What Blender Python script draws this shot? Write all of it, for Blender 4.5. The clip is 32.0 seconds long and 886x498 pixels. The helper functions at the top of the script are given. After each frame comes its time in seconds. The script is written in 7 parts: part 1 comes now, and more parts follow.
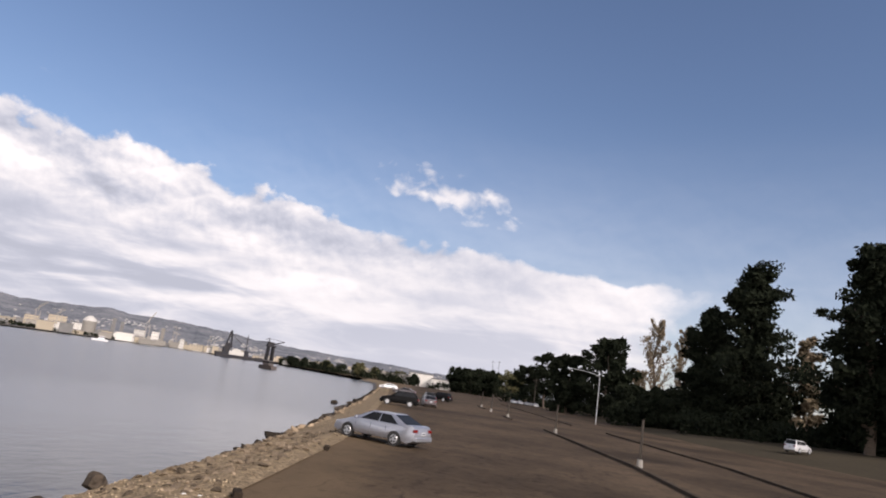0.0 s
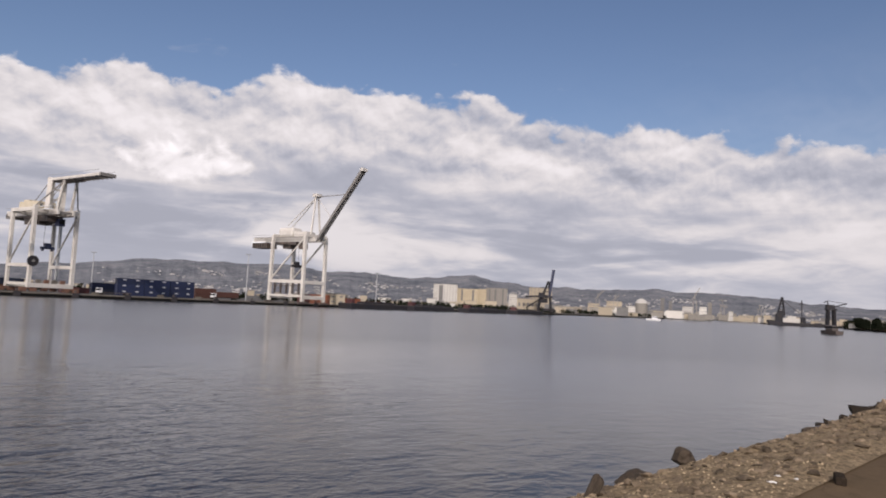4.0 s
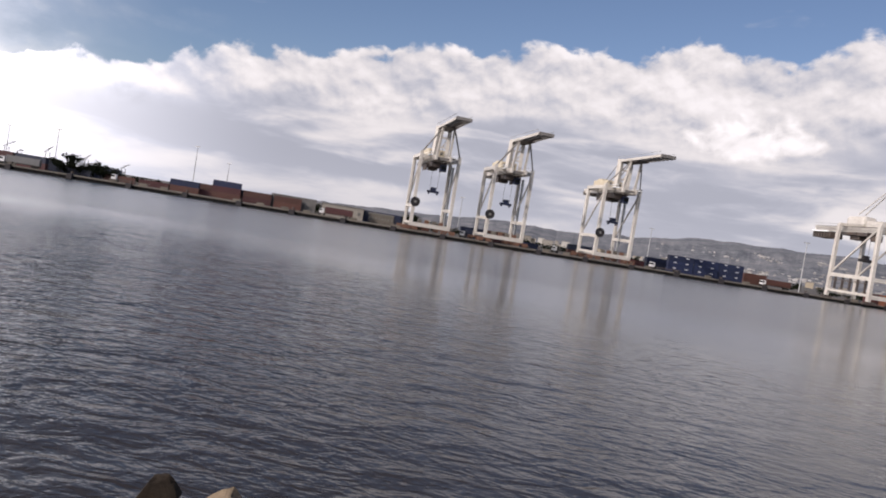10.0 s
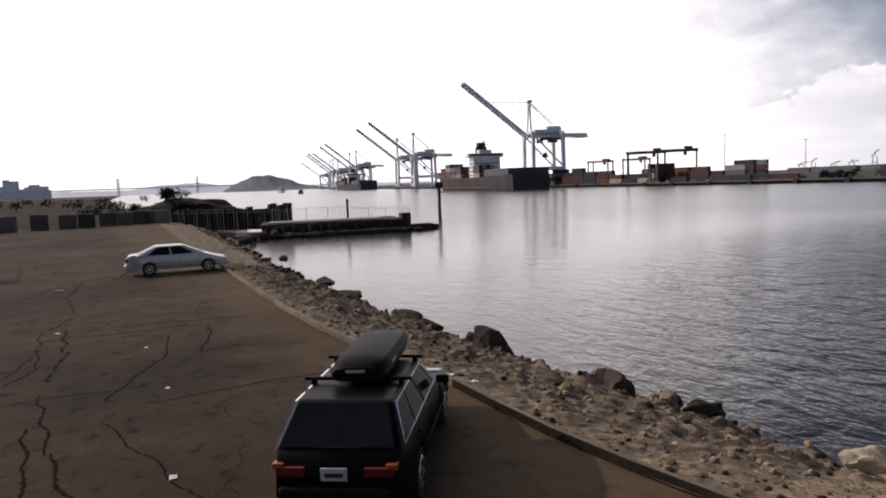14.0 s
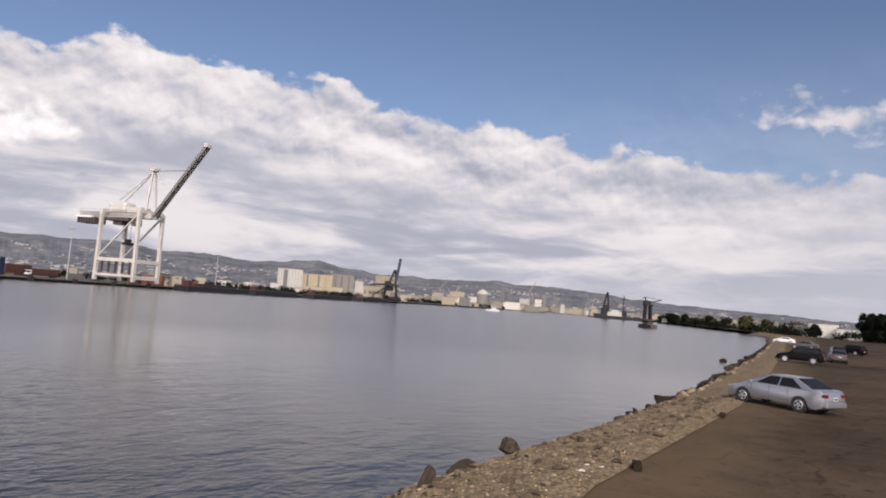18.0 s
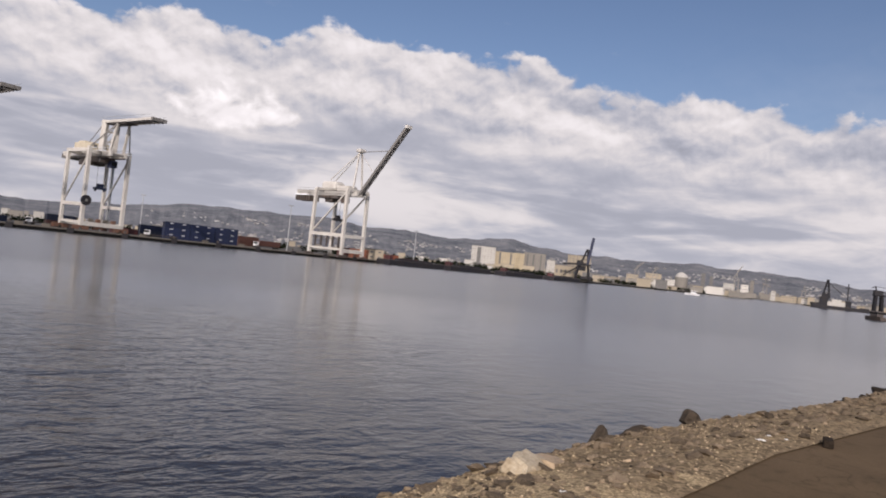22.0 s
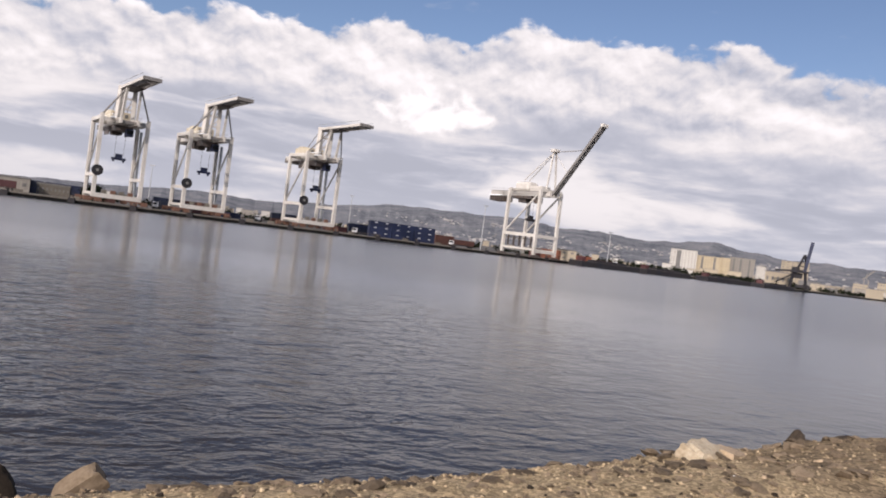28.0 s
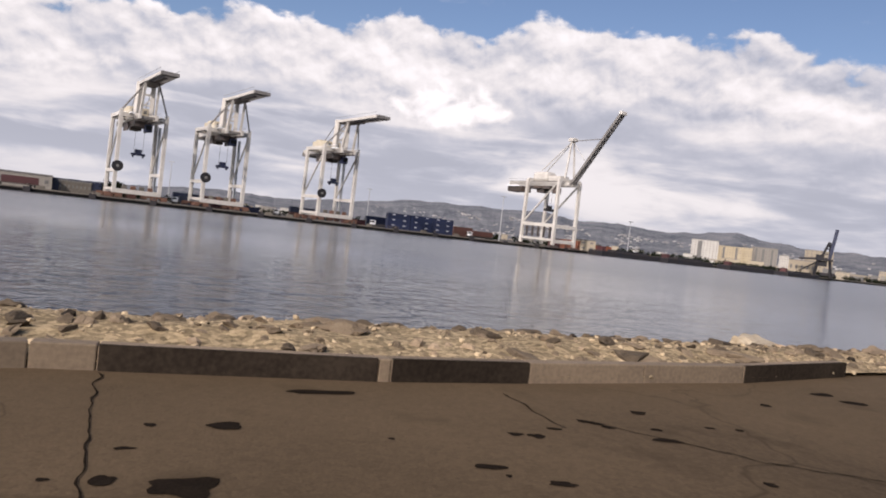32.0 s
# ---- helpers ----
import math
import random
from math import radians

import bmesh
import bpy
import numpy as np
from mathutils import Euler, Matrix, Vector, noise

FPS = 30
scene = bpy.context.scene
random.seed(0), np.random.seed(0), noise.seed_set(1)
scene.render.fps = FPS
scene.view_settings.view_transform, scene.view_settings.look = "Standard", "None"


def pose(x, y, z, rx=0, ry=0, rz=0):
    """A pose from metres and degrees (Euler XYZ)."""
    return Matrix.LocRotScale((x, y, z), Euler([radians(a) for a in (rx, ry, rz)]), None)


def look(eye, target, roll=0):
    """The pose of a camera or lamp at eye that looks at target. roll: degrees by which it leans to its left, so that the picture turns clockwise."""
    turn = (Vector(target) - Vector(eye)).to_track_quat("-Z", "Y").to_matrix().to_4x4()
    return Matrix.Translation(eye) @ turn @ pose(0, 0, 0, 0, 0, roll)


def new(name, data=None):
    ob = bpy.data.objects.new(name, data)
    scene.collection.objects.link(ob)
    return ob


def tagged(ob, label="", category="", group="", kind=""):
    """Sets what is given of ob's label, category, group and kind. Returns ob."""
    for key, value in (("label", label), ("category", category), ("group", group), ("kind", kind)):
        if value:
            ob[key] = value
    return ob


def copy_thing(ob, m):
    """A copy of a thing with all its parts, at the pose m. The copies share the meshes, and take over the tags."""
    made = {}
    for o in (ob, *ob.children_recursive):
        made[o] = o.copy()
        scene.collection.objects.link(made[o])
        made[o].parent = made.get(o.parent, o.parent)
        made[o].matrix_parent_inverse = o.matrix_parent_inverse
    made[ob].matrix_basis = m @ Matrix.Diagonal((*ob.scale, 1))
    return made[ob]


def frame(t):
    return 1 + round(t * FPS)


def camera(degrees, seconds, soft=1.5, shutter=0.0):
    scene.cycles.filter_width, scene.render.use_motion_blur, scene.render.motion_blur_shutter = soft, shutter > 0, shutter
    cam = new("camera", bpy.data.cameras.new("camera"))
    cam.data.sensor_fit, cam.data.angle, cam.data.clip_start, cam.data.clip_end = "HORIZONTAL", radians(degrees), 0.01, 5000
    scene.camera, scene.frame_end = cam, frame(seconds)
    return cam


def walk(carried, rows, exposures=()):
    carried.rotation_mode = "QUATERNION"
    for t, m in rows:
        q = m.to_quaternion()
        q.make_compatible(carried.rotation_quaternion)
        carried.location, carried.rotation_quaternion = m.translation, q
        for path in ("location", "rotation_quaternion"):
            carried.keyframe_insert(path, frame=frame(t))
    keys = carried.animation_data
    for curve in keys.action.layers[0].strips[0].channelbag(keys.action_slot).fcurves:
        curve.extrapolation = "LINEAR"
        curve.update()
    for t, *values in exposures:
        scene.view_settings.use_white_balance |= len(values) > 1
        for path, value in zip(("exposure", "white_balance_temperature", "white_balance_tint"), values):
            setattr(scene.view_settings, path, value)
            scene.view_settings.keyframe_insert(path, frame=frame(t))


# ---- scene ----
cam = camera(65.45, 32.0, soft=1.9)
PATH = [
    (0, (-0.85, -0.54, 3.14), (94.96, 20.83, 22.24), 8.36),
    (0.5, (-0.81, -0.32, 3.23), (94.59, 24.46, 20.08), 6.72),
    (1, (-0.81, -0.16, 3.38), (94.60, 27.07, 15.86), 7.04),
    (1.5, (-0.89, -0.10, 3.57), (89.76, 41.29, 11.91), 7.15),
    (2, (-0.79, -0.29, 3.74), (76.29, 63.09, 10.28), 5.83),
    (2.5, (-0.89, -0.24, 3.39), (59.97, 78.37, 14.24), 4.63),
    (3, (-0.86, -0.22, 3.27), (57.89, 80.22, 12.18), 2.72),
    (3.5, (-0.81, -0.19, 3.21), (57.36, 80.72, 11.55), 2.18),
    (5.5, (-0.10, 0.15, 3.26), (54.06, 84.03, 8.82), 7.79),
    (6, (-0.14, 0.06, 3.25), (53.04, 84.59, 8.49), 8.22),
    (6.5, (-0.19, 0.04, 3.24), (52.21, 85.02, 8.96), 8.03),
    (7, (-0.18, 0.01, 3.19), (50.91, 85.84, 8.07), 8.09),
    (7.5, (-0.19, 0.04, 3.11), (50.51, 86.10, 7.89), 6.76),
    (8, (-0.08, 0.05, 3.09), (49.63, 86.69, 7.72), 6.40),
    (8.5, (-0.13, 0.18, 3.17), (52.06, 85.40, 6.80), 6.32),
    (9, (0.30, -0.26, 3.01), (39.08, 91.85, 6.45), 7.43),
    (9.5, (0.70, -0.60, 3.23), (13.28, 98.61, 3.01), 9.10),
    (10, (1.32, -1.34, 3.40), (-12.73, 97.62, 0.12), 9.31),
    (10.5, (1.79, -2.20, 3.57), (-46.33, 85.33, -1.32), 6.14),
    (11, (1.62, -2.80, 3.93), (-78.93, 55.82, -4.71), 4.03),
    (11.5, (2.29, -3.33, 4.11), (-92.13, 29.20, -1.07), 0.29),
    (12, (2.23, -3.47, 4.16), (-93.46, 25.08, -1.28), -3.34),
    (12.5, (1.67, -3.62, 4.17), (-94.13, 24.32, -2.21), -2.96),
    (13, (1.56, -3.61, 4.01), (-94.33, 23.52, -4.28), -1.85),
    (13.5, (1.46, -3.61, 4.06), (-94.48, 22.87, -5.65), -2.25),
    (15.5, (1.44, -3.41, 4.07), (-94.62, 23.13, -4.12), -1.44),
    (16, (1.76, -3.39, 4.03), (-87.60, 40.92, -3.16), -3.26),
    (16.5, (1.54, -2.80, 4.21), (-57.07, 77.92, -2.81), -4.12),
    (17, (0.77, -1.82, 3.99), (-8.31, 97.72, 0.73), 1.70),
    (17.5, (-0.53, -1.20, 3.36), (47.80, 86.31, 5.97), 0.03),
    (18, (-1.01, -0.52, 3.53), (73.15, 66.15, 11.02), 4.58),
    (18.5, (-0.61, -0.45, 3.48), (76.85, 62.38, 10.66), 7.04),
    (19, (-0.38, -0.46, 3.47), (77.48, 61.64, 12.53), 7.11),
    (19.5, (-0.16, -0.46, 3.47), (78.30, 61.04, 11.34), 7.74),
    (20, (0.01, -0.42, 3.21), (76.14, 63.98, 10.79), 8.04),
    (20.5, (-0.42, -0.77, 3.17), (62.70, 76.55, 9.35), 7.82),
    (21, (-0.52, -0.89, 3.00), (57.86, 80.16, 7.71), 6.15),
    (21.5, (-0.75, -1.03, 3.04), (58.30, 79.63, 5.94), 5.56),
    (22, (-0.96, -1.19, 3.05), (52.58, 83.25, 4.86), 6.33),
    (22.5, (-0.86, -1.68, 2.91), (33.27, 92.32, 2.50), 8.18),
    (23, (-1.00, -1.80, 2.89), (31.39, 92.79, 1.20), 6.31),
    (23.5, (-1.17, -1.86, 2.88), (31.60, 92.58, 0.02), 4.78),
    (24, (-1.42, -1.96, 2.95), (30.76, 92.72, 2.62), 5.69),
    (24.5, (-1.22, -1.98, 2.78), (29.98, 93.02, 1.52), 5.77),
    (25, (-1.17, -1.95, 2.83), (30.18, 92.95, -0.48), 6.16),
    (25.5, (-1.09, -1.98, 2.75), (29.39, 93.25, 1.05), 6.69),
    (27.5, (-0.92, -1.81, 2.73), (28.31, 93.81, 1.30), 6.72),
    (28, (-0.94, -1.85, 2.75), (27.59, 93.98, 1.33), 7.47),
    (28.5, (-1.06, -1.94, 2.70), (26.82, 94.07, 0.77), 6.69),
    (29, (-1.09, -1.94, 2.62), (26.27, 94.22, 0.57), 5.89),
    (29.5, (-1.21, -1.58, 2.37), (26.22, 94.52, -1.06), 6.65),
    (30, (-1.03, -1.37, 2.17), (26.43, 94.64, -3.14), 5.51),
    (30.5, (-0.70, -1.13, 1.77), (26.31, 95.15, 1.03), 6.34),
    (31, (-0.68, -1.06, 1.59), (26.20, 95.24, -0.36), 5.51),
    (31.5, (-0.61, -1.02, 1.27), (25.87, 95.37, -1.38), 6.04),
    (32, (-0.54, -0.97, 0.97), (25.53, 95.54, -1.49), 6.63),
]
EXPOSURES = [(0.0, 0.05, 6500, 20), (0.5, -0.12, 6500, 20), (1.0, -0.34, 6500, 20), (2.0, -0.28, 6500, 20), (3.0, -0.38, 6500, 20), (9.5, -0.35, 6500, 20), (10.5, -0.15, 6500, 20), (11.0, -0.55, 6500, 20), (11.6, -0.75, 6500, 20), (12.0, -0.9, 6500, 20), (15.5, -0.9, 6500, 20), (16.0, -0.7, 6500, 20), (16.7, -0.05, 6500, 20), (17.0, 0.2, 6500, 20),
             (17.6, 0.0, 6500, 20), (18.5, -0.45, 6500, 20), (22.0, -0.38, 6500, 20), (23.0, -0.25, 6500, 20), (28.0, -0.13, 6500, 20), (32.0, -0.15, 6500, 20)]
walk(cam, [(t, look(eye, target, roll)) for t, eye, target, roll in PATH], EXPOSURES)

# ---- sky, sun ----
SUN_TO = Vector((-0.58, -0.82, 0.60)).normalized()
world = bpy.data.worlds.new("sky")
scene.world = world
world.use_nodes = True
wn, wl = world.node_tree.nodes, world.node_tree.links
wn.clear()


def wmath(op, a, b=None, c=None, clamp=False):
    n = wn.new("ShaderNodeMath")
    n.operation, n.use_clamp = op, clamp
    for k, v in enumerate((a, b, c)):
        if v is None:
            continue
        if isinstance(v, (int, float)):
            n.inputs[k].default_value = v
        else:
            wl.new(v, n.inputs[k])
    return n.outputs[0]


def wsmooth(value, low, high):
    n = wn.new("ShaderNodeMapRange")
    n.interpolation_type = "SMOOTHSTEP"
    wl.new(value, n.inputs[0])
    n.inputs[1].default_value, n.inputs[2].default_value = low, high
    return n.outputs[0]


def wnoise(vector, scale, detail=6.0, rough=0.55, warp=0.0):
    n = wn.new("ShaderNodeTexNoise")
    wl.new(vector, n.inputs["Vector"])
    n.inputs["Scale"].default_value, n.inputs["Detail"].default_value = scale, detail
    n.inputs["Roughness"].default_value, n.inputs["Distortion"].default_value = rough, warp
    return n.outputs[0]


coord = wn.new("ShaderNodeTexCoord").outputs["Generated"]
split = wn.new("ShaderNodeSeparateXYZ")
wl.new(coord, split.inputs[0])
sx, sy, sz = split.outputs
azim = wmath("MULTIPLY", wmath("ARCTAN2", sx, sy), 57.2958)
elev = wmath("MULTIPLY", wmath("ARCSINE", sz), 57.2958)
# how high the cloud bank stands, round the compass (degrees from north, eastwards)
BANK = [(-62, 2.6), (-52, 4.6), (-44, 6.8), (-34, 8.6), (-29, 10.6), (-21, 12.2), (-14, 13.6), (-9, 13.6), (-2, 15.2), (5, 15.7), (10, 16.6), (17, 16.3), (24, 17.3),
        (32, 16.9), (39, 16.8), (45, 14.9), (55, 13.8), (62, 12.9), (68, 11.9), (78, 11.3), (89, 10.2), (93, 9.4), (95.2, 10.8), (104, 9.6), (110, 2.0)]
ramp = wn.new("ShaderNodeValToRGB")
ramp.color_ramp.interpolation = "EASE"
wl.new(wmath("DIVIDE", wmath("ADD", azim, 180.0), 360.0), ramp.inputs[0])
for k, (a, e) in enumerate(BANK):
    stop = ramp.color_ramp.elements[k] if k < 2 else ramp.color_ramp.elements.new((a + 180) / 360)
    stop.position = (a + 180) / 360
    stop.color = (e / 20, e / 20, e / 20, 1)
edge = wmath("MULTIPLY", ramp.outputs[0], 20.0)


def wvec(a, b, c=None):
    n = wn.new("ShaderNodeCombineXYZ")
    wl.new(a, n.inputs[0])
    wl.new(b, n.inputs[1])
    if c is not None:
        n.inputs[2].default_value = c
    return n.outputs[0]


def wlayer(across, up, detail, rough, warp, shift=(0.0, 0.0), seed=0.0):
    """Cloud texture in degrees: across and up are features per degree; shift moves it sideways and upwards."""
    return wnoise(wvec(wmath("MULTIPLY", wmath("ADD", azim, shift[0]), across), wmath("MULTIPLY", wmath("ADD", elev, shift[1]), up), seed), 1.0, detail, rough, warp)


def wmix(f, a, b):
    return wmath("ADD", a, wmath("MULTIPLY", wmath("SUBTRACT", b, a), f))


# heaped heads, and the same a little higher up: where cloud thins out upwards its top catches the sun
heap, heap_up = wlayer(0.16, 0.25, 7.0, 0.52, 0.25), wlayer(0.16, 0.25, 7.0, 0.52, 0.25, (0.35, 1.2))
curd, curd_up = wlayer(0.50, 0.62, 5.0, 0.50, 0.3, seed=3.0), wlayer(0.50, 0.62, 5.0, 0.50, 0.3, (0.15, 0.45), 3.0)
relief = wmath("ADD", wmath("MULTIPLY", wmath("SUBTRACT", heap, heap_up), 0.95), wmath("MULTIPLY", wmath("SUBTRACT", curd, curd_up), 0.52))
# level sheets low down: long grey bases with white gaps between them
sheet, thread = wlayer(0.055, 0.32, 5.0, 0.5, 0.5, seed=7.0), wlayer(0.17, 0.66, 5.0, 0.55, 0.5, seed=9.0)
wide = wlayer(0.035, 0.10, 3.0, 0.5, 0.3, seed=5.0)
east_side, west_side = wsmooth(azim, 52.0, 88.0), wsmooth(azim, -21.0, -60.0)
ragged = wmath("ADD", wmath("MULTIPLY", wmath("SUBTRACT", heap, 0.5), 6.0), wmath("MULTIPLY", wmath("SUBTRACT", curd, 0.5), 2.6))
bank = wsmooth(wmath("SUBTRACT", wmath("ADD", edge, wmath("MULTIPLY", ragged, wmath("SUBTRACT", 1.0, wmath("MULTIPLY", east_side, 0.52)))), elev), -0.3, 0.45)
bank = wmath("MULTIPLY", bank, wsmooth(wmath("ADD", azim, wmath("ADD", wmath("MULTIPLY", ragged, -1.5), wmath("MULTIPLY", wmath("SUBTRACT", 7.0, elev), 0.35))), 101.0, 93.0))
# thin high overcast in the west and south-west
west = wsmooth(wmath("ADD", wmath("SUBTRACT", wmath("SUBTRACT", -44.0, azim), wmath("MULTIPLY", wmath("SUBTRACT", elev, 8.0), 0.75)),
                     wmath("ADD", wmath("MULTIPLY", wmath("SUBTRACT", heap, 0.5), 16.0), wmath("MULTIPLY", wmath("SUBTRACT", sheet, 0.5), 18.0))), -16.0, 16.0)
# one small cloud alone over the trees in the east, with a lesser one below it
lone_d = wmath("SQRT", wmath("ADD", wmath("POWER", wmath("DIVIDE", wmath("SUBTRACT", azim, 77.8), 4.3), 2.0),
                             wmath("POWER", wmath("DIVIDE", wmath("SUBTRACT", wmath("ADD", elev, wmath("MULTIPLY", wmath("SUBTRACT", azim, 77.6), 0.10)), 15.5), 1.45), 2.0)))
small_d = wmath("SQRT", wmath("ADD", wmath("POWER", wmath("DIVIDE", wmath("SUBTRACT", azim, 80.5), 3.2), 2.0), wmath("POWER", wmath("DIVIDE", wmath("SUBTRACT", elev, 13.4), 0.6), 2.0)))
tuft = wmath("MULTIPLY", wmath("SUBTRACT", wmath("ADD", wmath("MULTIPLY", curd, 0.6), wmath("MULTIPLY", heap, 0.4)), 0.48), 5.2)
lone = wmath("MAXIMUM", wsmooth(wmath("ADD", wmath("SUBTRACT", 0.92, lone_d), tuft), -0.25, 1.0), wmath("MULTIPLY", wsmooth(wmath("ADD", wmath("SUBTRACT", 0.8, small_d), tuft), 0.0, 1.4), 0.6))
wisp = wmath("MULTIPLY", wsmooth(wmath("ADD", wmath("MULTIPLY", thread, 0.6), wmath("MULTIPLY", heap, 0.4)), 0.60, 0.74), wmath("MULTIPLY", wsmooth(wmath("SUBTRACT", elev, edge), 6.0, 0.0), 0.35))
veil = wmath("MULTIPLY", wmath("MULTIPLY", wsmooth(elev, 24.0, 2.0), wsmooth(azim, 35.0, 85.0)), 0.36)
veil = wmath("MAXIMUM", veil, wmath("MULTIPLY", wmath("MULTIPLY", wsmooth(azim, -29.0, -50.0), wsmooth(elev, 36.0, 8.0)), 0.34))
cover = wmath("MAXIMUM", wmath("MAXIMUM", wmath("MAXIMUM", bank, west), wmath("MAXIMUM", lone, wisp)), veil, clamp=True)
# brightness: heaps in the upper part of the bank, sheets in the lower
lift = wmath("DIVIDE", elev, wmath("MAXIMUM", edge, 1.0))
upper = wsmooth(wmath("ADD", lift, wmath("MULTIPLY", wmath("SUBTRACT", wide, 0.5), 0.9)), 0.42, 0.74)
banded = wsmooth(wmath("ADD", wmath("ADD", wmath("MULTIPLY", sheet, 0.70), wmath("MULTIPLY", thread, 0.26)), wmath("MULTIPLY", wmath("SUBTRACT", wide, 0.5), 0.14)), 0.41, 0.60)
sheets = wmath("ADD", 0.61, wmath("MULTIPLY", banded, 0.37))
heaps = wmath("ADD", wmath("ADD", 0.87, relief), wmath("ADD", wmath("MULTIPLY", wmath("SUBTRACT", heap, 0.5), 0.30), wmath("MULTIPLY", wmath("SUBTRACT", wide, 0.5), 0.55)))
heaps = wmath("MINIMUM", wmath("MAXIMUM", heaps, 0.56), 1.12)
shade = wmix(upper, sheets, heaps)
# a white break in the bank behind the cranes
gap_d = wmath("SQRT", wmath("ADD", wmath("POWER", wmath("DIVIDE", wmath("SUBTRACT", azim, 14.5), 4.6), 2.0), wmath("POWER", wmath("DIVIDE", wmath("SUBTRACT", elev, 10.0), 1.3), 2.0)))
shade = wmath("ADD", shade, wmath("MULTIPLY", wsmooth(wmath("ADD", gap_d, wmath("MULTIPLY", wmath("SUBTRACT", 0.5, curd), 2.2)), 1.3, 0.4), 0.36))
shade = wmix(wmath("MULTIPLY", east_side, 0.62), shade, wmath("ADD", 0.84, wmath("MULTIPLY", wmath("SUBTRACT", banded, 0.5), 0.16)))
shade = wmath("ADD", shade, wmath("MULTIPLY", wmath("MULTIPLY", wsmooth(elev, 4.5, 0.5), 0.5), wmath("SUBTRACT", 0.74, shade)))
tops = wsmooth(shade, 0.60, 0.98)
shade = wmath("ADD", shade, wmath("MULTIPLY", west_side, 1.55))
cloud_mix = wn.new("ShaderNodeMix")
cloud_mix.data_type = "RGBA"
wl.new(wmath("MAXIMUM", tops, west_side, clamp=True), cloud_mix.inputs[0])
cloud_mix.inputs[6].default_value = (0.822, 0.885, 0.985, 1)
cloud_mix.inputs[7].default_value = (0.985, 0.980, 0.952, 1)
cloud_bg = wn.new("ShaderNodeBackground")
wl.new(cloud_mix.outputs[2], cloud_bg.inputs[0])
wl.new(shade, cloud_bg.inputs[1])
sky = wn.new("ShaderNodeTexSky")
sky.sky_type, sky.sun_disc = "NISHITA", False
sky.sun_elevation, sky.sun_rotation = math.asin(SUN_TO.z), math.atan2(SUN_TO.x, SUN_TO.y)
sky.air_density, sky.dust_density, sky.ozone_density = 1.0, 0.9, 2.5
sky_bg = wn.new("ShaderNodeBackground")
wl.new(sky.outputs[0], sky_bg.inputs[0])
sky_bg.inputs[1].default_value = 0.115
mix_sky = wn.new("ShaderNodeMixShader")
wl.new(cover, mix_sky.inputs[0])
wl.new(sky_bg.outputs[0], mix_sky.inputs[1])
wl.new(cloud_bg.outputs[0], mix_sky.inputs[2])
wout = wn.new("ShaderNodeOutputWorld")
wl.new(mix_sky.outputs[0], wout.inputs[0])

sun = new("sun", bpy.data.lights.new("sun", "SUN"))
sun.data.energy, sun.data.angle, sun.data.color = 3.6, radians(0.6), (1.0, 0.93, 0.82)
sun.rotation_euler = (-SUN_TO).to_track_quat("-Z", "Y").to_euler()


# ---- materials ----
def material(name, colour, rough=0.7, metal=0.0, other=None, scale=2.0, fine_scale=30.0, bump=0.15, spread=0.0, spec=0.5, coat=0.0, cells=0.0, island=0.0):
    """A surface of two colours mixed by coarse and fine noise, with relief; spread varies it from object to object."""
    m = bpy.data.materials.new(name)
    m.use_nodes = True
    n, l = m.node_tree.nodes, m.node_tree.links
    b = n["Principled BSDF"]
    b.inputs["Roughness"].default_value, b.inputs["Metallic"].default_value = rough, metal
    b.inputs["Specular IOR Level"].default_value = spec
    b.inputs["Coat Weight"].default_value = coat
    tc = n.new("ShaderNodeTexCoord")
    coarse, small = n.new("ShaderNodeTexNoise"), n.new("ShaderNodeTexNoise")
    for t, s in ((coarse, scale), (small, fine_scale)):
        l.new(tc.outputs["Object"], t.inputs["Vector"])
        t.inputs["Scale"].default_value, t.inputs["Detail"].default_value = s, 5.0
    add = n.new("ShaderNodeMath")
    add.operation = "MULTIPLY_ADD"
    l.new(small.outputs[0], add.inputs[0])
    add.inputs[1].default_value = 0.5
    half = n.new("ShaderNodeMath")
    half.operation = "MULTIPLY"
    l.new(coarse.outputs[0], half.inputs[0])
    half.inputs[1].default_value = 0.5
    l.new(half.outputs[0], add.inputs[2])
    ramp_ = n.new("ShaderNodeMapRange")
    l.new(add.outputs[0], ramp_.inputs[0])
    ramp_.inputs[1].default_value, ramp_.inputs[2].default_value = 0.36, 0.64
    mix = n.new("ShaderNodeMix")
    mix.data_type = "RGBA"
    l.new(ramp_.outputs[0], mix.inputs[0])
    mix.inputs[6].default_value = (*colour, 1)
    mix.inputs[7].default_value = (*(other or [c * 0.75 for c in colour]), 1)
    out = mix.outputs[2]
    if cells:
        # stone by stone: each cell has a tone of its own
        vor, sep, tone_ = n.new("ShaderNodeTexVoronoi"), n.new("ShaderNodeSeparateColor"), n.new("ShaderNodeMapRange")
        l.new(tc.outputs["Object"], vor.inputs["Vector"])
        vor.inputs["Scale"].default_value = cells
        l.new(vor.outputs["Color"], sep.inputs[0])
        l.new(sep.outputs[0], tone_.inputs[0])
        tone_.inputs[3].default_value, tone_.inputs[4].default_value = 0.45, 1.3
        each = n.new("ShaderNodeVectorMath")
        each.operation = "SCALE"
        l.new(out, each.inputs[0])
        l.new(tone_.outputs[0], each.inputs["Scale"])
        out = each.outputs[0]
    if island:
        # every loose stone of a joined heap has a tone of its own
        gm, sc, rg = n.new("ShaderNodeNewGeometry"), n.new("ShaderNodeVectorMath"), n.new("ShaderNodeMapRange")
        sc.operation = "SCALE"
        l.new(gm.outputs["Random Per Island"], rg.inputs[0])
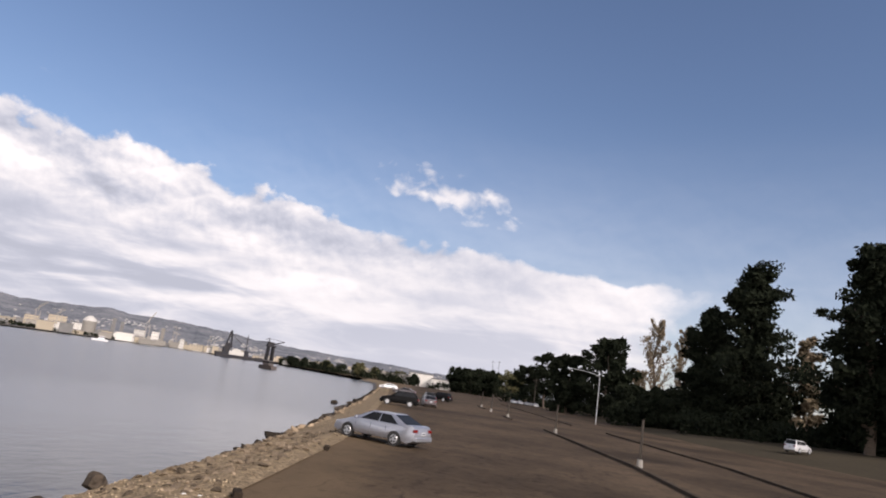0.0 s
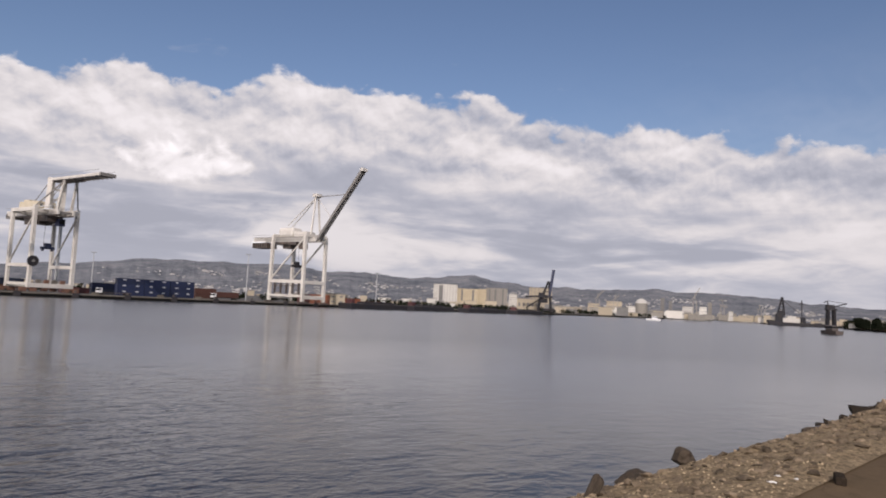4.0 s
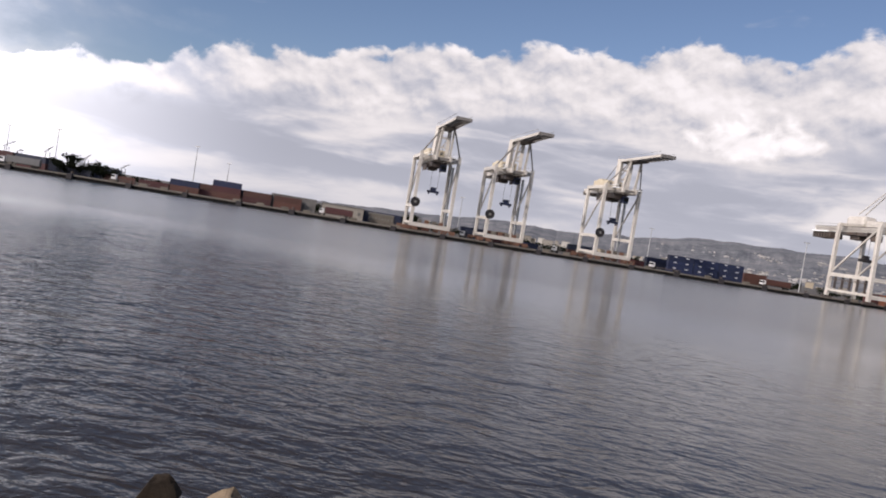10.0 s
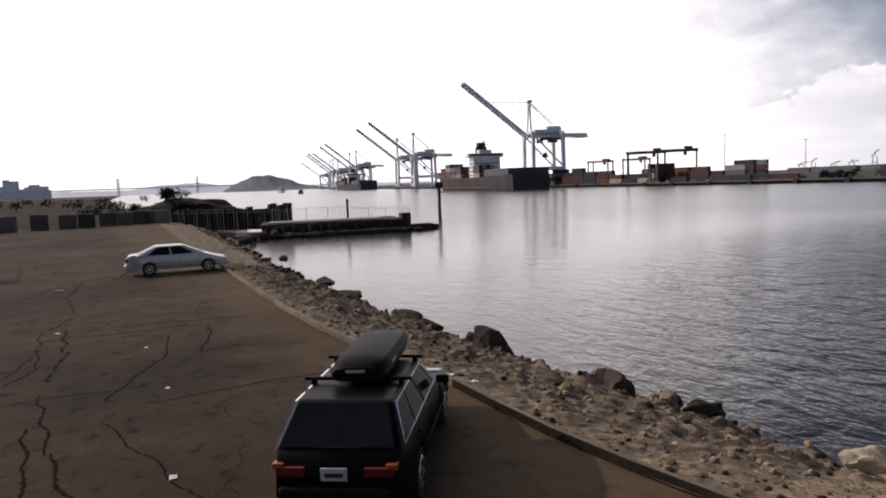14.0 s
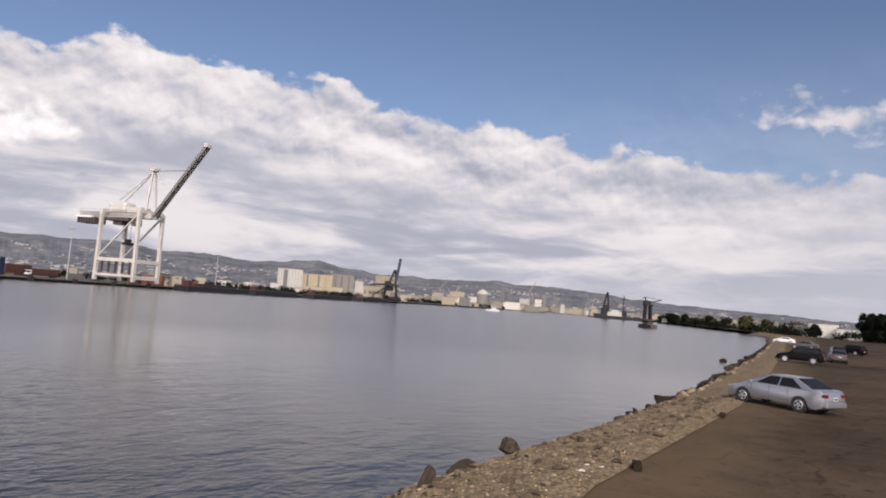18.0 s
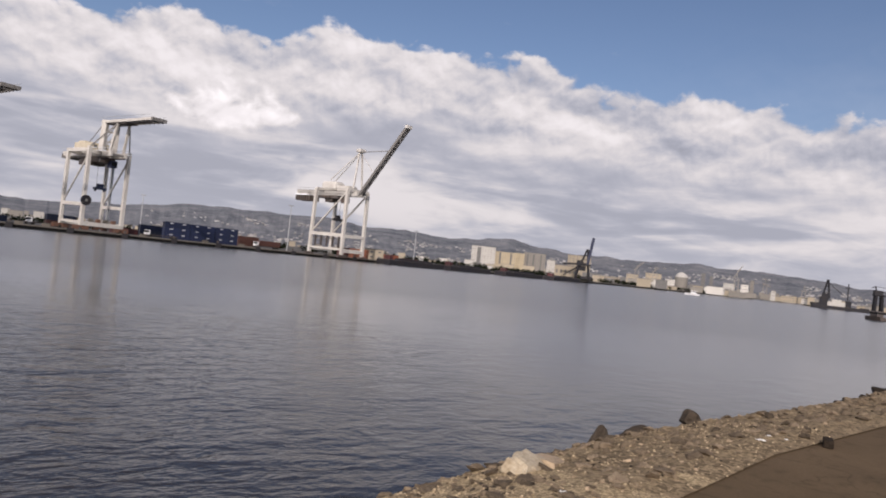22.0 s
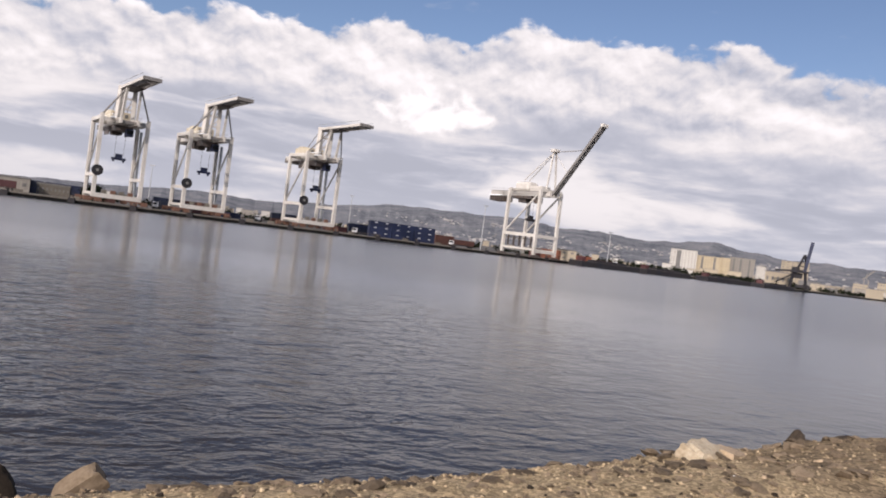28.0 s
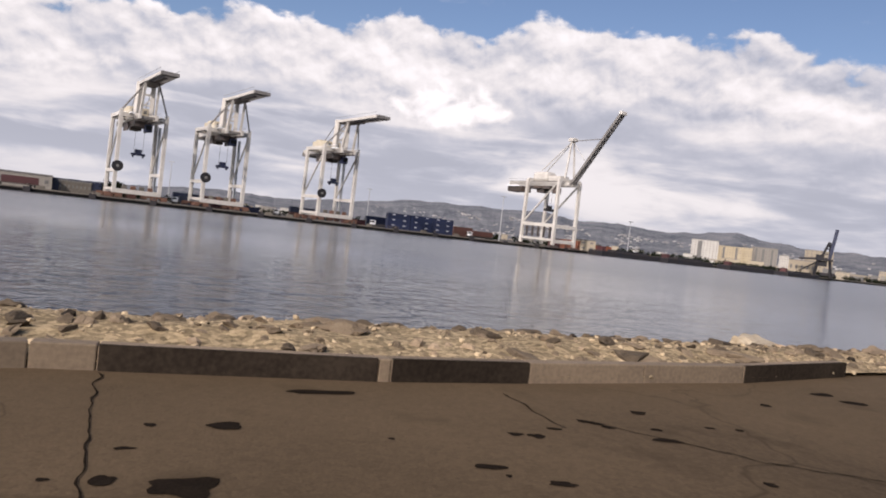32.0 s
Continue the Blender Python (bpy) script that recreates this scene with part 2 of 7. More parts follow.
        rg.inputs[3].default_value, rg.inputs[4].default_value = 1 - island, 1 + island
        l.new(out, sc.inputs[0])
        l.new(rg.outputs[0], sc.inputs["Scale"])
        out = sc.outputs[0]
    if spread:
        info, hsv = n.new("ShaderNodeObjectInfo"), n.new("ShaderNodeHueSaturation")
        rng = n.new("ShaderNodeMapRange")
        l.new(info.outputs["Random"], rng.inputs[0])
        rng.inputs[3].default_value, rng.inputs[4].default_value = 1 - spread, 1 + spread
        l.new(rng.outputs[0], hsv.inputs["Value"])
        l.new(out, hsv.inputs["Color"])
        out = hsv.outputs[0]
    l.new(out, b.inputs["Base Color"])
    if bump:
        bp = n.new("ShaderNodeBump")
        bp.inputs["Strength"].default_value, bp.inputs["Distance"].default_value = bump, 0.02
        l.new(add.outputs[0], bp.inputs["Height"])
        l.new(bp.outputs[0], b.inputs["Normal"])
    return m


def water_material():
    m = bpy.data.materials.new("harbour_water")
    m.use_nodes = True
    n, l = m.node_tree.nodes, m.node_tree.links
    b = n["Principled BSDF"]
    b.inputs["Base Color"].default_value = (0.026, 0.023, 0.022, 1)
    b.inputs["IOR"].default_value = 1.33
    geo = n.new("ShaderNodeNewGeometry")
    turn = n.new("ShaderNodeMapping")
    l.new(geo.outputs["Position"], turn.inputs["Vector"])
    turn.inputs["Rotation"].default_value = (0, 0, radians(-12))
    turn.inputs["Scale"].default_value = (0.62, 1.0, 1.0)
    total = None
    for scale, weight, detail, bend in ((0.10, 0.55, 2.0, 0.3), (0.42, 0.42, 2.0, 0.5), (1.3, 0.30, 3.0, 0.6), (4.4, 0.085, 3.0, 0.4)):
        t = n.new("ShaderNodeTexNoise")
        l.new(turn.outputs[0], t.inputs["Vector"])
        t.inputs["Scale"].default_value, t.inputs["Detail"].default_value = scale, detail
        t.inputs["Distortion"].default_value = bend
        k = n.new("ShaderNodeMath")
        k.operation = "MULTIPLY_ADD"
        l.new(t.outputs[0], k.inputs[0])
        k.inputs[1].default_value = weight
        if total:
            l.new(total, k.inputs[2])
        else:
            k.inputs[2].default_value = 0.0
        total = k.outputs[0]
    # slicks: broad calm streaks among the ripples
    slick = n.new("ShaderNodeTexNoise")
    wide_ = n.new("ShaderNodeVectorMath")
    wide_.operation = "MULTIPLY"
    l.new(geo.outputs["Position"], wide_.inputs[0])
    wide_.inputs[1].default_value = (0.006, 0.020, 1.0)
    l.new(wide_.outputs[0], slick.inputs["Vector"])
    slick.inputs["Scale"].default_value, slick.inputs["Detail"].default_value = 1.0, 4.0
    calm = n.new("ShaderNodeMapRange")
    l.new(slick.outputs[0], calm.inputs[0])
    calm.inputs[1].default_value, calm.inputs[2].default_value = 0.35, 0.6
    calm.inputs[3].default_value, calm.inputs[4].default_value = 0.75, 1.15
    lee, force = n.new("ShaderNodeMapRange"), n.new("ShaderNodeMath")
    centre, far_off = n.new("ShaderNodeMapping"), n.new("ShaderNodeVectorMath")
    centre.vector_type = "POINT"
    l.new(geo.outputs["Position"], centre.inputs["Vector"])
    centre.inputs["Location"].default_value, centre.inputs["Scale"].default_value = (10.0, -26.0, 0.0), (0.70, 1.0, 0.0)
    far_off.operation = "LENGTH"
    l.new(centre.outputs[0], far_off.inputs[0])
    off = n.new("ShaderNodeMath")
    off.operation = "MULTIPLY_ADD"
    l.new(slick.outputs[0], off.inputs[0])
    off.inputs[1].default_value = 60.0
    l.new(far_off.outputs["Value"], off.inputs[2])
    lee.interpolation_type = "SMOOTHSTEP"
    # wind ruffles the water to the north-west, it lies calmer to the north and east
    side, ruffle, reach, gust = n.new("ShaderNodeVectorMath"), n.new("ShaderNodeMapRange"), n.new("ShaderNodeMath"), n.new("ShaderNodeMath")
    side.operation = "DOT_PRODUCT"
    l.new(geo.outputs["Position"], side.inputs[0])
    side.inputs[1].default_value = (1.0, 0.30, 0.0)
    ruffle.interpolation_type = "SMOOTHSTEP"
    l.new(side.outputs["Value"], ruffle.inputs[0])
    ruffle.inputs[1].default_value, ruffle.inputs[2].default_value = 16.0, -20.0
    beyond, sheltered, gusty = n.new("ShaderNodeVectorMath"), n.new("ShaderNodeMapRange"), n.new("ShaderNodeMath")
    beyond.operation, gusty.operation = "DOT_PRODUCT", "MULTIPLY"
    l.new(geo.outputs["Position"], beyond.inputs[0])
    beyond.inputs[1].default_value = (1.0, 1.15, 0.0)
    sheltered.interpolation_type = "SMOOTHSTEP"
    l.new(beyond.outputs["Value"], sheltered.inputs[0])
    sheltered.inputs[1].default_value, sheltered.inputs[2].default_value = -22.0, 16.0
    l.new(ruffle.outputs[0], gusty.inputs[0])
    l.new(sheltered.outputs[0], gusty.inputs[1])
    reach.operation = gust.operation = "MULTIPLY_ADD"
    l.new(gusty.outputs[0], reach.inputs[0])
    reach.inputs[1].default_value = -18.0
    l.new(off.outputs[0], reach.inputs[2])
    l.new(gusty.outputs[0], gust.inputs[0])
    gust.inputs[1].default_value, gust.inputs[2].default_value = 1.1, 1.0
    l.new(reach.outputs[0], lee.inputs[0])
    lee.inputs[1].default_value, lee.inputs[2].default_value = 35.0, 68.0
    lee.inputs[3].default_value, lee.inputs[4].default_value = 0.52, 0.10
    force.operation = "MULTIPLY"
    windy = n.new("ShaderNodeMath")
    windy.operation = "MULTIPLY"
    l.new(calm.outputs[0], windy.inputs[0])
    l.new(gust.outputs[0], windy.inputs[1])
    l.new(windy.outputs[0], force.inputs[0])
    l.new(lee.outputs[0], force.inputs[1])
    bp = n.new("ShaderNodeBump")
    l.new(force.outputs[0], bp.inputs["Strength"])
    bp.inputs["Distance"].default_value = 0.60
    l.new(total, bp.inputs["Height"])
    l.new(bp.outputs[0], b.inputs["Normal"])
    # waves too fine to be seen one by one blur what the far water mirrors
    blur = n.new("ShaderNodeMapRange")
    l.new(off.outputs[0], blur.inputs[0])
    blur.inputs[1].default_value, blur.inputs[2].default_value = 40.0, 100.0
    blur.inputs[3].default_value, blur.inputs[4].default_value = 0.06, 0.19
    l.new(blur.outputs[0], b.inputs["Roughness"])
    return m


def asphalt_material():
    m = material("worn_asphalt", (0.070, 0.049, 0.031), 0.92, other=(0.039, 0.028, 0.018), scale=0.9, fine_scale=60.0, bump=0.3, spec=0.08)
    n, l = m.node_tree.nodes, m.node_tree.links
    b = n["Principled BSDF"]
    base = b.inputs["Base Color"].links[0].from_socket
    geo = n.new("ShaderNodeNewGeometry")
    warp = n.new("ShaderNodeTexNoise")
    l.new(geo.outputs["Position"], warp.inputs["Vector"])
    warp.inputs["Scale"].default_value, warp.inputs["Detail"].default_value = 0.6, 4.0
    moved = n.new("ShaderNodeVectorMath")
    moved.operation = "MULTIPLY_ADD"
    l.new(warp.outputs["Color"], moved.inputs[0])
    moved.inputs[1].default_value = (3.4, 3.4, 0)
    l.new(geo.outputs["Position"], moved.inputs[2])
    cell = n.new("ShaderNodeTexVoronoi")
    cell.feature = "DISTANCE_TO_EDGE"
    l.new(moved.outputs[0], cell.inputs["Vector"])
    cell.inputs["Scale"].default_value = 0.27
    crack = n.new("ShaderNodeMapRange")
    l.new(cell.outputs["Distance"], crack.inputs[0])
    crack.inputs[1].default_value, crack.inputs[2].default_value = 0.0015, 0.0085
    crack.inputs[3].default_value, crack.inputs[4].default_value = 0.34, 1.0
    patch = n.new("ShaderNodeTexNoise")
    l.new(geo.outputs["Position"], patch.inputs["Vector"])
    patch.inputs["Scale"].default_value, patch.inputs["Detail"].default_value = 0.09, 6.0
    spot = n.new("ShaderNodeTexNoise")
    l.new(geo.outputs["Position"], spot.inputs["Vector"])
    spot.inputs["Scale"].default_value, spot.inputs["Detail"].default_value = 2.3, 3.0
    oil = n.new("ShaderNodeMapRange")
    l.new(spot.outputs[0], oil.inputs[0])
    oil.inputs[1].default_value, oil.inputs[2].default_value = 0.57, 0.70
    oil.inputs[3].default_value, oil.inputs[4].default_value = 1.0, 0.45
    tone = n.new("ShaderNodeMapRange")
    l.new(patch.outputs[0], tone.inputs[0])
    tone.inputs[1].default_value, tone.inputs[2].default_value = 0.3, 0.7
    tone.inputs[3].default_value, tone.inputs[4].default_value = 0.5, 1.6
    # fine crazing inside the larger cracks, only in worn places
    craze, hair = n.new("ShaderNodeTexVoronoi"), n.new("ShaderNodeMapRange")
    craze.feature = "DISTANCE_TO_EDGE"
    l.new(moved.outputs[0], craze.inputs["Vector"])
    craze.inputs["Scale"].default_value = 1.7
    l.new(craze.outputs["Distance"], hair.inputs[0])
    hair.inputs[1].default_value, hair.inputs[2].default_value = 0.002, 0.016
    hair.inputs[3].default_value, hair.inputs[4].default_value = 0.86, 1.0
    grit, stone = n.new("ShaderNodeTexVoronoi"), n.new("ShaderNodeMapRange")
    l.new(geo.outputs["Position"], grit.inputs["Vector"])
    grit.inputs["Scale"].default_value = 34.0
    l.new(grit.outputs["Color"], stone.inputs[0])
    stone.inputs[3].default_value, stone.inputs[4].default_value = 0.72, 1.28
    k0, k00 = n.new("ShaderNodeMath"), n.new("ShaderNodeMath")
    k0.operation = k00.operation = "MULTIPLY"
    l.new(hair.outputs[0], k0.inputs[0])
    l.new(stone.outputs[0], k0.inputs[1])
    l.new(k0.outputs[0], k00.inputs[0])
    l.new(crack.outputs[0], k00.inputs[1])
    k1, k2 = n.new("ShaderNodeMath"), n.new("ShaderNodeMath")
    k1.operation = k2.operation = "MULTIPLY"
    l.new(k00.outputs[0], k1.inputs[0])
    l.new(oil.outputs[0], k1.inputs[1])
    l.new(k1.outputs[0], k2.inputs[0])
    l.new(tone.outputs[0], k2.inputs[1])
    scale_c = n.new("ShaderNodeVectorMath")
    scale_c.operation = "SCALE"
    l.new(base, scale_c.inputs[0])
    l.new(k2.outputs[0], scale_c.inputs["Scale"])
    # sandy dust blown off the gravel bank lies along the kerb
    lean, kerbside = n.new("ShaderNodeVectorMath"), n.new("ShaderNodeMath")
    lean.operation = "DOT_PRODUCT"
    l.new(geo.outputs["Position"], lean.inputs[0])
    lean.inputs[1].default_value = (-0.235, 1.0, 0.0)
    kerbside.operation = "MULTIPLY_ADD"
    l.new(warp.outputs[0], kerbside.inputs[0])
    kerbside.inputs[1].default_value = 4.0
    l.new(lean.outputs["Value"], kerbside.inputs[2])
    dust, sandy = n.new("ShaderNodeMapRange"), n.new("ShaderNodeMix")
    dust.interpolation_type = "SMOOTHSTEP"
    l.new(kerbside.outputs[0], dust.inputs[0])
    dust.inputs[1].default_value, dust.inputs[2].default_value = 0.8, 4.8
    dust.inputs[4].default_value = 0.32
    sandy.data_type = "RGBA"
    l.new(dust.outputs[0], sandy.inputs[0])
    l.new(scale_c.outputs[0], sandy.inputs[6])
    sandy.inputs[7].default_value = (0.19, 0.132, 0.074, 1)
    l.new(sandy.outputs[2], b.inputs["Base Color"])
    return m


M = {
    "asphalt": asphalt_material(),
    "water": water_material(),
    "grass": material("dry_grass", (0.056, 0.046, 0.031), 0.95, other=(0.036, 0.031, 0.022), scale=0.05, fine_scale=2, bump=0.4, spec=0.03),
    "riprap": material("rubble_bank", (0.25, 0.193, 0.135), 0.95, other=(0.12, 0.092, 0.064), scale=2.2, fine_scale=18, bump=0.9, cells=6.5, spec=0.1),
    "sand": material("cream_gravel", (0.385, 0.295, 0.178), 0.95, other=(0.225, 0.168, 0.098), scale=1.6, fine_scale=34, bump=0.8, cells=24.0, spec=0.1),
    "bank_earth": material("sandy_bank_earth", (0.26, 0.193, 0.117), 0.95, other=(0.135, 0.100, 0.061), scale=1.1, fine_scale=24, bump=0.8, cells=14.0, spec=0.1),
    "wet_bank": material("wet_dark_rubble", (0.07, 0.055, 0.042), 0.7, other=(0.035, 0.028, 0.022), scale=2.2, fine_scale=18, bump=0.9, cells=6.5),
    "rock": material("tan_rock", (0.36, 0.268, 0.172), 0.9, other=(0.18, 0.133, 0.086), scale=3, fine_scale=25, bump=0.6, spread=0.45),
    "rock_dark": material("dark_wet_rock", (0.030, 0.023, 0.017), 0.85, other=(0.060, 0.046, 0.033), scale=2.5, fine_scale=20, bump=0.6, spread=0.5, spec=0.12),
    "pebble": material("cream_pebble", (0.41, 0.322, 0.208), 0.95, other=(0.25, 0.188, 0.115), scale=4, fine_scale=40, bump=0.5, spec=0.1, island=0.5),
    "stone_loose": material("loose_brown_stone", (0.095, 0.07, 0.046), 0.9, other=(0.16, 0.122, 0.083), scale=5, fine_scale=30, bump=0.7, spec=0.15, island=0.55),
    "rock_loose": material("loose_tan_rock", (0.30, 0.226, 0.150), 0.9, other=(0.15, 0.112, 0.075), scale=3, fine_scale=25, bump=0.6, spec=0.1, island=0.5),
    "stone_brown": material("brown_stone", (0.085, 0.062, 0.040), 0.9, other=(0.15, 0.115, 0.078), scale=5, fine_scale=30, bump=0.7, spread=0.55, spec=0.2),
    "rock_pale": material("pale_broken_concrete", (0.43, 0.365, 0.265), 0.9, other=(0.27, 0.21, 0.135), scale=2.2, fine_scale=18, bump=0.5),
    "kerb": material("weathered_kerb_concrete", (0.195, 0.143, 0.092), 0.9, other=(0.12, 0.088, 0.058), scale=2.5, fine_scale=30, bump=0.35, spread=0.25),
    "kerb_dark": material("dark_painted_kerb", (0.016, 0.012, 0.009), 0.95, other=(0.034, 0.026, 0.019), scale=3, fine_scale=30, bump=0.35, spread=0.25, spec=0.03),
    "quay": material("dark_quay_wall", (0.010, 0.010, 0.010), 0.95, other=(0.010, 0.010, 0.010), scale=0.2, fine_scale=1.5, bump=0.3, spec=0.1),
    "yard": material("yard_concrete", (0.075, 0.066, 0.056), 0.95, other=(0.06, 0.054, 0.047), scale=0.05, fine_scale=0.6, bump=0.2),
    # distance haze is mixed into the base colours of hills, island and bridge
    "hill": material("haze_tinted_wooded_hill", (0.080, 0.090, 0.106), 1.0, other=(0.20, 0.198, 0.205), scale=0.006, fine_scale=0.045, bump=0.0, spec=0.0),
    "island": material("haze_tinted_island", (0.20, 0.205, 0.22), 1.0, other=(0.235, 0.24, 0.25), scale=0.006, fine_scale=0.04, bump=0.0, spec=0.0),
    "hill_far": material("haze_paled_distance", (0.66, 0.68, 0.72), 1.0, other=(0.72, 0.74, 0.77), scale=0.004, fine_scale=0.03, bump=0.0, spec=0.0),
    "white": material("white_crane_paint", (0.57, 0.545, 0.50), 0.5, other=(0.40, 0.37, 0.33), scale=0.15, fine_scale=1.4, bump=0.05),
    # near-white albedo puts distance haze into the colour of the far cranes
    "crane_hazed": material("haze_paled_crane_paint", (0.90, 0.92, 0.94), 0.6, other=(0.84, 0.86, 0.88), scale=0.15, fine_scale=1.4, bump=0.05),
    "loader": material("sooty_blue_steel", (0.016, 0.018, 0.026), 0.7, other=(0.03, 0.026, 0.024), scale=0.3, fine_scale=2, bump=0.1, spec=0.2),
    # darker grey than the crane paint, holds the shade on the boom
    "boom_grey": material("shade_grey_boom_steel", (0.20, 0.19, 0.18), 0.6, other=(0.12, 0.11, 0.10), scale=0.3, fine_scale=2, bump=0.1),
    "crane_dark": material("dark_steel", (0.055, 0.05, 0.05), 0.6, other=(0.085, 0.06, 0.045), scale=0.3, fine_scale=2, bump=0.1),
    "glass": material("tinted_glass", (0.012, 0.013, 0.015), 0.12, other=(0.018, 0.019, 0.02), scale=0.5, fine_scale=3, bump=0.0, spec=0.04),
    "silver": material("silver_car_paint", (0.34, 0.345, 0.37), 0.30, 0.6, other=(0.30, 0.305, 0.33), scale=1, fine_scale=8, bump=0.0, coat=0.6),
    "silver2": material("pale_gold_car_paint", (0.55, 0.54, 0.53), 0.32, 0.4, other=(0.49, 0.48, 0.47), scale=1, fine_scale=8, bump=0.0, coat=0.5),
    "black": material("black_car_paint", (0.003, 0.003, 0.0034), 0.38, other=(0.006, 0.0055, 0.005), scale=1.5, fine_scale=12, bump=0.0, coat=0.0, spec=0.06),
    "dark_red": material("dark_car_paint", (0.035, 0.028, 0.03), 0.3, other=(0.05, 0.035, 0.035), scale=1.5, fine_scale=12, bump=0.0, coat=0.4),
    "white_car": material("white_car_paint", (0.72, 0.72, 0.72), 0.35, other=(0.62, 0.62, 0.62), scale=1.5, fine_scale=12, bump=0.0, coat=0.3),
    "rubber": material("tyre_rubber", (0.018, 0.017, 0.016), 0.85, other=(0.03, 0.028, 0.026), scale=5, fine_scale=50, bump=0.2),
    "rim": material("alloy_rim", (0.58, 0.58, 0.58), 0.35, 0.8, other=(0.4, 0.4, 0.4), scale=5, fine_scale=40, bump=0.0),
    "chrome": material("chrome_trim", (0.75, 0.75, 0.76), 0.15, 1.0, other=(0.6, 0.6, 0.6), scale=5, fine_scale=30, bump=0.0),
    "red_lamp": material("red_lamp_glass", (0.11, 0.010, 0.009), 0.2, other=(0.16, 0.01, 0.008), scale=8, fine_scale=60, bump=0.05),
    "amber": material("amber_lamp_glass", (0.34, 0.085, 0.012), 0.2, other=(0.26, 0.065, 0.01), scale=8, fine_scale=60, bump=0.05),
    "lamp_clear": material("clear_lamp_glass", (0.7, 0.7, 0.68), 0.12, other=(0.55, 0.55, 0.55), scale=8, fine_scale=60, bump=0.05),
    "plastic": material("black_plastic", (0.005, 0.005, 0.0055), 0.5, other=(0.010, 0.009, 0.008), scale=4, fine_scale=60, bump=0.15, spec=0.06),
    "plate": material("white_plate", (0.5, 0.5, 0.5), 0.5, other=(0.4, 0.4, 0.42), scale=4, fine_scale=40, bump=0.0),
    "bark": material("bark", (0.09, 0.065, 0.045), 0.95, other=(0.05, 0.038, 0.028), scale=1.5, fine_scale=9, bump=0.8),
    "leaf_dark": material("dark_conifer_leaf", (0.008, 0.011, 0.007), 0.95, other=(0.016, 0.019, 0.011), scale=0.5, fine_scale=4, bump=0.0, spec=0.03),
    "leaf": material("broad_leaf", (0.06, 0.065, 0.03), 0.9, other=(0.09, 0.075, 0.035), scale=0.5, fine_scale=4, bump=0.0, spec=0.15),
    "leaf_brown": material("autumn_leaf", (0.20, 0.155, 0.105), 0.9, other=(0.12, 0.095, 0.06), scale=0.5, fine_scale=4, bump=0.0, spec=0.15),
    "timber": material("tarred_timber", (0.05, 0.042, 0.034), 0.9, other=(0.085, 0.07, 0.055), scale=1.5, fine_scale=14, bump=0.5, spread=0.3),
    "concrete": material("grey_concrete", (0.25, 0.23, 0.20), 0.9, other=(0.16, 0.148, 0.13), scale=0.8, fine_scale=12, bump=0.3, spread=0.2),
    "strip_kerb": material("tarry_brown_kerb", (0.034, 0.025, 0.018), 0.9, other=(0.06, 0.045, 0.03), scale=3, fine_scale=30, bump=0.35, spread=0.3, spec=0.1),
    "dull_concrete": material("dull_weathered_concrete", (0.15, 0.132, 0.108), 0.9, other=(0.09, 0.08, 0.066), scale=0.8, fine_scale=12, bump=0.4, spread=0.3),
    "galv": material("galvanised_steel", (0.42, 0.43, 0.43), 0.5, 0.6, other=(0.34, 0.34, 0.34), scale=2, fine_scale=20, bump=0.05),
    "post": material("weathered_post_wood", (0.022, 0.017, 0.013), 0.9, other=(0.04, 0.031, 0.022), scale=3, fine_scale=25, bump=0.4),
    "ship_white": material("white_ship_paint", (0.86, 0.86, 0.85), 0.5, other=(0.76, 0.75, 0.72), scale=0.3, fine_scale=2, bump=0.0),
    "tar": material("old_tar", (0.009, 0.0065, 0.0045), 0.9, other=(0.018, 0.013, 0.009), scale=8, fine_scale=60, bump=0.3, spec=0.02),
    "hull_grey": material("grey_ship_hull", (0.095, 0.085, 0.085), 0.6, other=(0.06, 0.056, 0.058), scale=0.1, fine_scale=0.8, bump=0.1, spec=0.06),
    "hull": material("dark_ship_hull", (0.045, 0.05, 0.06), 0.55, other=(0.065, 0.065, 0.07), scale=0.1, fine_scale=0.8, bump=0.1),
    "antifoul": material("red_antifouling", (0.26, 0.085, 0.06), 0.7, other=(0.19, 0.07, 0.05), scale=0.15, fine_scale=1, bump=0.1),
    "tan_wall": material("tan_wall", (0.34, 0.29, 0.215), 0.85, other=(0.27, 0.23, 0.17), scale=0.1, fine_scale=1, bump=0.05, spread=0.2),
    "pale_wall": material("pale_wall", (0.50, 0.48, 0.44), 0.85, other=(0.40, 0.38, 0.345), scale=0.1, fine_scale=1, bump=0.05, spread=0.2),
    "house": material("hillside_house_wall", (0.34, 0.33, 0.315), 0.9, other=(0.25, 0.24, 0.23), scale=0.02, fine_scale=0.1, bump=0.0, island=0.35),
    "roof": material("grey_roof", (0.16, 0.155, 0.15), 0.9, other=(0.11, 0.105, 0.10), scale=0.2, fine_scale=2, bump=0.1),
    "cream_paint": material("cream_machinery_paint", (0.52, 0.46, 0.34), 0.6, other=(0.40, 0.345, 0.25), scale=0.3, fine_scale=2.5, bump=0.05),
    "rust_brown": material("rusty_steel", (0.16, 0.075, 0.045), 0.85, other=(0.10, 0.055, 0.04), scale=0.6, fine_scale=5, bump=0.2),
    "ochre_wall": material("ochre_wall", (0.43, 0.36, 0.24), 0.85, other=(0.35, 0.29, 0.195), scale=0.1, fine_scale=1, bump=0.05, spread=0.12),
    "litter": material("white_litter", (0.75, 0.74, 0.70), 0.8, other=(0.6, 0.58, 0.54), scale=6, fine_scale=40, bump=0.2),
}
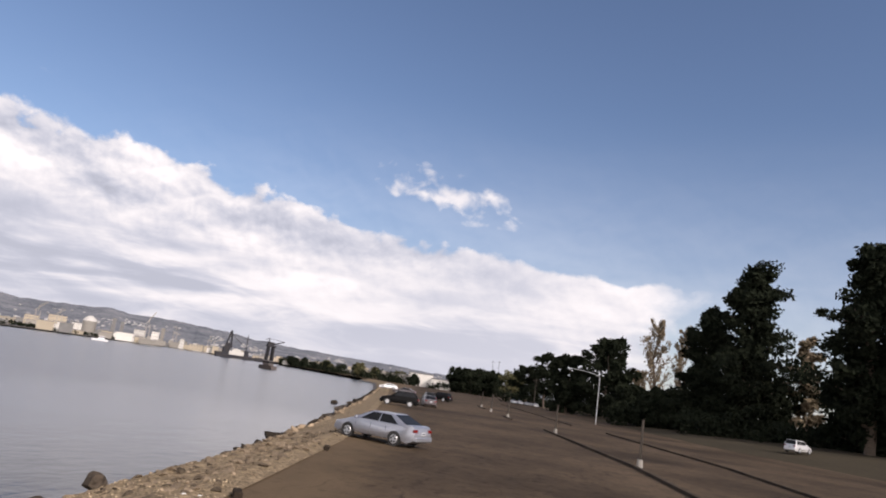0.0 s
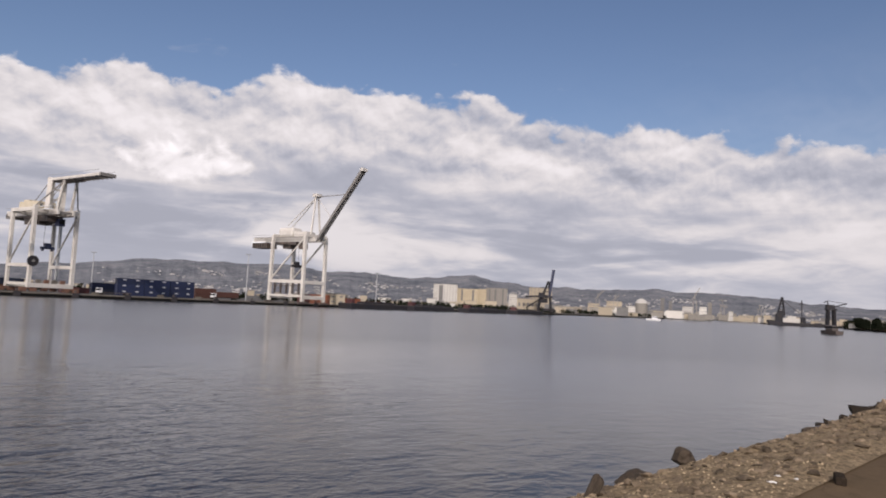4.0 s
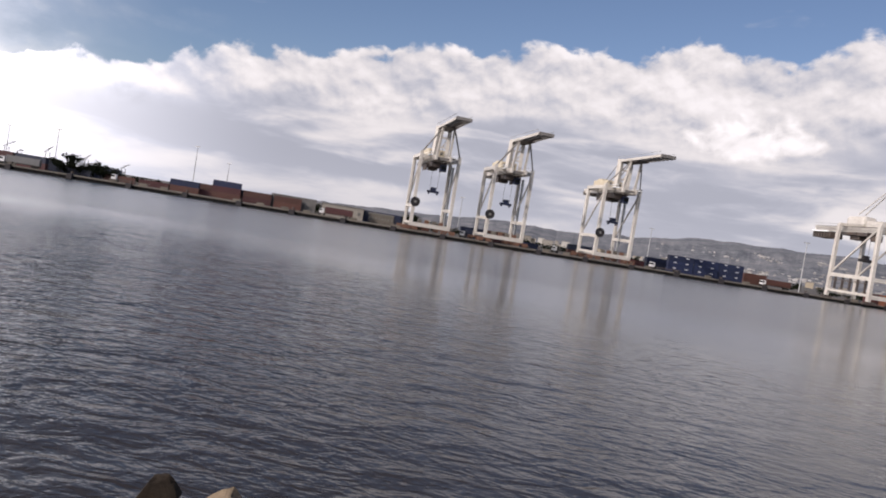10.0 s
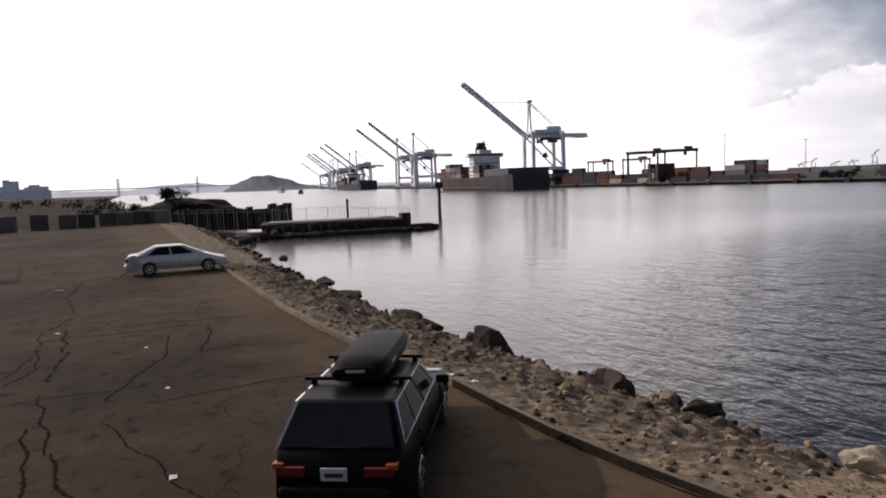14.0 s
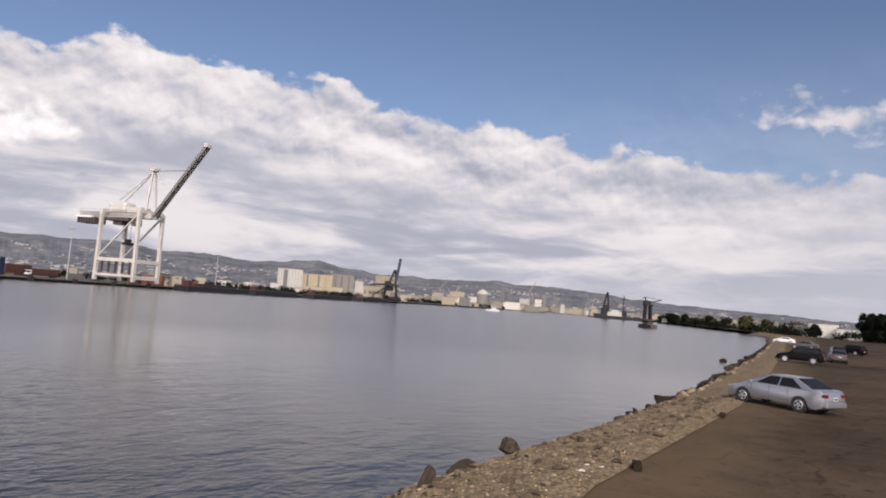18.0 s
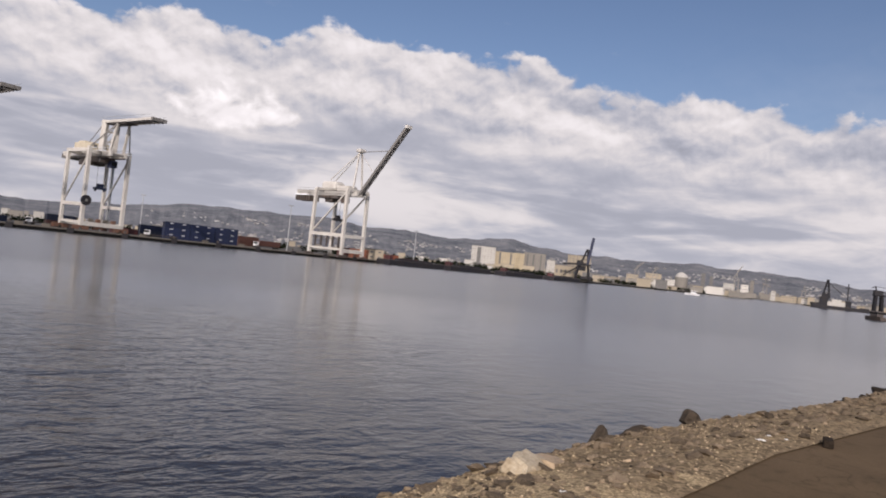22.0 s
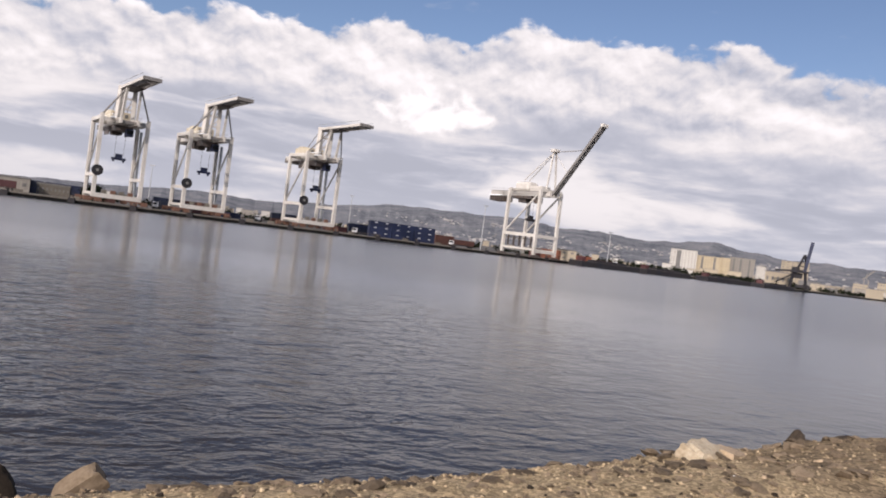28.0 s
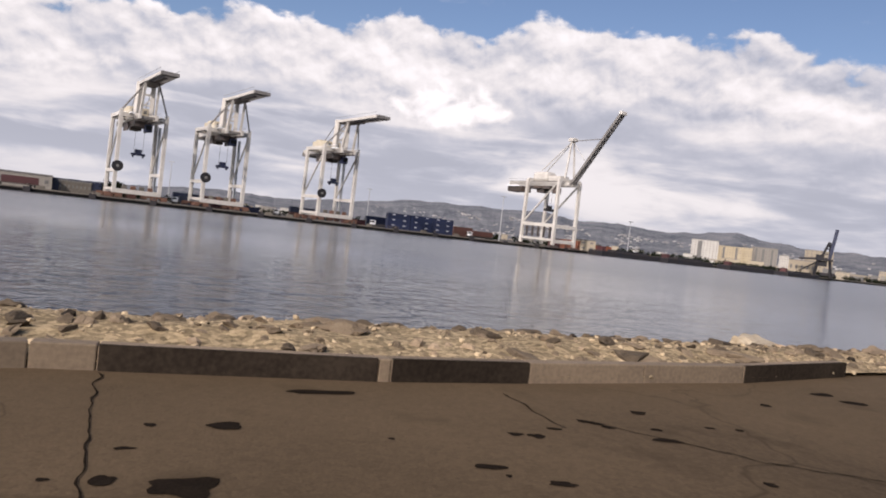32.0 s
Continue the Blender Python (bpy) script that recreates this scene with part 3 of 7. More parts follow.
for key, c in (("blue", (0.010, 0.017, 0.052)), ("rust", (0.085, 0.034, 0.024)), ("maroon", (0.075, 0.022, 0.022)), ("green", (0.03, 0.11, 0.065)),
               ("grey", (0.16, 0.16, 0.16)), ("orange", (0.20, 0.064, 0.03)), ("cream", (0.36, 0.335, 0.28)), ("navy", (0.014, 0.02, 0.042))):
    M["box_" + key] = material(key + "_container_steel", c, 0.6, other=[v * 0.72 for v in c], scale=0.4, fine_scale=4, bump=0.1, spread=0.25)


# ---- mesh helpers ----
def part(name, bm, mat, parent=None, label="", smooth=False):
    """Links a bmesh as one mesh object, under a thing or a part where one is given."""
    me = bpy.data.meshes.new(name)
    bm.to_mesh(me)
    bm.free()
    me.materials.append(mat if not isinstance(mat, str) else M[mat])
    if smooth:
        for p in me.polygons:
            p.use_smooth = True
        me.set_sharp_from_angle(angle=radians(38))
    ob = new(name, me)
    if parent:
        ob.parent = parent
    return tagged(ob, label)


def thing(name, m, label, category, group="", kind=""):
    ob = new(name)
    ob.empty_display_size = 0.3
    ob.matrix_basis = m
    return tagged(ob, label, category, group, kind)


def box(bm, c, s, rz=0.0, rx=0.0, bevel=0.0):
    m = Matrix.Translation(c) @ Euler((radians(rx), 0, radians(rz))).to_matrix().to_4x4() @ Matrix.Diagonal((*s, 1))
    got = bmesh.ops.create_cube(bm, size=1.0, matrix=m)["verts"]
    if bevel:
        edges = list({e for v in got for e in v.link_edges})
        bmesh.ops.bevel(bm, geom=edges, offset=bevel, segments=2, affect="EDGES", profile=0.5)
    return bm


def boxes(*items, bevel=0.0):
    bm = bmesh.new()
    for it in items:
        box(bm, *it, bevel=bevel)
    return bm


def beam(bm, a, b, w, h=None):
    """A straight square bar from a to b."""
    a, b = Vector(a), Vector(b)
    d = b - a
    m = Matrix.Translation((a + b) / 2) @ d.to_track_quat("Z", "Y").to_matrix().to_4x4() @ Matrix.Diagonal((w, h or w, d.length, 1))
    bmesh.ops.create_cube(bm, size=1.0, matrix=m)
    return bm


def beams(*items):
    bm = bmesh.new()
    for it in items:
        beam(bm, *it)
    return bm


def rod(bm, a, b, r1, r2=None, n=8):
    a, b = Vector(a), Vector(b)
    d = b - a
    m = Matrix.Translation((a + b) / 2) @ d.to_track_quat("Z", "Y").to_matrix().to_4x4()
    bmesh.ops.create_cone(bm, cap_ends=True, segments=n, radius1=r1, radius2=r1 if r2 is None else r2, depth=d.length, matrix=m)
    return bm


def rods(*items):
    bm = bmesh.new()
    for it in items:
        rod(bm, *it)
    return bm


def heading(hx, hy):
    return math.degrees(math.atan2(-hx, hy))


def curve_at(table, x):
    return float(np.interp(x, [p[0] for p in table], [p[1] for p in table]))


# ---- the shore in plan: kerb line and water's edge, x eastwards, y towards the water ----
KERB = [(-4200, -700), (-800, -150), (-200, -36), (-120, -19.5), (-90, -14.4), (-60, -9.4), (-44, -6.6), (-29.6, -4.1), (-22.5, -2.85), (-17.7, -1.8), (-11.6, 0.05), (-9.6, 0.45), (-8.3, 0.75), (-7.0, 1.15), (-6.1, 1.45), (-4, 2.3), (-1.96, 3.06),
        (0.29, 3.22), (1.4, 3.42), (3.56, 3.92), (5.23, 4.55), (12.0, 6.5), (17.2, 7.4), (30.4, 9.75), (50, 14.4), (74, 20.6), (98, 26.6), (161, 43.5), (260, 71), (356, 98), (420, 127), (520, 190),
        (650, 275), (735, 337), (796, 352), (804, 398), (830, 432), (900, 512), (1100, 632), (4200, 2300)]
EDGE = [(-4200, -690), (-800, -140), (-200, -28), (-120, -12), (-90, -6.4), (-71, -3.9), (-51, -1.7), (-43, -0.5), (-33.4, 1.2), (-25.8, 3.0), (-21.5, 3.9), (-18.8, 4.6), (-14.7, 5.8), (-12.4, 6.6), (-9.7, 7.4), (-5.2, 8.0), (0, 9.2), (4.7, 10.5), (8, 11.5), (13.2, 13.0),
        (16.1, 13.6), (24, 14.6), (34, 16.8), (48, 19.4), (66, 24.0), (80, 27.4), (117, 37.2), (186, 55.5), (260, 77), (328, 97.5), (356, 106), (420, 135), (520, 198), (650, 283), (735, 345), (796, 360), (804, 406), (830, 440), (900, 520), (1100, 640), (4200, 2310)]
WATER = -1.8


def strip_mesh(name, xs, rows, mat, smooth=True):
    """A sheet over stations xs; rows gives, for a station, its points (y, z)."""
    pts = [[(x, y, z) for y, z in rows(x)] for x in xs]
    k = len(pts[0])
    verts = [p for line in pts for p in line]
    faces = [(i * k + j, (i + 1) * k + j, (i + 1) * k + j + 1, i * k + j + 1) for i in range(len(xs) - 1) for j in range(k - 1)]
    me = bpy.data.meshes.new(name)
    me.from_pydata(verts, [], faces)
    me.materials.append(M[mat])
    if smooth:
        for p in me.polygons:
            p.use_smooth = True
    return new(name, me)


def stations(a, b, near, far_step):
    """Stations along the shore, dense round the camera."""
    xs, x = [], a
    while x < b:
        xs.append(x)
        x += min(max(near, abs(x) * 0.06), far_step)
    return xs + [b]


# ---- ground, water ----
def lot_rows(x):
    k = curve_at(KERB, x)
    return [(k - d, 0.0) for d in (4000, 1500, 500, 200, 90, 45, 22, 12, 7, 4, 2, 1, 0.3, 0.0, -0.4)]


ground = tagged(strip_mesh("ground", stations(-4200, 4200, 0.8, 200), lot_rows, "asphalt"), "worn brown asphalt of a waterfront parking lot with cracks", "ground", kind="structure")


def hash_noise(x, y, s, seed=0.0):
    return noise.noise(Vector((x * s, y * s, seed)))


def bank_z(x, f):
    """The height of the bank at a share f of the way from the kerb to the water's edge."""
    k, e = curve_at(KERB, x), curve_at(EDGE, x)
    y = k + f * (e - k)
    if f < 0.12:
        z = 0.03 + f * 0.3
    elif f < 0.55:
        z = 0.066 - (f - 0.12) * 1.25
    elif f < 1.0:
        z = -0.4715 - (f - 0.55) * 2.95
    else:
        z = WATER - (f - 1) * 4
    if abs(x) < 8:
        z += 0.21 * math.exp(-((f - 0.30) / 0.20) ** 2) * (1 - (x / 8) ** 2)
    if f > 0.03:
        # broken rubble: blocks parted by clefts, at two sizes, calmer on the flat top near the kerb
        wild = (0.10 + 0.90 * min(1, max(0.0, -5.0 - x) / 4)) * (1.0 if f < 0.6 else 1.6)
        for size, amp in ((0.62, 0.19), (0.27, 0.10)):
            q = Vector((x / size, y / size, 2.0))
            ds, ps = noise.voronoi(q)
            z += wild * amp * (min(1.0, (ds[1] - ds[0]) * 2.2) * (0.45 + 0.75 * noise.cell(ps[0] * 3.7)) - 0.45) * min(1, f * 3)
        z += (1.0 if x < -6 else 0.45) * (0.12 * hash_noise(x, y, 1.6) + 0.10 * hash_noise(x, y, 4.1, 3.0) + 0.07 * hash_noise(x, y, 9.0, 5.0) + 0.24 * hash_noise(x, y, 0.5, 7.0) * min(1, f)) * (0.3 + 0.7 * min(1, f * 2))
    return y, z


def bank_rows(x):
    return [bank_z(x, f) for f in [i / 52 for i in range(53)] + [1.12, 1.3, 1.6]]


bank_xs = stations(-110, -40, 0.8, 3) + [-39.5 + 0.11 * i for i in range(int(70 / 0.11))] + stations(30.6, 420, 0.5, 4)
shore_bank = tagged(strip_mesh("shore_bank", bank_xs, bank_rows, "riprap", False), "rubble, gravel and dirt bank sloping from the kerb to the water", "shore bank", kind="structure")

# cream gravel lies on the bank from the middle eastwards, the foot of the bank is dark and wet
shore_bank.data.materials.append(M["sand"])
shore_bank.data.materials.append(M["wet_bank"])
shore_bank.data.materials.append(M["bank_earth"])
for p in shore_bank.data.polygons:
    cx, cy = p.center.x, p.center.y
    k_, e_ = curve_at(KERB, cx), curve_at(EDGE, cx)
    f_ = (cy - k_) / (e_ - k_)
    if f_ > (0.86 if cx < 7 else 0.80) + 0.14 * hash_noise(cx, cy, 0.9, 4.0):
        p.material_index = 2
    elif cx > -5.5 + 3.0 * hash_noise(cx, cy, 0.8, 2.0) and f_ < 0.8 + 0.25 * hash_noise(cx, cy, 1.3, 6.0):
        p.material_index = 1 if cx < 8.0 + 4.0 * hash_noise(cx, cy, 0.6, 5.0) else 3

bm = bmesh.new()
bmesh.ops.create_grid(bm, x_segments=1, y_segments=1, size=4600)
water = part("water", bm, "water", None, "rippled grey-blue harbour water reflecting sky and cranes")
water.location.z = WATER
tagged(water, category="water", kind="structure")

# far side: quays and land
QUAY = [(-4300, 300), (-1500, 178), (-430, 180), (-300, 200), (-220, 226), (-150, 252), (-90, 270), (-50, 281), (-16, 291), (30, 302), (90, 318), (145, 337), (260, 375), (330, 395), (430, 445), (600, 520), (760, 560), (1000, 640), (1500, 760), (4300, 1500)]


def quay_rows(x):
    q = curve_at(QUAY, x)
    return [(q, -4.0), (q, -1.0), (q + 0.6, -0.45), (q + 2, -0.4), (q + 40, -0.4), (q + 150, 0.0), (q + 600, 0.2), (q + 2200, 0.5), (q + 3400, 0.8)]


far_xs = sorted({p[0] for p in QUAY} | set(range(-1500, 1501, 50)) | set(range(-4300, 4301, 400)))
far_shore = tagged(strip_mesh("far_shore", far_xs, quay_rows, "yard", False), "flat port land across the water", "ground", kind="structure")


def along_quay(x, back=0.0):
    return Vector((x, curve_at(QUAY, x) + back, -0.4))


# the dark face of the quay, with a pale coping
def quay_wall(name, x0, x1, label):
    bm, bm2 = bmesh.new(), bmesh.new()
    n = max(2, int((x1 - x0) / 25))
    for i in range(n):
        a, b = x0 + (x1 - x0) * i / n, x0 + (x1 - x0) * (i + 1) / n
        pa, pb = along_quay(a), along_quay(b)
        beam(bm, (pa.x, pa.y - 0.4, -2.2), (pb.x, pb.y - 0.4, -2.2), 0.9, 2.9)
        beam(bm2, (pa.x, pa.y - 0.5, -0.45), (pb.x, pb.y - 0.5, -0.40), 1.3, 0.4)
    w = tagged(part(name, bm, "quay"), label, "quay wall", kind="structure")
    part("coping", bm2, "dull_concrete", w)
    return w


quay_wall("quay_wall", -1500, 900, "dark quay wall with a pale concrete coping")

fender_base = thing("quay_fender", pose(0, 0, 0), "dark rubber fender on the quay wall", "fender", "fenders along the quay")
part("pad", boxes(((0, 0, -0.5), (2.4, 0.8, 2.0)), bevel=0.12), "loader", fender_base)
part("bollard", rods(((0, 1.4, 0.7), (0, 1.4, 1.5), 0.45, 0.6)), "crane_dark", fender_base)
first = True
for x in range(-420, 240, 20):
    p = along_quay(x)
    m = pose(p.x, p.y - 1.4, -0.4)
    if first:
        fender_base.matrix_basis = m
        first = False
    else:
        copy_thing(fender_base, m)


# ---- hills and skyline ----
def ridge(name, table, dist, depth, mat, label, seed):
    """A range of hills along the horizon with spurs and gullies: table gives bearing and crest angle in degrees."""
    verts, faces, rows_ = [], [], 14
    b0, b1 = table[0][0], table[-1][0]
    n = int((b1 - b0) * 6)
    for i in range(n + 1):
        b = b0 + (b1 - b0) * i / n
        top = dist * math.tan(radians(max(0.01, curve_at(table, b) * (1 + 0.05 * hash_noise(b, seed, 0.7)) + 0.10 * hash_noise(b, seed, 0.45) + 0.07 * hash_noise(b, seed, 1.6) + 0.03 * hash_noise(b, seed, 4.5))))
        for j in range(rows_):
            f = j / (rows_ - 1)
            d = dist - depth * (1 - f)
            spur = 0.30 * hash_noise(b * 0.9 + f * 2.0, f * 2.5, 1.0, seed) + 0.16 * hash_noise(b * 2.4, f * 5, 1.0, seed + 2)
            z = top * (f ** 1.3) * (1 + spur * (1 - f) * min(1, 3 * f + 0.2)) - (2 if j == 0 else 0)
            verts.append((d * math.sin(radians(b)), d * math.cos(radians(b)), z))
    for i in range(n):
        for j in range(rows_ - 1):
            a = i * rows_ + j
            faces.append((a, a + rows_, a + rows_ + 1, a + 1))
    me = bpy.data.meshes.new(name)
    me.from_pydata(verts, [], faces)
    me.materials.append(M[mat])
    return tagged(new(name, me), label, "hill", kind="structure")


HILLS = [(-30, 0.1), (-18, 0.45), (-8, 0.95), (-3, 1.35), (1, 1.15), (7.7, 1.75), (11.8, 2.3), (15, 2.45), (19, 2.5), (22, 2.6), (26, 2.15), (29, 2.3), (33, 1.95), (36, 2.35), (37.9, 2.55), (40, 2.05), (43, 1.8), (48, 1.85), (53, 2.0),
         (58, 1.85), (61, 1.65), (66, 1.25), (71, 1.1), (75, 0.95), (79, 0.8), (90, 0.6), (105, 0.4), (120, 0.2)]
# these ranges carry their haze in the material colour
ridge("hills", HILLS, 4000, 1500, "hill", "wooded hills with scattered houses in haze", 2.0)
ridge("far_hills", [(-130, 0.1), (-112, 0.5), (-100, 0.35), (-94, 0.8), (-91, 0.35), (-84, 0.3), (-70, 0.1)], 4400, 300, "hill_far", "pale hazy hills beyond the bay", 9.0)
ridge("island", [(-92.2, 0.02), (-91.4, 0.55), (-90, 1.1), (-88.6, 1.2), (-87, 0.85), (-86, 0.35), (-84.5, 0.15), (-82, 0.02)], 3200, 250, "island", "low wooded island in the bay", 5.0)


# ---- port cranes ----
def low_crane(m, label):
    """A white container crane with an articulated boom: the inner boom stands up, the outer boom reaches level over the water (-y)."""
    c = thing("container_crane", m, label, "crane", "white container cranes")
    W, D, H = 8.2, 16.4, 31.5
    for x in (-W, W):
        for y in (0.0, D):
            part("leg", beams(((x, y, 2.6), (x, y, H + (1.5 if y == 0 else 0.4)), 1.25 if y == 0 else 1.0, 1.5)), "white", c)
            part("bogie", boxes(((x - 1.9, y, 0.5), (2.4, 1.2, 1.0)), ((x + 1.9, y, 0.5), (2.4, 1.2, 1.0)), ((x, y, 1.25), (6.2, 1.0, 0.7)), bevel=0.1), "rust_brown", c, "rusty wheel bogie under the leg")
    for y in (0.0, D):
        part("sill_beam", beams(((-W - 0.6, y, 2.4), (W + 0.6, y, 2.4), 1.3, 1.6)), "white", c)
        part("portal_beam", beams(((-W, y, H - 0.4), (W, y, H - 0.4), 1.2, 1.4)), "white", c)
    for x in (-W, W):
        part("side_beam", beams(((x, 0, 10.0), (x, D, 10.0), 1.1, 1.3)), "white", c)
        part("sill_beam", beams(((x, 0, 2.9), (x, D, 2.9), 0.8, 1.0)), "white", c)
        part("top_beam", beams(((x, -0.6, H), (x, D + 0.6, H), 1.1, 1.4)), "white", c)
        part("brace", beams(((x, D - 0.3, 10.6), (x, 0.4, H - 2.0), 0.5)), "white", c)
        part("ladder", beams(((x + 0.8, D + 0.4, 3.0), (x + 0.8, D + 0.4, H - 1), 0.3, 0.7)), "crane_dark", c)
    for x in (-3.0, 3.0):
        g = part("girder", beams(((x, -7, H - 0.6), (x, D + 15, H - 0.6), 0.9, 2.0)), "white", c)
        part("handrail", beams(((x * 1.35, -7, H + 1.5), (x * 1.35, D + 15, H + 1.5), 0.14)), "galv", g)
        part("under_rail", beams(((x * 0.9, -7, H - 1.9), (x * 0.9, D + 15, H - 1.9), 0.5, 0.5)), "crane_dark", g)
    for y in range(-6, 32, 4):
        part("cross_tie", beams(((-3.0, y, H - 0.8), (3.0, y, H - 0.8), 0.5, 0.9)), "boom_grey", c)
    house = part("machinery_house", boxes(((-0.6, D - 2.6, H + 2.3), (7.2, 14.0, 3.2)), ((-1.4, D + 0.5, H + 4.3), (4.0, 4.5, 0.9)), bevel=0.2), "cream_paint", c, "cream machinery house on the girders")
    for k in range(3):
        part("louvre", boxes(((-0.6 + (k - 1) * 2.1, D - 9.65, H + 2.4), (1.2, 0.1, 1.4))), "roof", house)
    part("walkway", boxes(((-5.2, 8, H + 0.2), (1.2, 28, 0.25)), ((-5.75, 8, H + 1.3), (0.1, 28, 0.1)), ((5.2, 4, H + 0.2), (1.2, 20, 0.25)), ((5.75, 4, H + 1.3), (0.1, 20, 0.1))), "crane_hazed", c)
    part("rear_platform", boxes(((0, D + 12, H - 2.4), (8.0, 5.0, 0.5)), ((0, D + 14.4, H - 1.4), (8.0, 0.2, 1.6)), bevel=0.05), "boom_grey", c)
    part("rear_winch", boxes(((0, D + 10, H + 0.9), (5.0, 3.0, 1.6)), ((2.8, D + 14.2, H - 0.2), (1.0, 1.4, 2.2)), bevel=0.1), "crane_dark", c)
    for s in (-1, 1):
        part("inner_boom", beams(((s * 2.7, 1.6, H + 0.4), (s * 2.5, 1.0, H + 13.0), 1.5, 2.2)), "white", c)
        part("mast", beams(((s * 2.7, -5.2, H + 0.4), (s * 2.4, -8.0, H + 11.6), 0.8, 1.0)), "white", c)
        part("tie_bar", beams(((s * W, 0, H + 1.2), (s * 2.5, -8.2, H + 11.4), 0.45)), "boom_grey", c)
        part("back_stay", beams(((s * 2.6, D - 4, H + 3.8), (s * 2.4, 1.4, H + 12.6), 0.22)), "boom_grey", c)
        ob = part("outer_boom", beams(((s * 2.9, 3.0, H + 12.2), (s * 2.6, -32.0, H + 12.6), 0.6, 1.0)), "white", c)
        part("handrail", beams(((s * 3.4, 2.5, H + 13.9), (s * 3.1, -31.5, H + 14.2), 0.14)), "galv", ob)
    for i in range(12):
        y = 2 - i * 3.0
        part("boom_tie", beams(((-2.7, y, H + 12.0), (2.7, y, H + 12.0), 0.5, 0.7)), "boom_grey", c)
    # dark plate below the girders, its colour gives the boom's underside shade
    part("boom_deck", boxes(((0, -6.5, H + 11.6), (5.0, 15, 0.5)), ((0, -20, H + 11.75), (1.6, 14, 0.25))), "crane_dark", c, "dark walkway plate giving the boom a shaded underside")
    for z in (4.5, 8.5):
        part("mast_tie", beams(((-2.6, 1.2, H + z), (2.6, 1.2, H + z), 0.6)), "white", c)
    part("mast_tie", beams(((-2.6, 1.4, H + 1.5), (2.6, 1.1, H + 8.0), 0.4)), "white", c)
    part("boom_head", boxes(((0, -32.2, H + 12.5), (6.2, 1.0, 1.3)), bevel=0.1), "boom_grey", c)
    part("trolley", boxes(((0.0, 4.5, H - 2.9), (6.4, 7.0, 2.2)), ((-1.5, 8.5, H - 3.6), (3.0, 3.0, 3.4)), bevel=0.15), "crane_dark", c)
    part("under_deck", boxes(((0.0, 12.0, H - 2.6), (8.4, 9.0, 0.5)), ((-3.8, 12.0, H - 4.0), (0.4, 8.0, 2.6)), ((3.8, 13.0, H - 3.8), (0.4, 6.0, 2.2)), ((0, 14, H - 3.6), (4.0, 3.0, 1.8)), bevel=0.05), "crane_dark", c)
    cab = part("operator_cab", boxes(((1.8, 0.4, H - 4.2), (2.6, 3.0, 2.8)), bevel=0.15), "box_blue", c, "blue operator cab under the trolley")
    part("window", boxes(((1.8, -1.14, H - 4.1), (2.2, 0.06, 1.6))), "glass", cab)
    part("spreader", boxes(((0.0, 4.5, H - 14.4), (5.0, 1.6, 0.9)), ((0.0, 4.5, H - 13.2), (2.4, 1.4, 1.4)), ((-1.8, 4.5, H - 15.2), (0.5, 1.4, 0.8)), ((1.8, 4.5, H - 15.2), (0.5, 1.4, 0.8)), bevel=0.1), "box_blue", c)
    for x in (-1.6, 1.6):
        part("hoist_rope", beams(((x, 4.5, H - 13.6), (x, 4.5, H - 3), 0.09)), "crane_dark", c)
    reel = part("cable_reel", rods(((-W + 0.3, -1.7, 11.6), (-W + 0.3, -0.9, 11.6), 2.0, 2.0, 24)), "loader", c, "round black cable reel on the leg")
    part("hub", rods(((-W + 0.3, -1.9, 11.6), (-W + 0.3, -1.7, 11.6), 0.55, 0.55, 12)), "boom_grey", reel)
    part("stair_tower", boxes(((W + 0.9, D * 0.8, 16), (0.8, 1.2, 27))), "galv", c)
    for k in range(4):
        part("equipment_cabinet", boxes(((-4.5 + k * 3.1, 0.2, 3.9), (1.7, 1.0, 1.5)), bevel=0.05), "rust_brown" if k % 2 else "dull_concrete", c)
    return c


low_crane(pose(-46.6, 285, 0.0, 0, 0, 21), "white steel container crane with its outer boom level over the water")
low_crane(pose(-15.8, 294, 0.0, 0, 0, 21), "white steel container crane with a spreader hanging below its girder")
low_crane(pose(31.2, 306, 0.0, 0, 0, 22), "white steel container crane beside the dark blue containers")


def raised_crane(m, label, k=1.0, paint="white", w=20.0, D=14.0, reach=(30.0, 33.0), group=""):
    """A container crane with its boom raised. +x is towards the water; y runs along the quay."""
    c = thing("container_crane", m @ Matrix.Diagonal((k, k, k, 1)), label, "crane", group)
    H = 31.0
    q = 1.0 if paint == "white" else 1.4
    low = H - 1.6
    for y in (0.0, D):
        for x in (-w / 2, w / 2):
            part("leg", beams(((x, y, 0.6), (x * 0.96, y, H), 1.3 * q, 1.4 * q)), paint, c)
            part("bogie", boxes(((x, y, -0.1), (1.3, 5.0, 1.0)), bevel=0.1), "crane_dark", c)
        part("portal_beam", beams(((-w / 2, y, 9.6), (w / 2, y, 9.6), 1.2 * q, 1.5 * q)), paint, c)
        part("sill_beam", beams(((-w / 2, y, 3.0), (w / 2, y, 3.0), 0.9, 0.9)), paint, c)
        part("diagonal_brace", beams(((-w / 2, y, 10.2), (w / 2, y, H - 0.5), 0.6 * q)), paint, c)
    for x in (-w / 2, w / 2):
        part("sill_beam", beams(((x, 0, 2.4), (x, D, 2.4), 1.3, 1.3)), paint, c)
        part("side_beam", beams(((x, 0, 9.6), (x, D, 9.6), 1.0, 1.3)), paint, c)
        part("top_beam", beams(((x * 0.96, 0, H), (x * 0.96, D, H), 1.0 * q, 1.4 * q)), paint, c)
    for y in (D * 0.32, D * 0.68):
        part("girder", beams(((-w * 0.5 - 18, y, low), (w * 0.5 + 2, y, low), 0.9, 2.0)), paint, c)
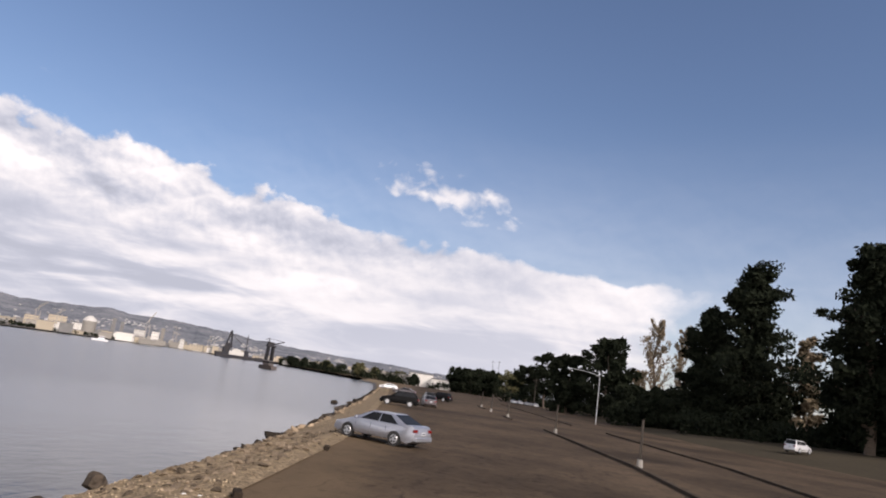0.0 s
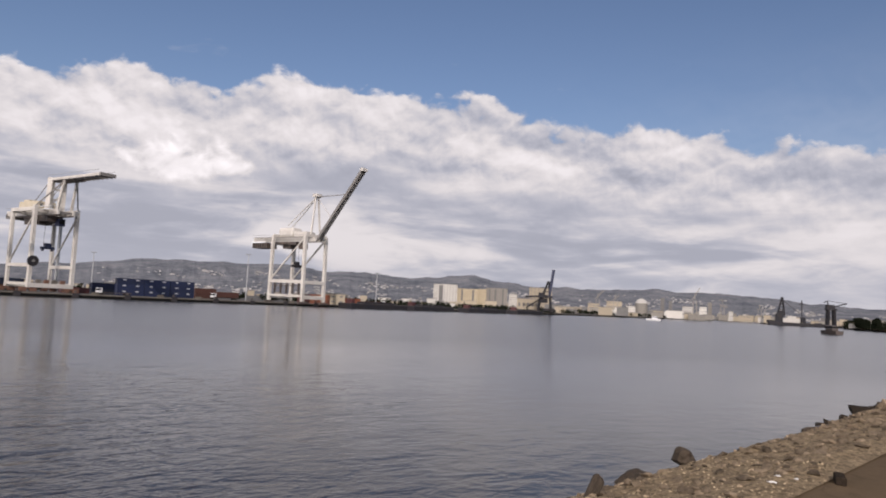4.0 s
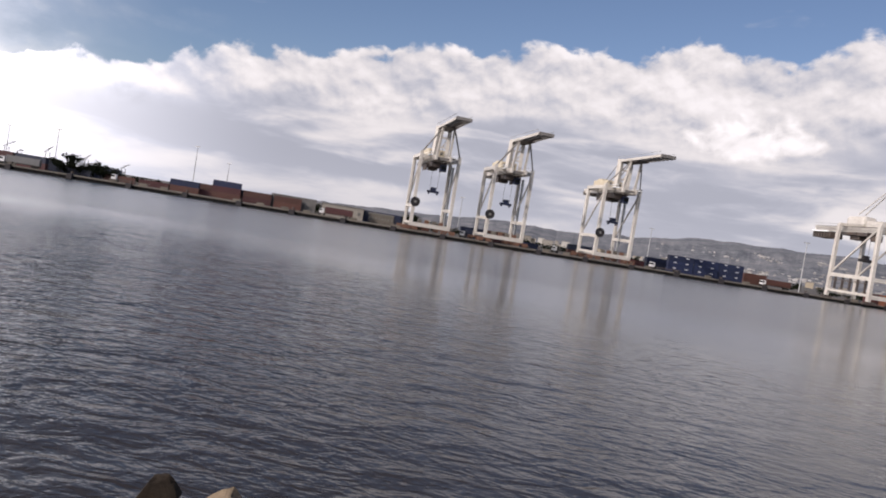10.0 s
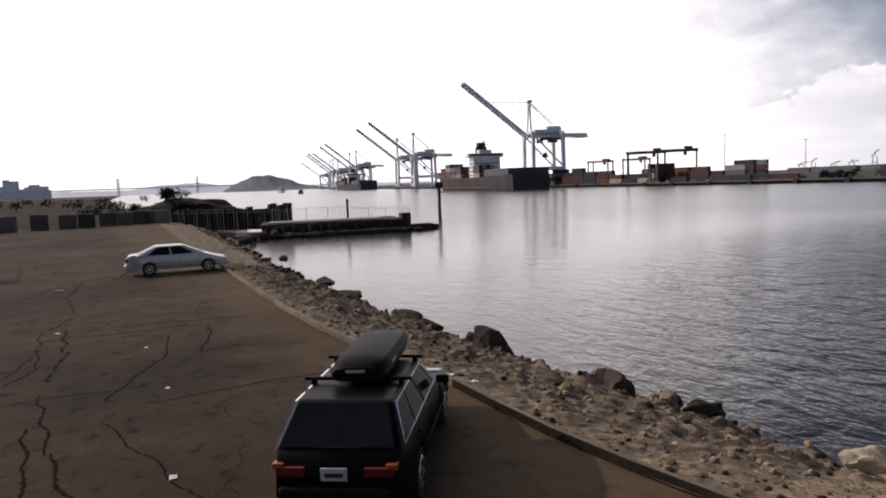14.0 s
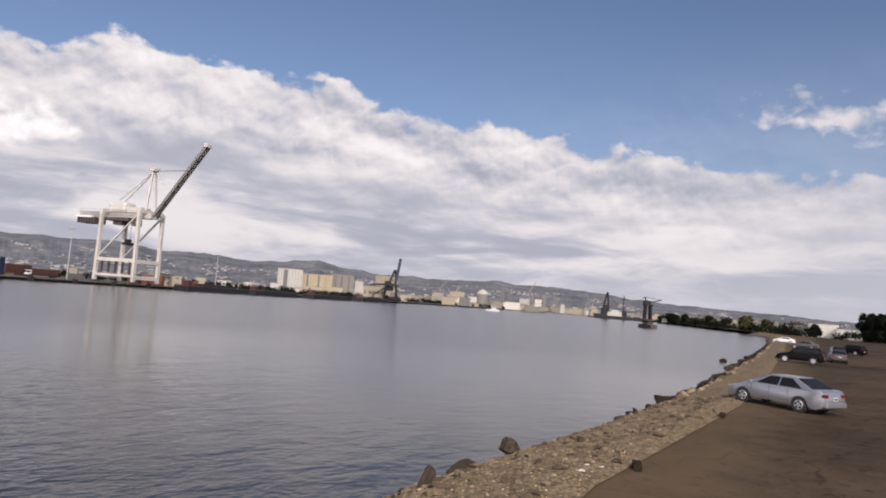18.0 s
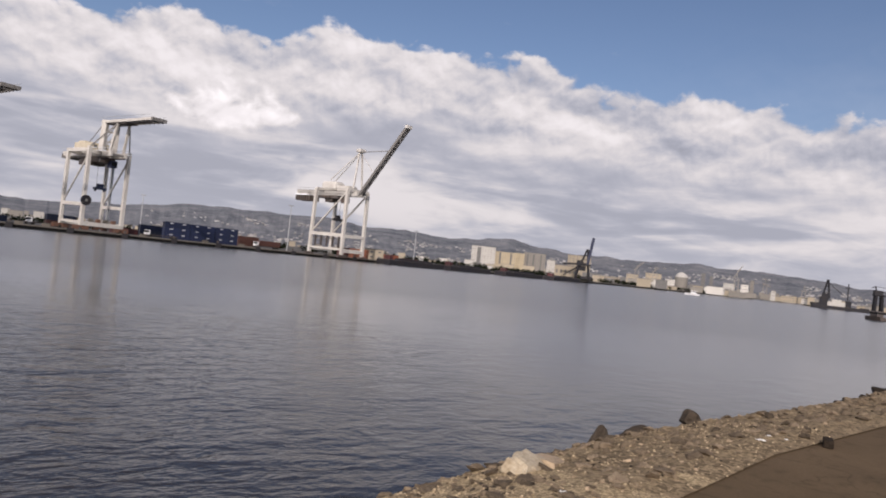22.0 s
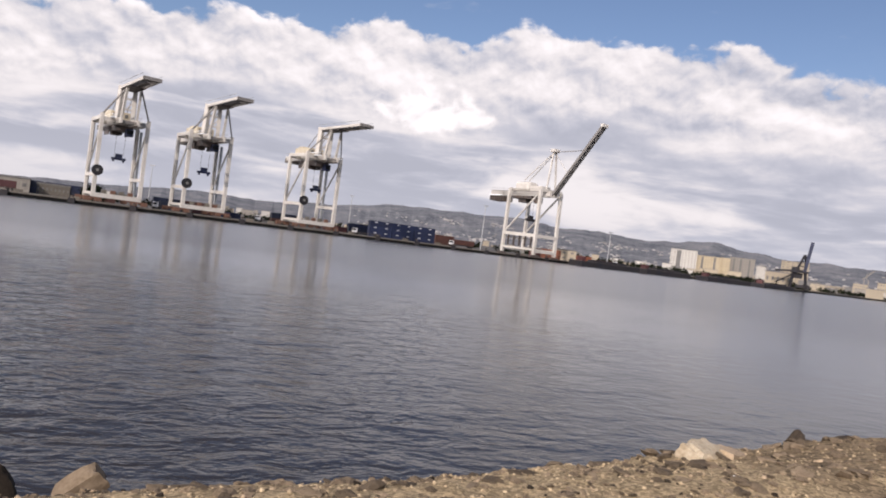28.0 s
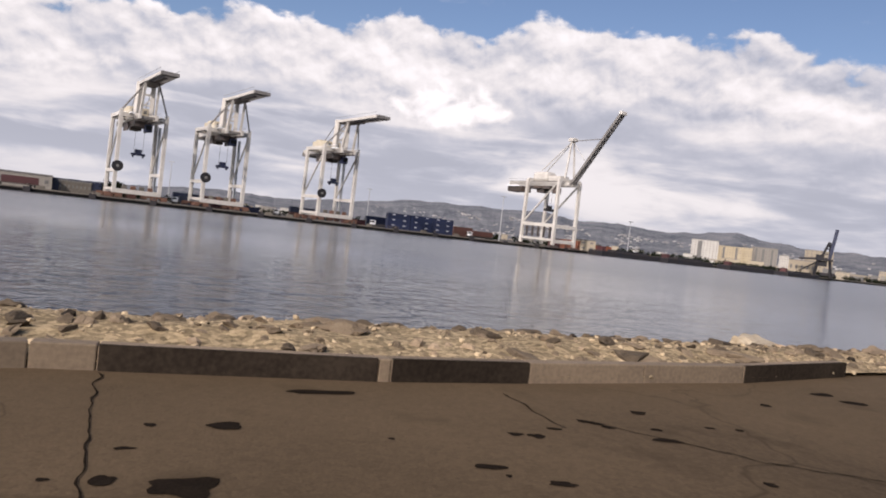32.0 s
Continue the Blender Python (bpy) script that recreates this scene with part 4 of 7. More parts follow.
        part("walkway", boxes(((-8, y + (2.0 if y > D / 2 else -2.0), low + 0.9), (w + 16, 0.9, 0.2)), ((-8, y + (2.4 if y > D / 2 else -2.4), low + 2.0), (w + 16, 0.1, 0.1))), "boom_grey", c)
    part("machinery_house", boxes(((-w * 0.30, D / 2, low + 3.4), (10.0, 6.6, 4.8)), bevel=1.3), paint, c)
    part("electrical_house", boxes(((w * 0.14, D / 2, low + 2.5), (8.0, 5.6, 2.4)), bevel=0.15), paint, c)
    part("under_deck", boxes(((-w * 0.42, D / 2, low - 1.8), (9.0, 7.0, 1.2)), ((-w * 0.3, D / 2, low - 3.2), (5.0, 4.0, 2.0)), bevel=0.1), "crane_dark" if paint == "white" else "boom_grey", c)
    part("rear_platform", boxes(((-w * 0.5 - 14, D / 2, low - 1.2), (9.0, 7.5, 0.5))), "crane_hazed", c)
    for i in range(7 if paint == "white" else 0):
        part("rear_hanger", boxes(((-w * 0.5 - 18.0 + i * 1.6, D / 2, low - 2.7), (0.7, 6.5, 2.6)), bevel=0.05), "crane_dark", c)
    for k in range(5 if paint == "white" else 0):
        part("equipment_rack", boxes(((-w * 0.36 + k * w * 0.18, 0.4, 6.4), (0.35, 1.0, 5.0)), ((-w * 0.36 + k * w * 0.18, 0.4, 7.6), (2.6, 1.0, 0.4))), "crane_dark", c)
    cab = part("operator_cab", boxes(((w * 0.12, D / 2, low - 3.0), (3.2, 3.0, 2.8)), bevel=0.15), "crane_dark", c)
    part("window", boxes(((w * 0.12 + 1.62, D / 2, low - 3.0), (0.06, 2.2, 1.6))), "glass", cab)
    part("trolley", boxes(((-w * 0.1, D / 2, low - 1.8), (6.0, 6.0, 1.4)), bevel=0.1), "crane_dark", c)
    part("spreader", boxes(((-w * 0.05, D / 2, H - 14.0), (2.0, 5.0, 1.3)), ((-w * 0.05, D / 2, H - 12.7), (1.6, 2.4, 1.6)), bevel=0.1), "loader", c)
    for s in (-1, 1):
        part("hoist_rope", beams(((-w * 0.05, D / 2 + s, H - 12.6), (-w * 0.05, D / 2 + s, low - 1), 0.1)), "crane_dark", c)
    apex = Vector((w * 0.44, D / 2, H + 18.5))
    mast = part("mast", beams(((w * 0.46, D * 0.28, H), (apex.x, D * 0.44, apex.z), 0.65 * q), ((w * 0.46, D * 0.72, H), (apex.x, D * 0.56, apex.z), 0.65 * q)), paint, c)
    part("mast_head", boxes((tuple(apex + Vector((0, 0, 0.6))), (3.0, 3.4, 1.5)), bevel=0.15), paint, mast)
    foot = Vector((w * 0.5 + 1.5, D / 2, low))
    tip = foot + Vector((reach[0], 0, reach[1]))
    side = Vector((0, 1.0 if paint == "white" else 2.2, 0))
    # the white crane's girders are dark: underside shade put into the colour
    for s in (-1, 1):
        part("boom_girder", beams((foot + side * s, tip + side * s, 0.7 * q, 1.3 * q)), "boom_grey" if paint == "white" else paint, c)
    for i in range(1, 12):
        p = foot.lerp(tip, i / 11.5)
        part("boom_tie", beams((p - side, p + side, 0.6 * q)), "crane_dark" if paint == "white" else paint, c)
    part("boom_head", boxes((tuple(tip), (1.4, 3.6, 1.5)), bevel=0.1), paint, c)
    for s in (-1, 1):
        part("back_stay", beams((apex + side * 0.3 * s, (-w * 0.32, D / 2 + 1.6 * s, H + 5.0), 0.34)), paint, c)
    part("boom_stay", beams((apex, foot.lerp(tip, 0.66), 0.3)), "boom_grey" if paint == "white" else paint, c)
    part("boom_stay", beams((apex, foot.lerp(tip, 0.30), 0.2)), paint, c)
    return c


raised_crane(pose(141.0, 337.6, 0.0, 0, 0, -70), "tall white container crane with its boom raised", 1.12, w=22.0, D=13.4, reach=(25.0, 31.0))
GREY = "grey cranes at the western terminal"
# the haze on these cranes is in their pale paint colour
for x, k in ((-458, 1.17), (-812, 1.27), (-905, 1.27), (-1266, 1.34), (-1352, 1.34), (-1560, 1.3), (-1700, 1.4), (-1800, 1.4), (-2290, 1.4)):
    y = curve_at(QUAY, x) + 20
    raised_crane(pose(x - 8, y, 0.0, 0, 0, -90), "hazy grey steel container crane with its boom raised", k, "crane_hazed", 20.0, 14.0, (39.0, 31.0), GREY)


def yard_crane(m, k=1.0):
    c = thing("gantry_crane", m @ Matrix.Diagonal((k, k, k, 1)), "dark rubber-tyred gantry crane over container stacks", "crane", "yard gantry cranes")
    for x in (-12, 12):
        for y in (-4, 4):
            part("leg", beams(((x, y, 1.2), (x, y, 19), 0.9, 1.1)), "crane_dark", c)
            part("wheel", rods(((x - 0.4, y, 0.8), (x + 0.4, y, 0.8), 0.8, 0.8, 12)), "rubber", c)
        part("sill_beam", beams(((x, -5, 1.8), (x, 5, 1.8), 0.8, 0.9)), "crane_dark", c)
    for y in (-4, 4):
        part("girder", beams(((-13, y, 19.6), (13, y, 19.6), 1.0, 1.7)), "crane_dark", c)
    part("trolley", boxes(((7, 0, 21.2), (5, 7, 1.8)), bevel=0.1), "crane_dark", c)
    part("operator_cab", boxes(((5, 0, 17.6), (2, 2.2, 2.4)), bevel=0.1), "crane_dark", c)
    return c


yard_crane(pose(-394, 243, -0.3, 0, 0, 55), 0.95)
yard_crane(pose(-374, 252, -0.3, 0, 0, 55), 0.95)
yard_crane(pose(-560, 300, -0.3, 0, 0, 24), 0.9)
yard_crane(pose(-520, 312, -0.3, 0, 0, 24), 0.9)


# ---- containers ----
def container_meshes():
    got = {}
    for key in ("blue", "rust", "maroon", "green", "grey", "orange", "cream", "navy"):
        bm = bmesh.new()
        box(bm, (0, 0, 1.3), (12.0, 2.34, 2.5))
        for x in (-6.05, 6.05):
            for y in (-1.14, 1.14):
                box(bm, (x, y, 1.3), (0.18, 0.18, 2.6))
        for i in range(20):
            box(bm, (-5.7 + i * 0.6, -1.19, 1.3), (0.28, 0.06, 2.3))
        for z in (0.08, 2.52):
            box(bm, (0, -1.17, z), (12.1, 0.12, 0.16))
        me = bpy.data.meshes.new("shipping_container")
        bm.to_mesh(me)
        bm.free()
        me.materials.append(M["box_" + key])
        got[key] = me
    return got


BOXES = container_meshes()
WORDS = {"blue": "dark blue", "rust": "rust red", "maroon": "maroon", "green": "green", "grey": "grey", "orange": "orange red", "cream": "cream", "navy": "navy blue"}


def container(x, y, z, key, rz=0.0, group="containers on the quay"):
    ob = new("shipping_container", BOXES[key])
    ob.matrix_basis = pose(x, y, z, 0, 0, rz)
    return tagged(ob, WORDS[key] + " steel shipping container stacked on the quay", "container", group)


def stack(x, back, n, keys, rz, group="containers on the quay"):
    p = along_quay(x, back)
    return [container(p.x, p.y, -0.36 + j * 2.6, keys[j % len(keys)], rz, group) for j in range(n)]


for i in range(3):
    for c in stack(65.7 + i * 12.2, 24 + i * 0.2, 3, ("blue",), 15, "dark blue containers beside the cranes"):
        for k in range(2):
            part("marking", boxes(((-3.0 + k * 6.0, -1.24, 1.9), (1.5, 0.03, 0.45))), "plate", c)
rng = random.Random(4)
for x in range(-150, 60, 13):
    if rng.random() < 0.15:
        continue
    stack(x, 40 + rng.random() * 8, rng.choice((1, 1, 2, 2)), rng.choice((("blue", "navy"), ("navy", "blue"), ("rust", "navy"), ("maroon", "rust"))), 16)
for x, n, key in ((-206, 1, "navy"), (-196, 1, "blue"), (-183, 1, "rust"), (-170, 1, "maroon"), (-158, 2, "rust"), (-141, 3, "rust"), (-128, 2, "maroon"), (-115, 2, "rust")):
    stack(x, 36, n, (key, "maroon", "blue") if n > 2 else (key, "blue" if key == "rust" and x < -150 else "rust"), 20)
for x in range(-330, -210, 13):
    if rng.random() < 0.7:
        stack(x, 40 + rng.random() * 14, rng.choice((1, 1, 1, 2)), (rng.choice(("maroon", "navy", "grey", "rust")),), 18)
for row in range(2):
    for x in range(-640, -335, 13):
        if rng.random() < 0.12:
            continue
        if rng.random() < 0.35:
            for k in range(3):
                if rng.random() < 0.9:
                    stack(x - 3.4 + 2.9 * k, 26 + row * 13, rng.choice((1, 2, 3, 3, 4)), [rng.choice(("rust", "maroon", "navy", "grey", "cream", "navy", "maroon", "green")) for _ in range(4)], 99, "containers in the western yard")
            continue
        stack(x, 26 + row * 13, rng.choice((1, 2, 3, 3, 4)), [rng.choice(("rust", "maroon", "navy", "grey", "cream", "orange", "navy", "maroon", "green")) for _ in range(4)], rng.choice((8, 10)), "containers in the western yard")
for x in list(range(108, 250, 13)):
    if 118 < x < 168:
        continue
    stack(x, 34 + rng.random() * 8, 1 if x > 180 else 2, (rng.choice(("maroon", "rust", "navy", "rust")),), 16)
stack(172, 16, 2, ("orange",), -60)
# low dark stacks close to the western quay edge
for x in range(-432, -190, 13):
    n_ = rng.choice((2, 3, 3)) if x < -330 else rng.choice((1, 1, 2))
    if rng.random() < 0.8:
        stack(x, 26 + rng.random() * 8, n_, [rng.choice(("navy", "maroon", "grey", "navy", "maroon")) for _ in range(3)], 12, "containers near the quay edge")
# the yard thins out eastwards: tall mixed stacks, then low dark ones
for row in range(3):
    for x in range(-336, -206, 13):
        if rng.random() < 0.88:
            stack(x + 4 * row, 44 + row * 15 + rng.random() * 4, rng.choice((2, 3, 3, 4)) if x < -300 else rng.choice((1, 1, 1, 2)), [rng.choice(("rust", "maroon", "grey", "navy", "maroon", "rust", "cream") if x < -268 else ("navy", "grey", "navy", "maroon", "blue")) for _ in range(4)], 14, "containers in the western yard")


# ---- ships ----
def container_ship(m, length, label, stacks):
    """A container ship lying along x, its bow at +x."""
    s = thing("container_ship", m, label, "ship", "container ships")
    L, B, T = length, 26.0, 7.5
    bm = bmesh.new()
    n, secs = 24, []
    for i in range(n + 1):
        x = -L / 2 + L * i / n
        f = max(0.0, (x - L * 0.3) / (L * 0.2))
        half = B / 2 * (1 - 0.96 * f ** 1.8) * (0.88 if i == 0 else 1)
        top = T + 3.0 * f + (1.0 if x < -L * 0.42 else 0.0)
        low = half * (0.92 - 0.5 * f)
        secs.append([bm.verts.new(v) for v in ((x + 3 * f, -half, top), (x, -half * 0.98, 2.6), (x - 4 * f, -low, -3), (x - 4 * f, low, -3), (x, half * 0.98, 2.6), (x + 3 * f, half, top))])
    for a, b in zip(secs, secs[1:]):
        for j in range(5):
            bm.faces.new((a[j], b[j], b[j + 1], a[j + 1]))
        bm.faces.new((a[5], b[5], b[0], a[0]))
    bm.faces.new(secs[0])
    bm.faces.new(secs[-1][::-1])
    bmesh.ops.recalc_face_normals(bm, faces=bm.faces)
    hull = part("hull", bm, "hull_grey", s)

    bm = bmesh.new()
    for sgn in (-1, 1):
        box(bm, (4, sgn * (B / 2 - 0.1), 0.9), (L * 0.66, 0.5, 0.6))
    part("boot_topping", bm, "antifoul", hull, "red band along the waterline")
    hx = -L * 0.05
    dk = part("deckhouse", boxes(((hx, 0, T + 6.5), (10, 19, 14)), ((hx, 0, T + 14.8), (7, 25, 2.6)), ((hx, 0, T + 17.2), (5, 9, 2.4)), bevel=0.3), "ship_white", s)
    for k in range(4):
        part("window_band", boxes(((hx - 5.05, 0, T + 1.5 + k * 2.6), (0.12, 15, 0.5))), "glass", dk)
        part("window_band", boxes(((hx, 9.55, T + 1.5 + k * 2.6), (8, 0.12, 0.5))), "glass", dk)
    part("bridge_window", boxes(((hx - 3.55, 0, T + 15.0), (0.12, 21, 1.2))), "glass", dk)
    part("funnel", boxes(((hx + 6.5, 0, T + 10.5), (4.5, 7, 21)), ((hx + 6.5, 0, T + 22), (4.0, 5.5, 3.4)), bevel=0.5), "loader", s)
    part("mast", beams(((hx, 0, T + 18), (hx, 0, T + 25), 0.7), ((hx, -4, T + 22), (hx, 4, T + 22), 0.4)), "crane_dark", s)
    part("aft_house", boxes(((-L * 0.36, 0, T + 2.2), (L * 0.24, B - 1, 4.4)), bevel=0.3), "hull", s)
    r = random.Random(int(length))
    for i in range(stacks):
        x = L * 0.36 - i * 13.2
        if abs(x - hx) < 16 or x < -L * 0.2:
            continue
        hgt = r.choice((2, 3, 3, 4))
        for j in range(hgt):
            for k, y in enumerate((11.5, 8.9, 6.3, 3.7)):
                bm = boxes(((x, y, T + 1.4 + j * 2.6), (12.1, 2.4, 2.52)))
                part("deck_container", bm, "box_" + r.choice(("rust", "maroon", "maroon", "cream", "grey", "rust")), s)
    return s


container_ship(pose(-452, 150, -1.0, 0, 0, 180), 178, "large dark-hulled container ship with a white deckhouse at the quay", 11)
container_ship(pose(-1070, 150, -1.0, 0, 0, 180), 300, "distant container ship stacked with brown containers", 19)


# ---- cars ----
def arch(cy, cz, r, n=7):
    return [(cy + r * math.cos(math.pi * (1 - i / n)), cz + r * math.sin(math.pi * (1 - i / n))) for i in range(n + 1)]


def quad_pane(bm, q, u0, u1, v0, v1, off=0.012):
    """A thin pane on the quad q (bottom left, bottom right, top right, top left)."""
    a, b, c, d = [Vector(p) for p in q]
    at = lambda u, v: (a.lerp(b, u)).lerp(d.lerp(c, u), v)
    nrm = (b - a).cross(d - a).normalized()
    lo = [at(u, v) - nrm * 0.004 for u, v in ((u0, v0), (u1, v0), (u1, v1), (u0, v1))]
    hi = [at(u, v) + nrm * off for u, v in ((u0, v0), (u1, v0), (u1, v1), (u0, v1))]
    vs = [bm.verts.new(p) for p in lo + hi]
    for f in ((4, 5, 6, 7), (0, 1, 5, 4), (1, 2, 6, 5), (2, 3, 7, 6), (3, 0, 4, 7)):
        bm.faces.new([vs[i] for i in f])
    return bm


def car(m, label, paint, shape="sedan", group="parked cars", name="car", near=False):
    """A car, its nose along +y, standing at the ground under its middle."""
    c = thing(name, m, label, "car", group)
    sp = {
        "sedan": dict(L=4.8, W=0.90, hood=0.92, belt=0.98, deck=1.05, roof=1.45, gh=(-2.02, -0.98, 0.22, 1.34), wb=2.78, r=0.335),
        "wagon": dict(L=4.72, W=0.875, hood=0.86, belt=0.95, deck=0.98, roof=1.43, gh=(-2.22, -1.80, 0.20, 0.95), wb=2.76, r=0.32),
        "suv": dict(L=4.6, W=0.92, hood=1.05, belt=1.10, deck=1.15, roof=1.70, gh=(-2.15, -1.80, 0.30, 1.05), wb=2.65, r=0.36),
    }[shape]
    L, W, r = sp["L"] / 2, sp["W"], sp["r"]
    fr, rr = sp["wb"] / 2 + 0.05, -sp["wb"] / 2 + 0.05
    zs, b, hd, dk = 0.22, sp["belt"], sp["hood"], sp["deck"]
    g0, g1, g2, g3 = sp["gh"]
    prof = [(-L + 0.08, zs + 0.12), (-L, 0.45), (-L + 0.02, 0.75), (-L + 0.10, dk - 0.06), (-L + 0.22, dk), (g0, dk + 0.01), (g3 + 0.02, b - 0.01), (L - 0.75, hd - 0.06), (L - 0.22, hd - 0.20),
            (L - 0.06, 0.60), (L, 0.48), (L - 0.06, zs + 0.10), (L - 0.3, zs)]
    prof += [(y, z) for y, z in reversed(arch(fr, zs + 0.08, r + 0.06))] + [(y, z) for y, z in reversed(arch(rr, zs + 0.08, r + 0.06))] + [(-L + 0.35, zs)]
    bm = bmesh.new()

    def half(y, z):
        t = max(0.0, (abs(y) - L * 0.72) / (L * 0.28))
        w = W * (1 - 0.16 * t * t)
        return w * (1 - 0.10 * max(0.0, (z - 0.62) / 0.45)) * (1 - 0.05 * max(0.0, (0.45 - z) / 0.25))

    left = [bm.verts.new((-half(y, z), y, z)) for y, z in prof]
    right = [bm.verts.new((half(y, z), y, z)) for y, z in prof]
    n = len(prof)
    bm.faces.new(left)
    bm.faces.new(right[::-1])
    for i in range(n):
        bm.faces.new((left[i], right[i], right[(i + 1) % n], left[(i + 1) % n]))
    bmesh.ops.recalc_face_normals(bm, faces=bm.faces)
    crease = [e for e in bm.edges if len(e.link_faces) == 2 and any(len(f.verts) > 8 for f in e.link_faces)]
    bmesh.ops.bevel(bm, geom=crease, offset=0.045, segments=2, affect="EDGES", profile=0.6)
    bmesh.ops.triangulate(bm, faces=[f for f in bm.faces if len(f.verts) > 4])
    body = part("body", bm, paint, c, smooth=True)
    # cabin
    wb_, wt, zr, zb = W * 0.90, W * 0.70, sp["roof"], b - 0.02
    base = [(-wb_, g0), (wb_, g0), (wb_, g3), (-wb_, g3)]
    top = [(-wt, g1), (wt, g1), (wt, g2), (-wt, g2)]
    bm = bmesh.new()
    lo, hi = [bm.verts.new((x, y, zb)) for x, y in base], [bm.verts.new((x, y, zr)) for x, y in top]
    for i in range(4):
        j = (i + 1) % 4
        bm.faces.new((lo[i], lo[j], hi[j], hi[i]))
    bm.faces.new(hi)
    bmesh.ops.recalc_face_normals(bm, faces=bm.faces)
    bmesh.ops.bevel(bm, geom=[e for e in bm.edges if len(e.link_faces) == 2], offset=0.07, segments=3, affect="EDGES", profile=0.6)
    part("cabin", bm, paint, body, smooth=True)
    V = lambda p, z: (p[0], p[1], z)
    q_r = [V(base[0], zb), V(base[1], zb), V(top[1], zr), V(top[0], zr)]
    q_f = [V(base[2], zb), V(base[3], zb), V(top[3], zr), V(top[2], zr)]
    q_right = [V(base[1], zb), V(base[2], zb), V(top[2], zr), V(top[1], zr)]
    q_left = [V(base[3], zb), V(base[0], zb), V(top[0], zr), V(top[3], zr)]
    part("rear_window", quad_pane(bmesh.new(), q_r, 0.05, 0.95, 0.06, 0.92), "glass", c)
    part("windscreen", quad_pane(bmesh.new(), q_f, 0.06, 0.94, 0.08, 0.92), "glass", c)
    cuts = ((0.07, 0.30), (0.325, 0.57), (0.595, 0.90)) if shape != "sedan" else ((0.16, 0.50), (0.53, 0.86))
    for a, e in cuts:
        part("side_window", quad_pane(bmesh.new(), q_right, a, e, 0.10, 0.86), "glass", c)
        part("side_window", quad_pane(bmesh.new(), q_left, 1 - e, 1 - a, 0.10, 0.86), "glass", c)
    if shape == "wagon":
        for q, flip in ((q_right, False), (q_left, True)):
            u0, u1 = (0.05, 0.92) if not flip else (0.08, 0.95)
            bm = bmesh.new()
            quad_pane(bm, q, u0, u1, 0.05, 0.085, 0.025)
            quad_pane(bm, q, u0, u1, 0.88, 0.91, 0.025)
            quad_pane(bm, q, u0, u0 + 0.010, 0.05, 0.91, 0.025)
            quad_pane(bm, q, u1 - 0.010, u1, 0.05, 0.91, 0.025)
            part("window_trim", bm, "chrome", c, "bright trim round the side windows")
    # wheels
    for sx_ in (-1, 1):
        for y in (fr, rr):
            w = part("wheel", rods(((sx_ * (W - 0.21), y, r), (sx_ * (W - 0.01), y, r), r, r, 24)), "rubber", c)
            part("rim", rods(((sx_ * (W - 0.03), y, r), (sx_ * (W + 0.005), y, r), r * 0.68, r * 0.60, 20)), "rim", w)
            for k in range(5 if near else 0):
                a = k * 2 * math.pi / 5 + 0.3
                part("spoke_gap", boxes(((sx_ * (W + 0.004), y + 0.62 * r * 0.62 * math.cos(a), r + 0.62 * r * 0.62 * math.sin(a)), (0.012, 0.085, 0.085))), "plastic", w)
    # lamps, bumpers, plate, mirrors, handles
    wr = half(-L, 0.75)
    for s in (-1, 1):
        if shape == "wagon":
            t = part("tail_lamp", boxes(((s * (wr - 0.18), -L + 0.03, 0.74), (0.36, 0.07, 0.12)), bevel=0.015), "red_lamp", c)
            part("indicator", boxes(((s * (wr - 0.03), -L + 0.075, 0.80), (0.14, 0.14, 0.075)), bevel=0.012), "amber", t)
        else:
            part("tail_lamp", boxes(((s * (wr - 0.12), -L + 0.07, dk - 0.22), (0.30, 0.14, 0.15)), bevel=0.03), "red_lamp", c)
        part("headlamp", boxes(((s * (half(L, 0.62) - 0.20), L - 0.13, 0.64), (0.36, 0.14, 0.13)), bevel=0.03), "lamp_clear", c)
        part("wing_mirror", boxes(((s * (W + 0.07), g3 - 0.38, b + 0.06), (0.20, 0.10, 0.13)), bevel=0.03), paint if shape != "wagon" else "plastic", c)
        for y in (g3 - 1.15, g3 - 2.05):
            part("door_handle", boxes(((s * (half(y, b - 0.12) + 0.012), y, b - 0.14), (0.03, 0.17, 0.03)), bevel=0.008), "plastic" if shape == "wagon" else paint, c)
        for y in (g3 - 0.35, g3 - 1.25, g3 - 2.15) if near else ():
            part("door_gap", boxes(((s * (half(y, 0.6) + 0.001), y, 0.62), (0.006, 0.012, 0.60))), "plastic", body)
        part("sill_strip", boxes(((s * (half(0, 0.5) + 0.004), 0.0, 0.50), (0.02, sp["wb"] - 0.9, 0.05)), bevel=0.006), "plastic" if shape != "sedan" else paint, c)
    part("rear_bumper", boxes(((0, -L - 0.01, 0.46), (2 * wr - 0.06, 0.16, 0.22)), bevel=0.05), "plastic" if shape == "wagon" else paint, c)
    part("front_bumper", boxes(((0, L - 0.04, 0.42), (2 * half(L, 0.45) - 0.06, 0.14, 0.22)), bevel=0.05), "plastic" if shape == "wagon" else paint, c)
    pl = part("number_plate", boxes(((0, -L - 0.012 if shape == "wagon" else -L - 0.005, 0.72), (0.32, 0.03, 0.155)), bevel=0.008), "plate", c)
    part("plate_bar", boxes(((0, -L - 0.03 if shape == "wagon" else -L - 0.022, 0.715), (0.22, 0.006, 0.05))), "box_navy", pl)
    part("grille", boxes(((0, L - 0.02, 0.56), (0.7, 0.06, 0.12)), bevel=0.015), "plastic", c)
    return c


wag = car(pose(-8.6, -1.95, 0, 0, 0, heading(-0.926, 0.378)), "black estate car with a roof box parked by the kerb", "black", "wagon", near=True)
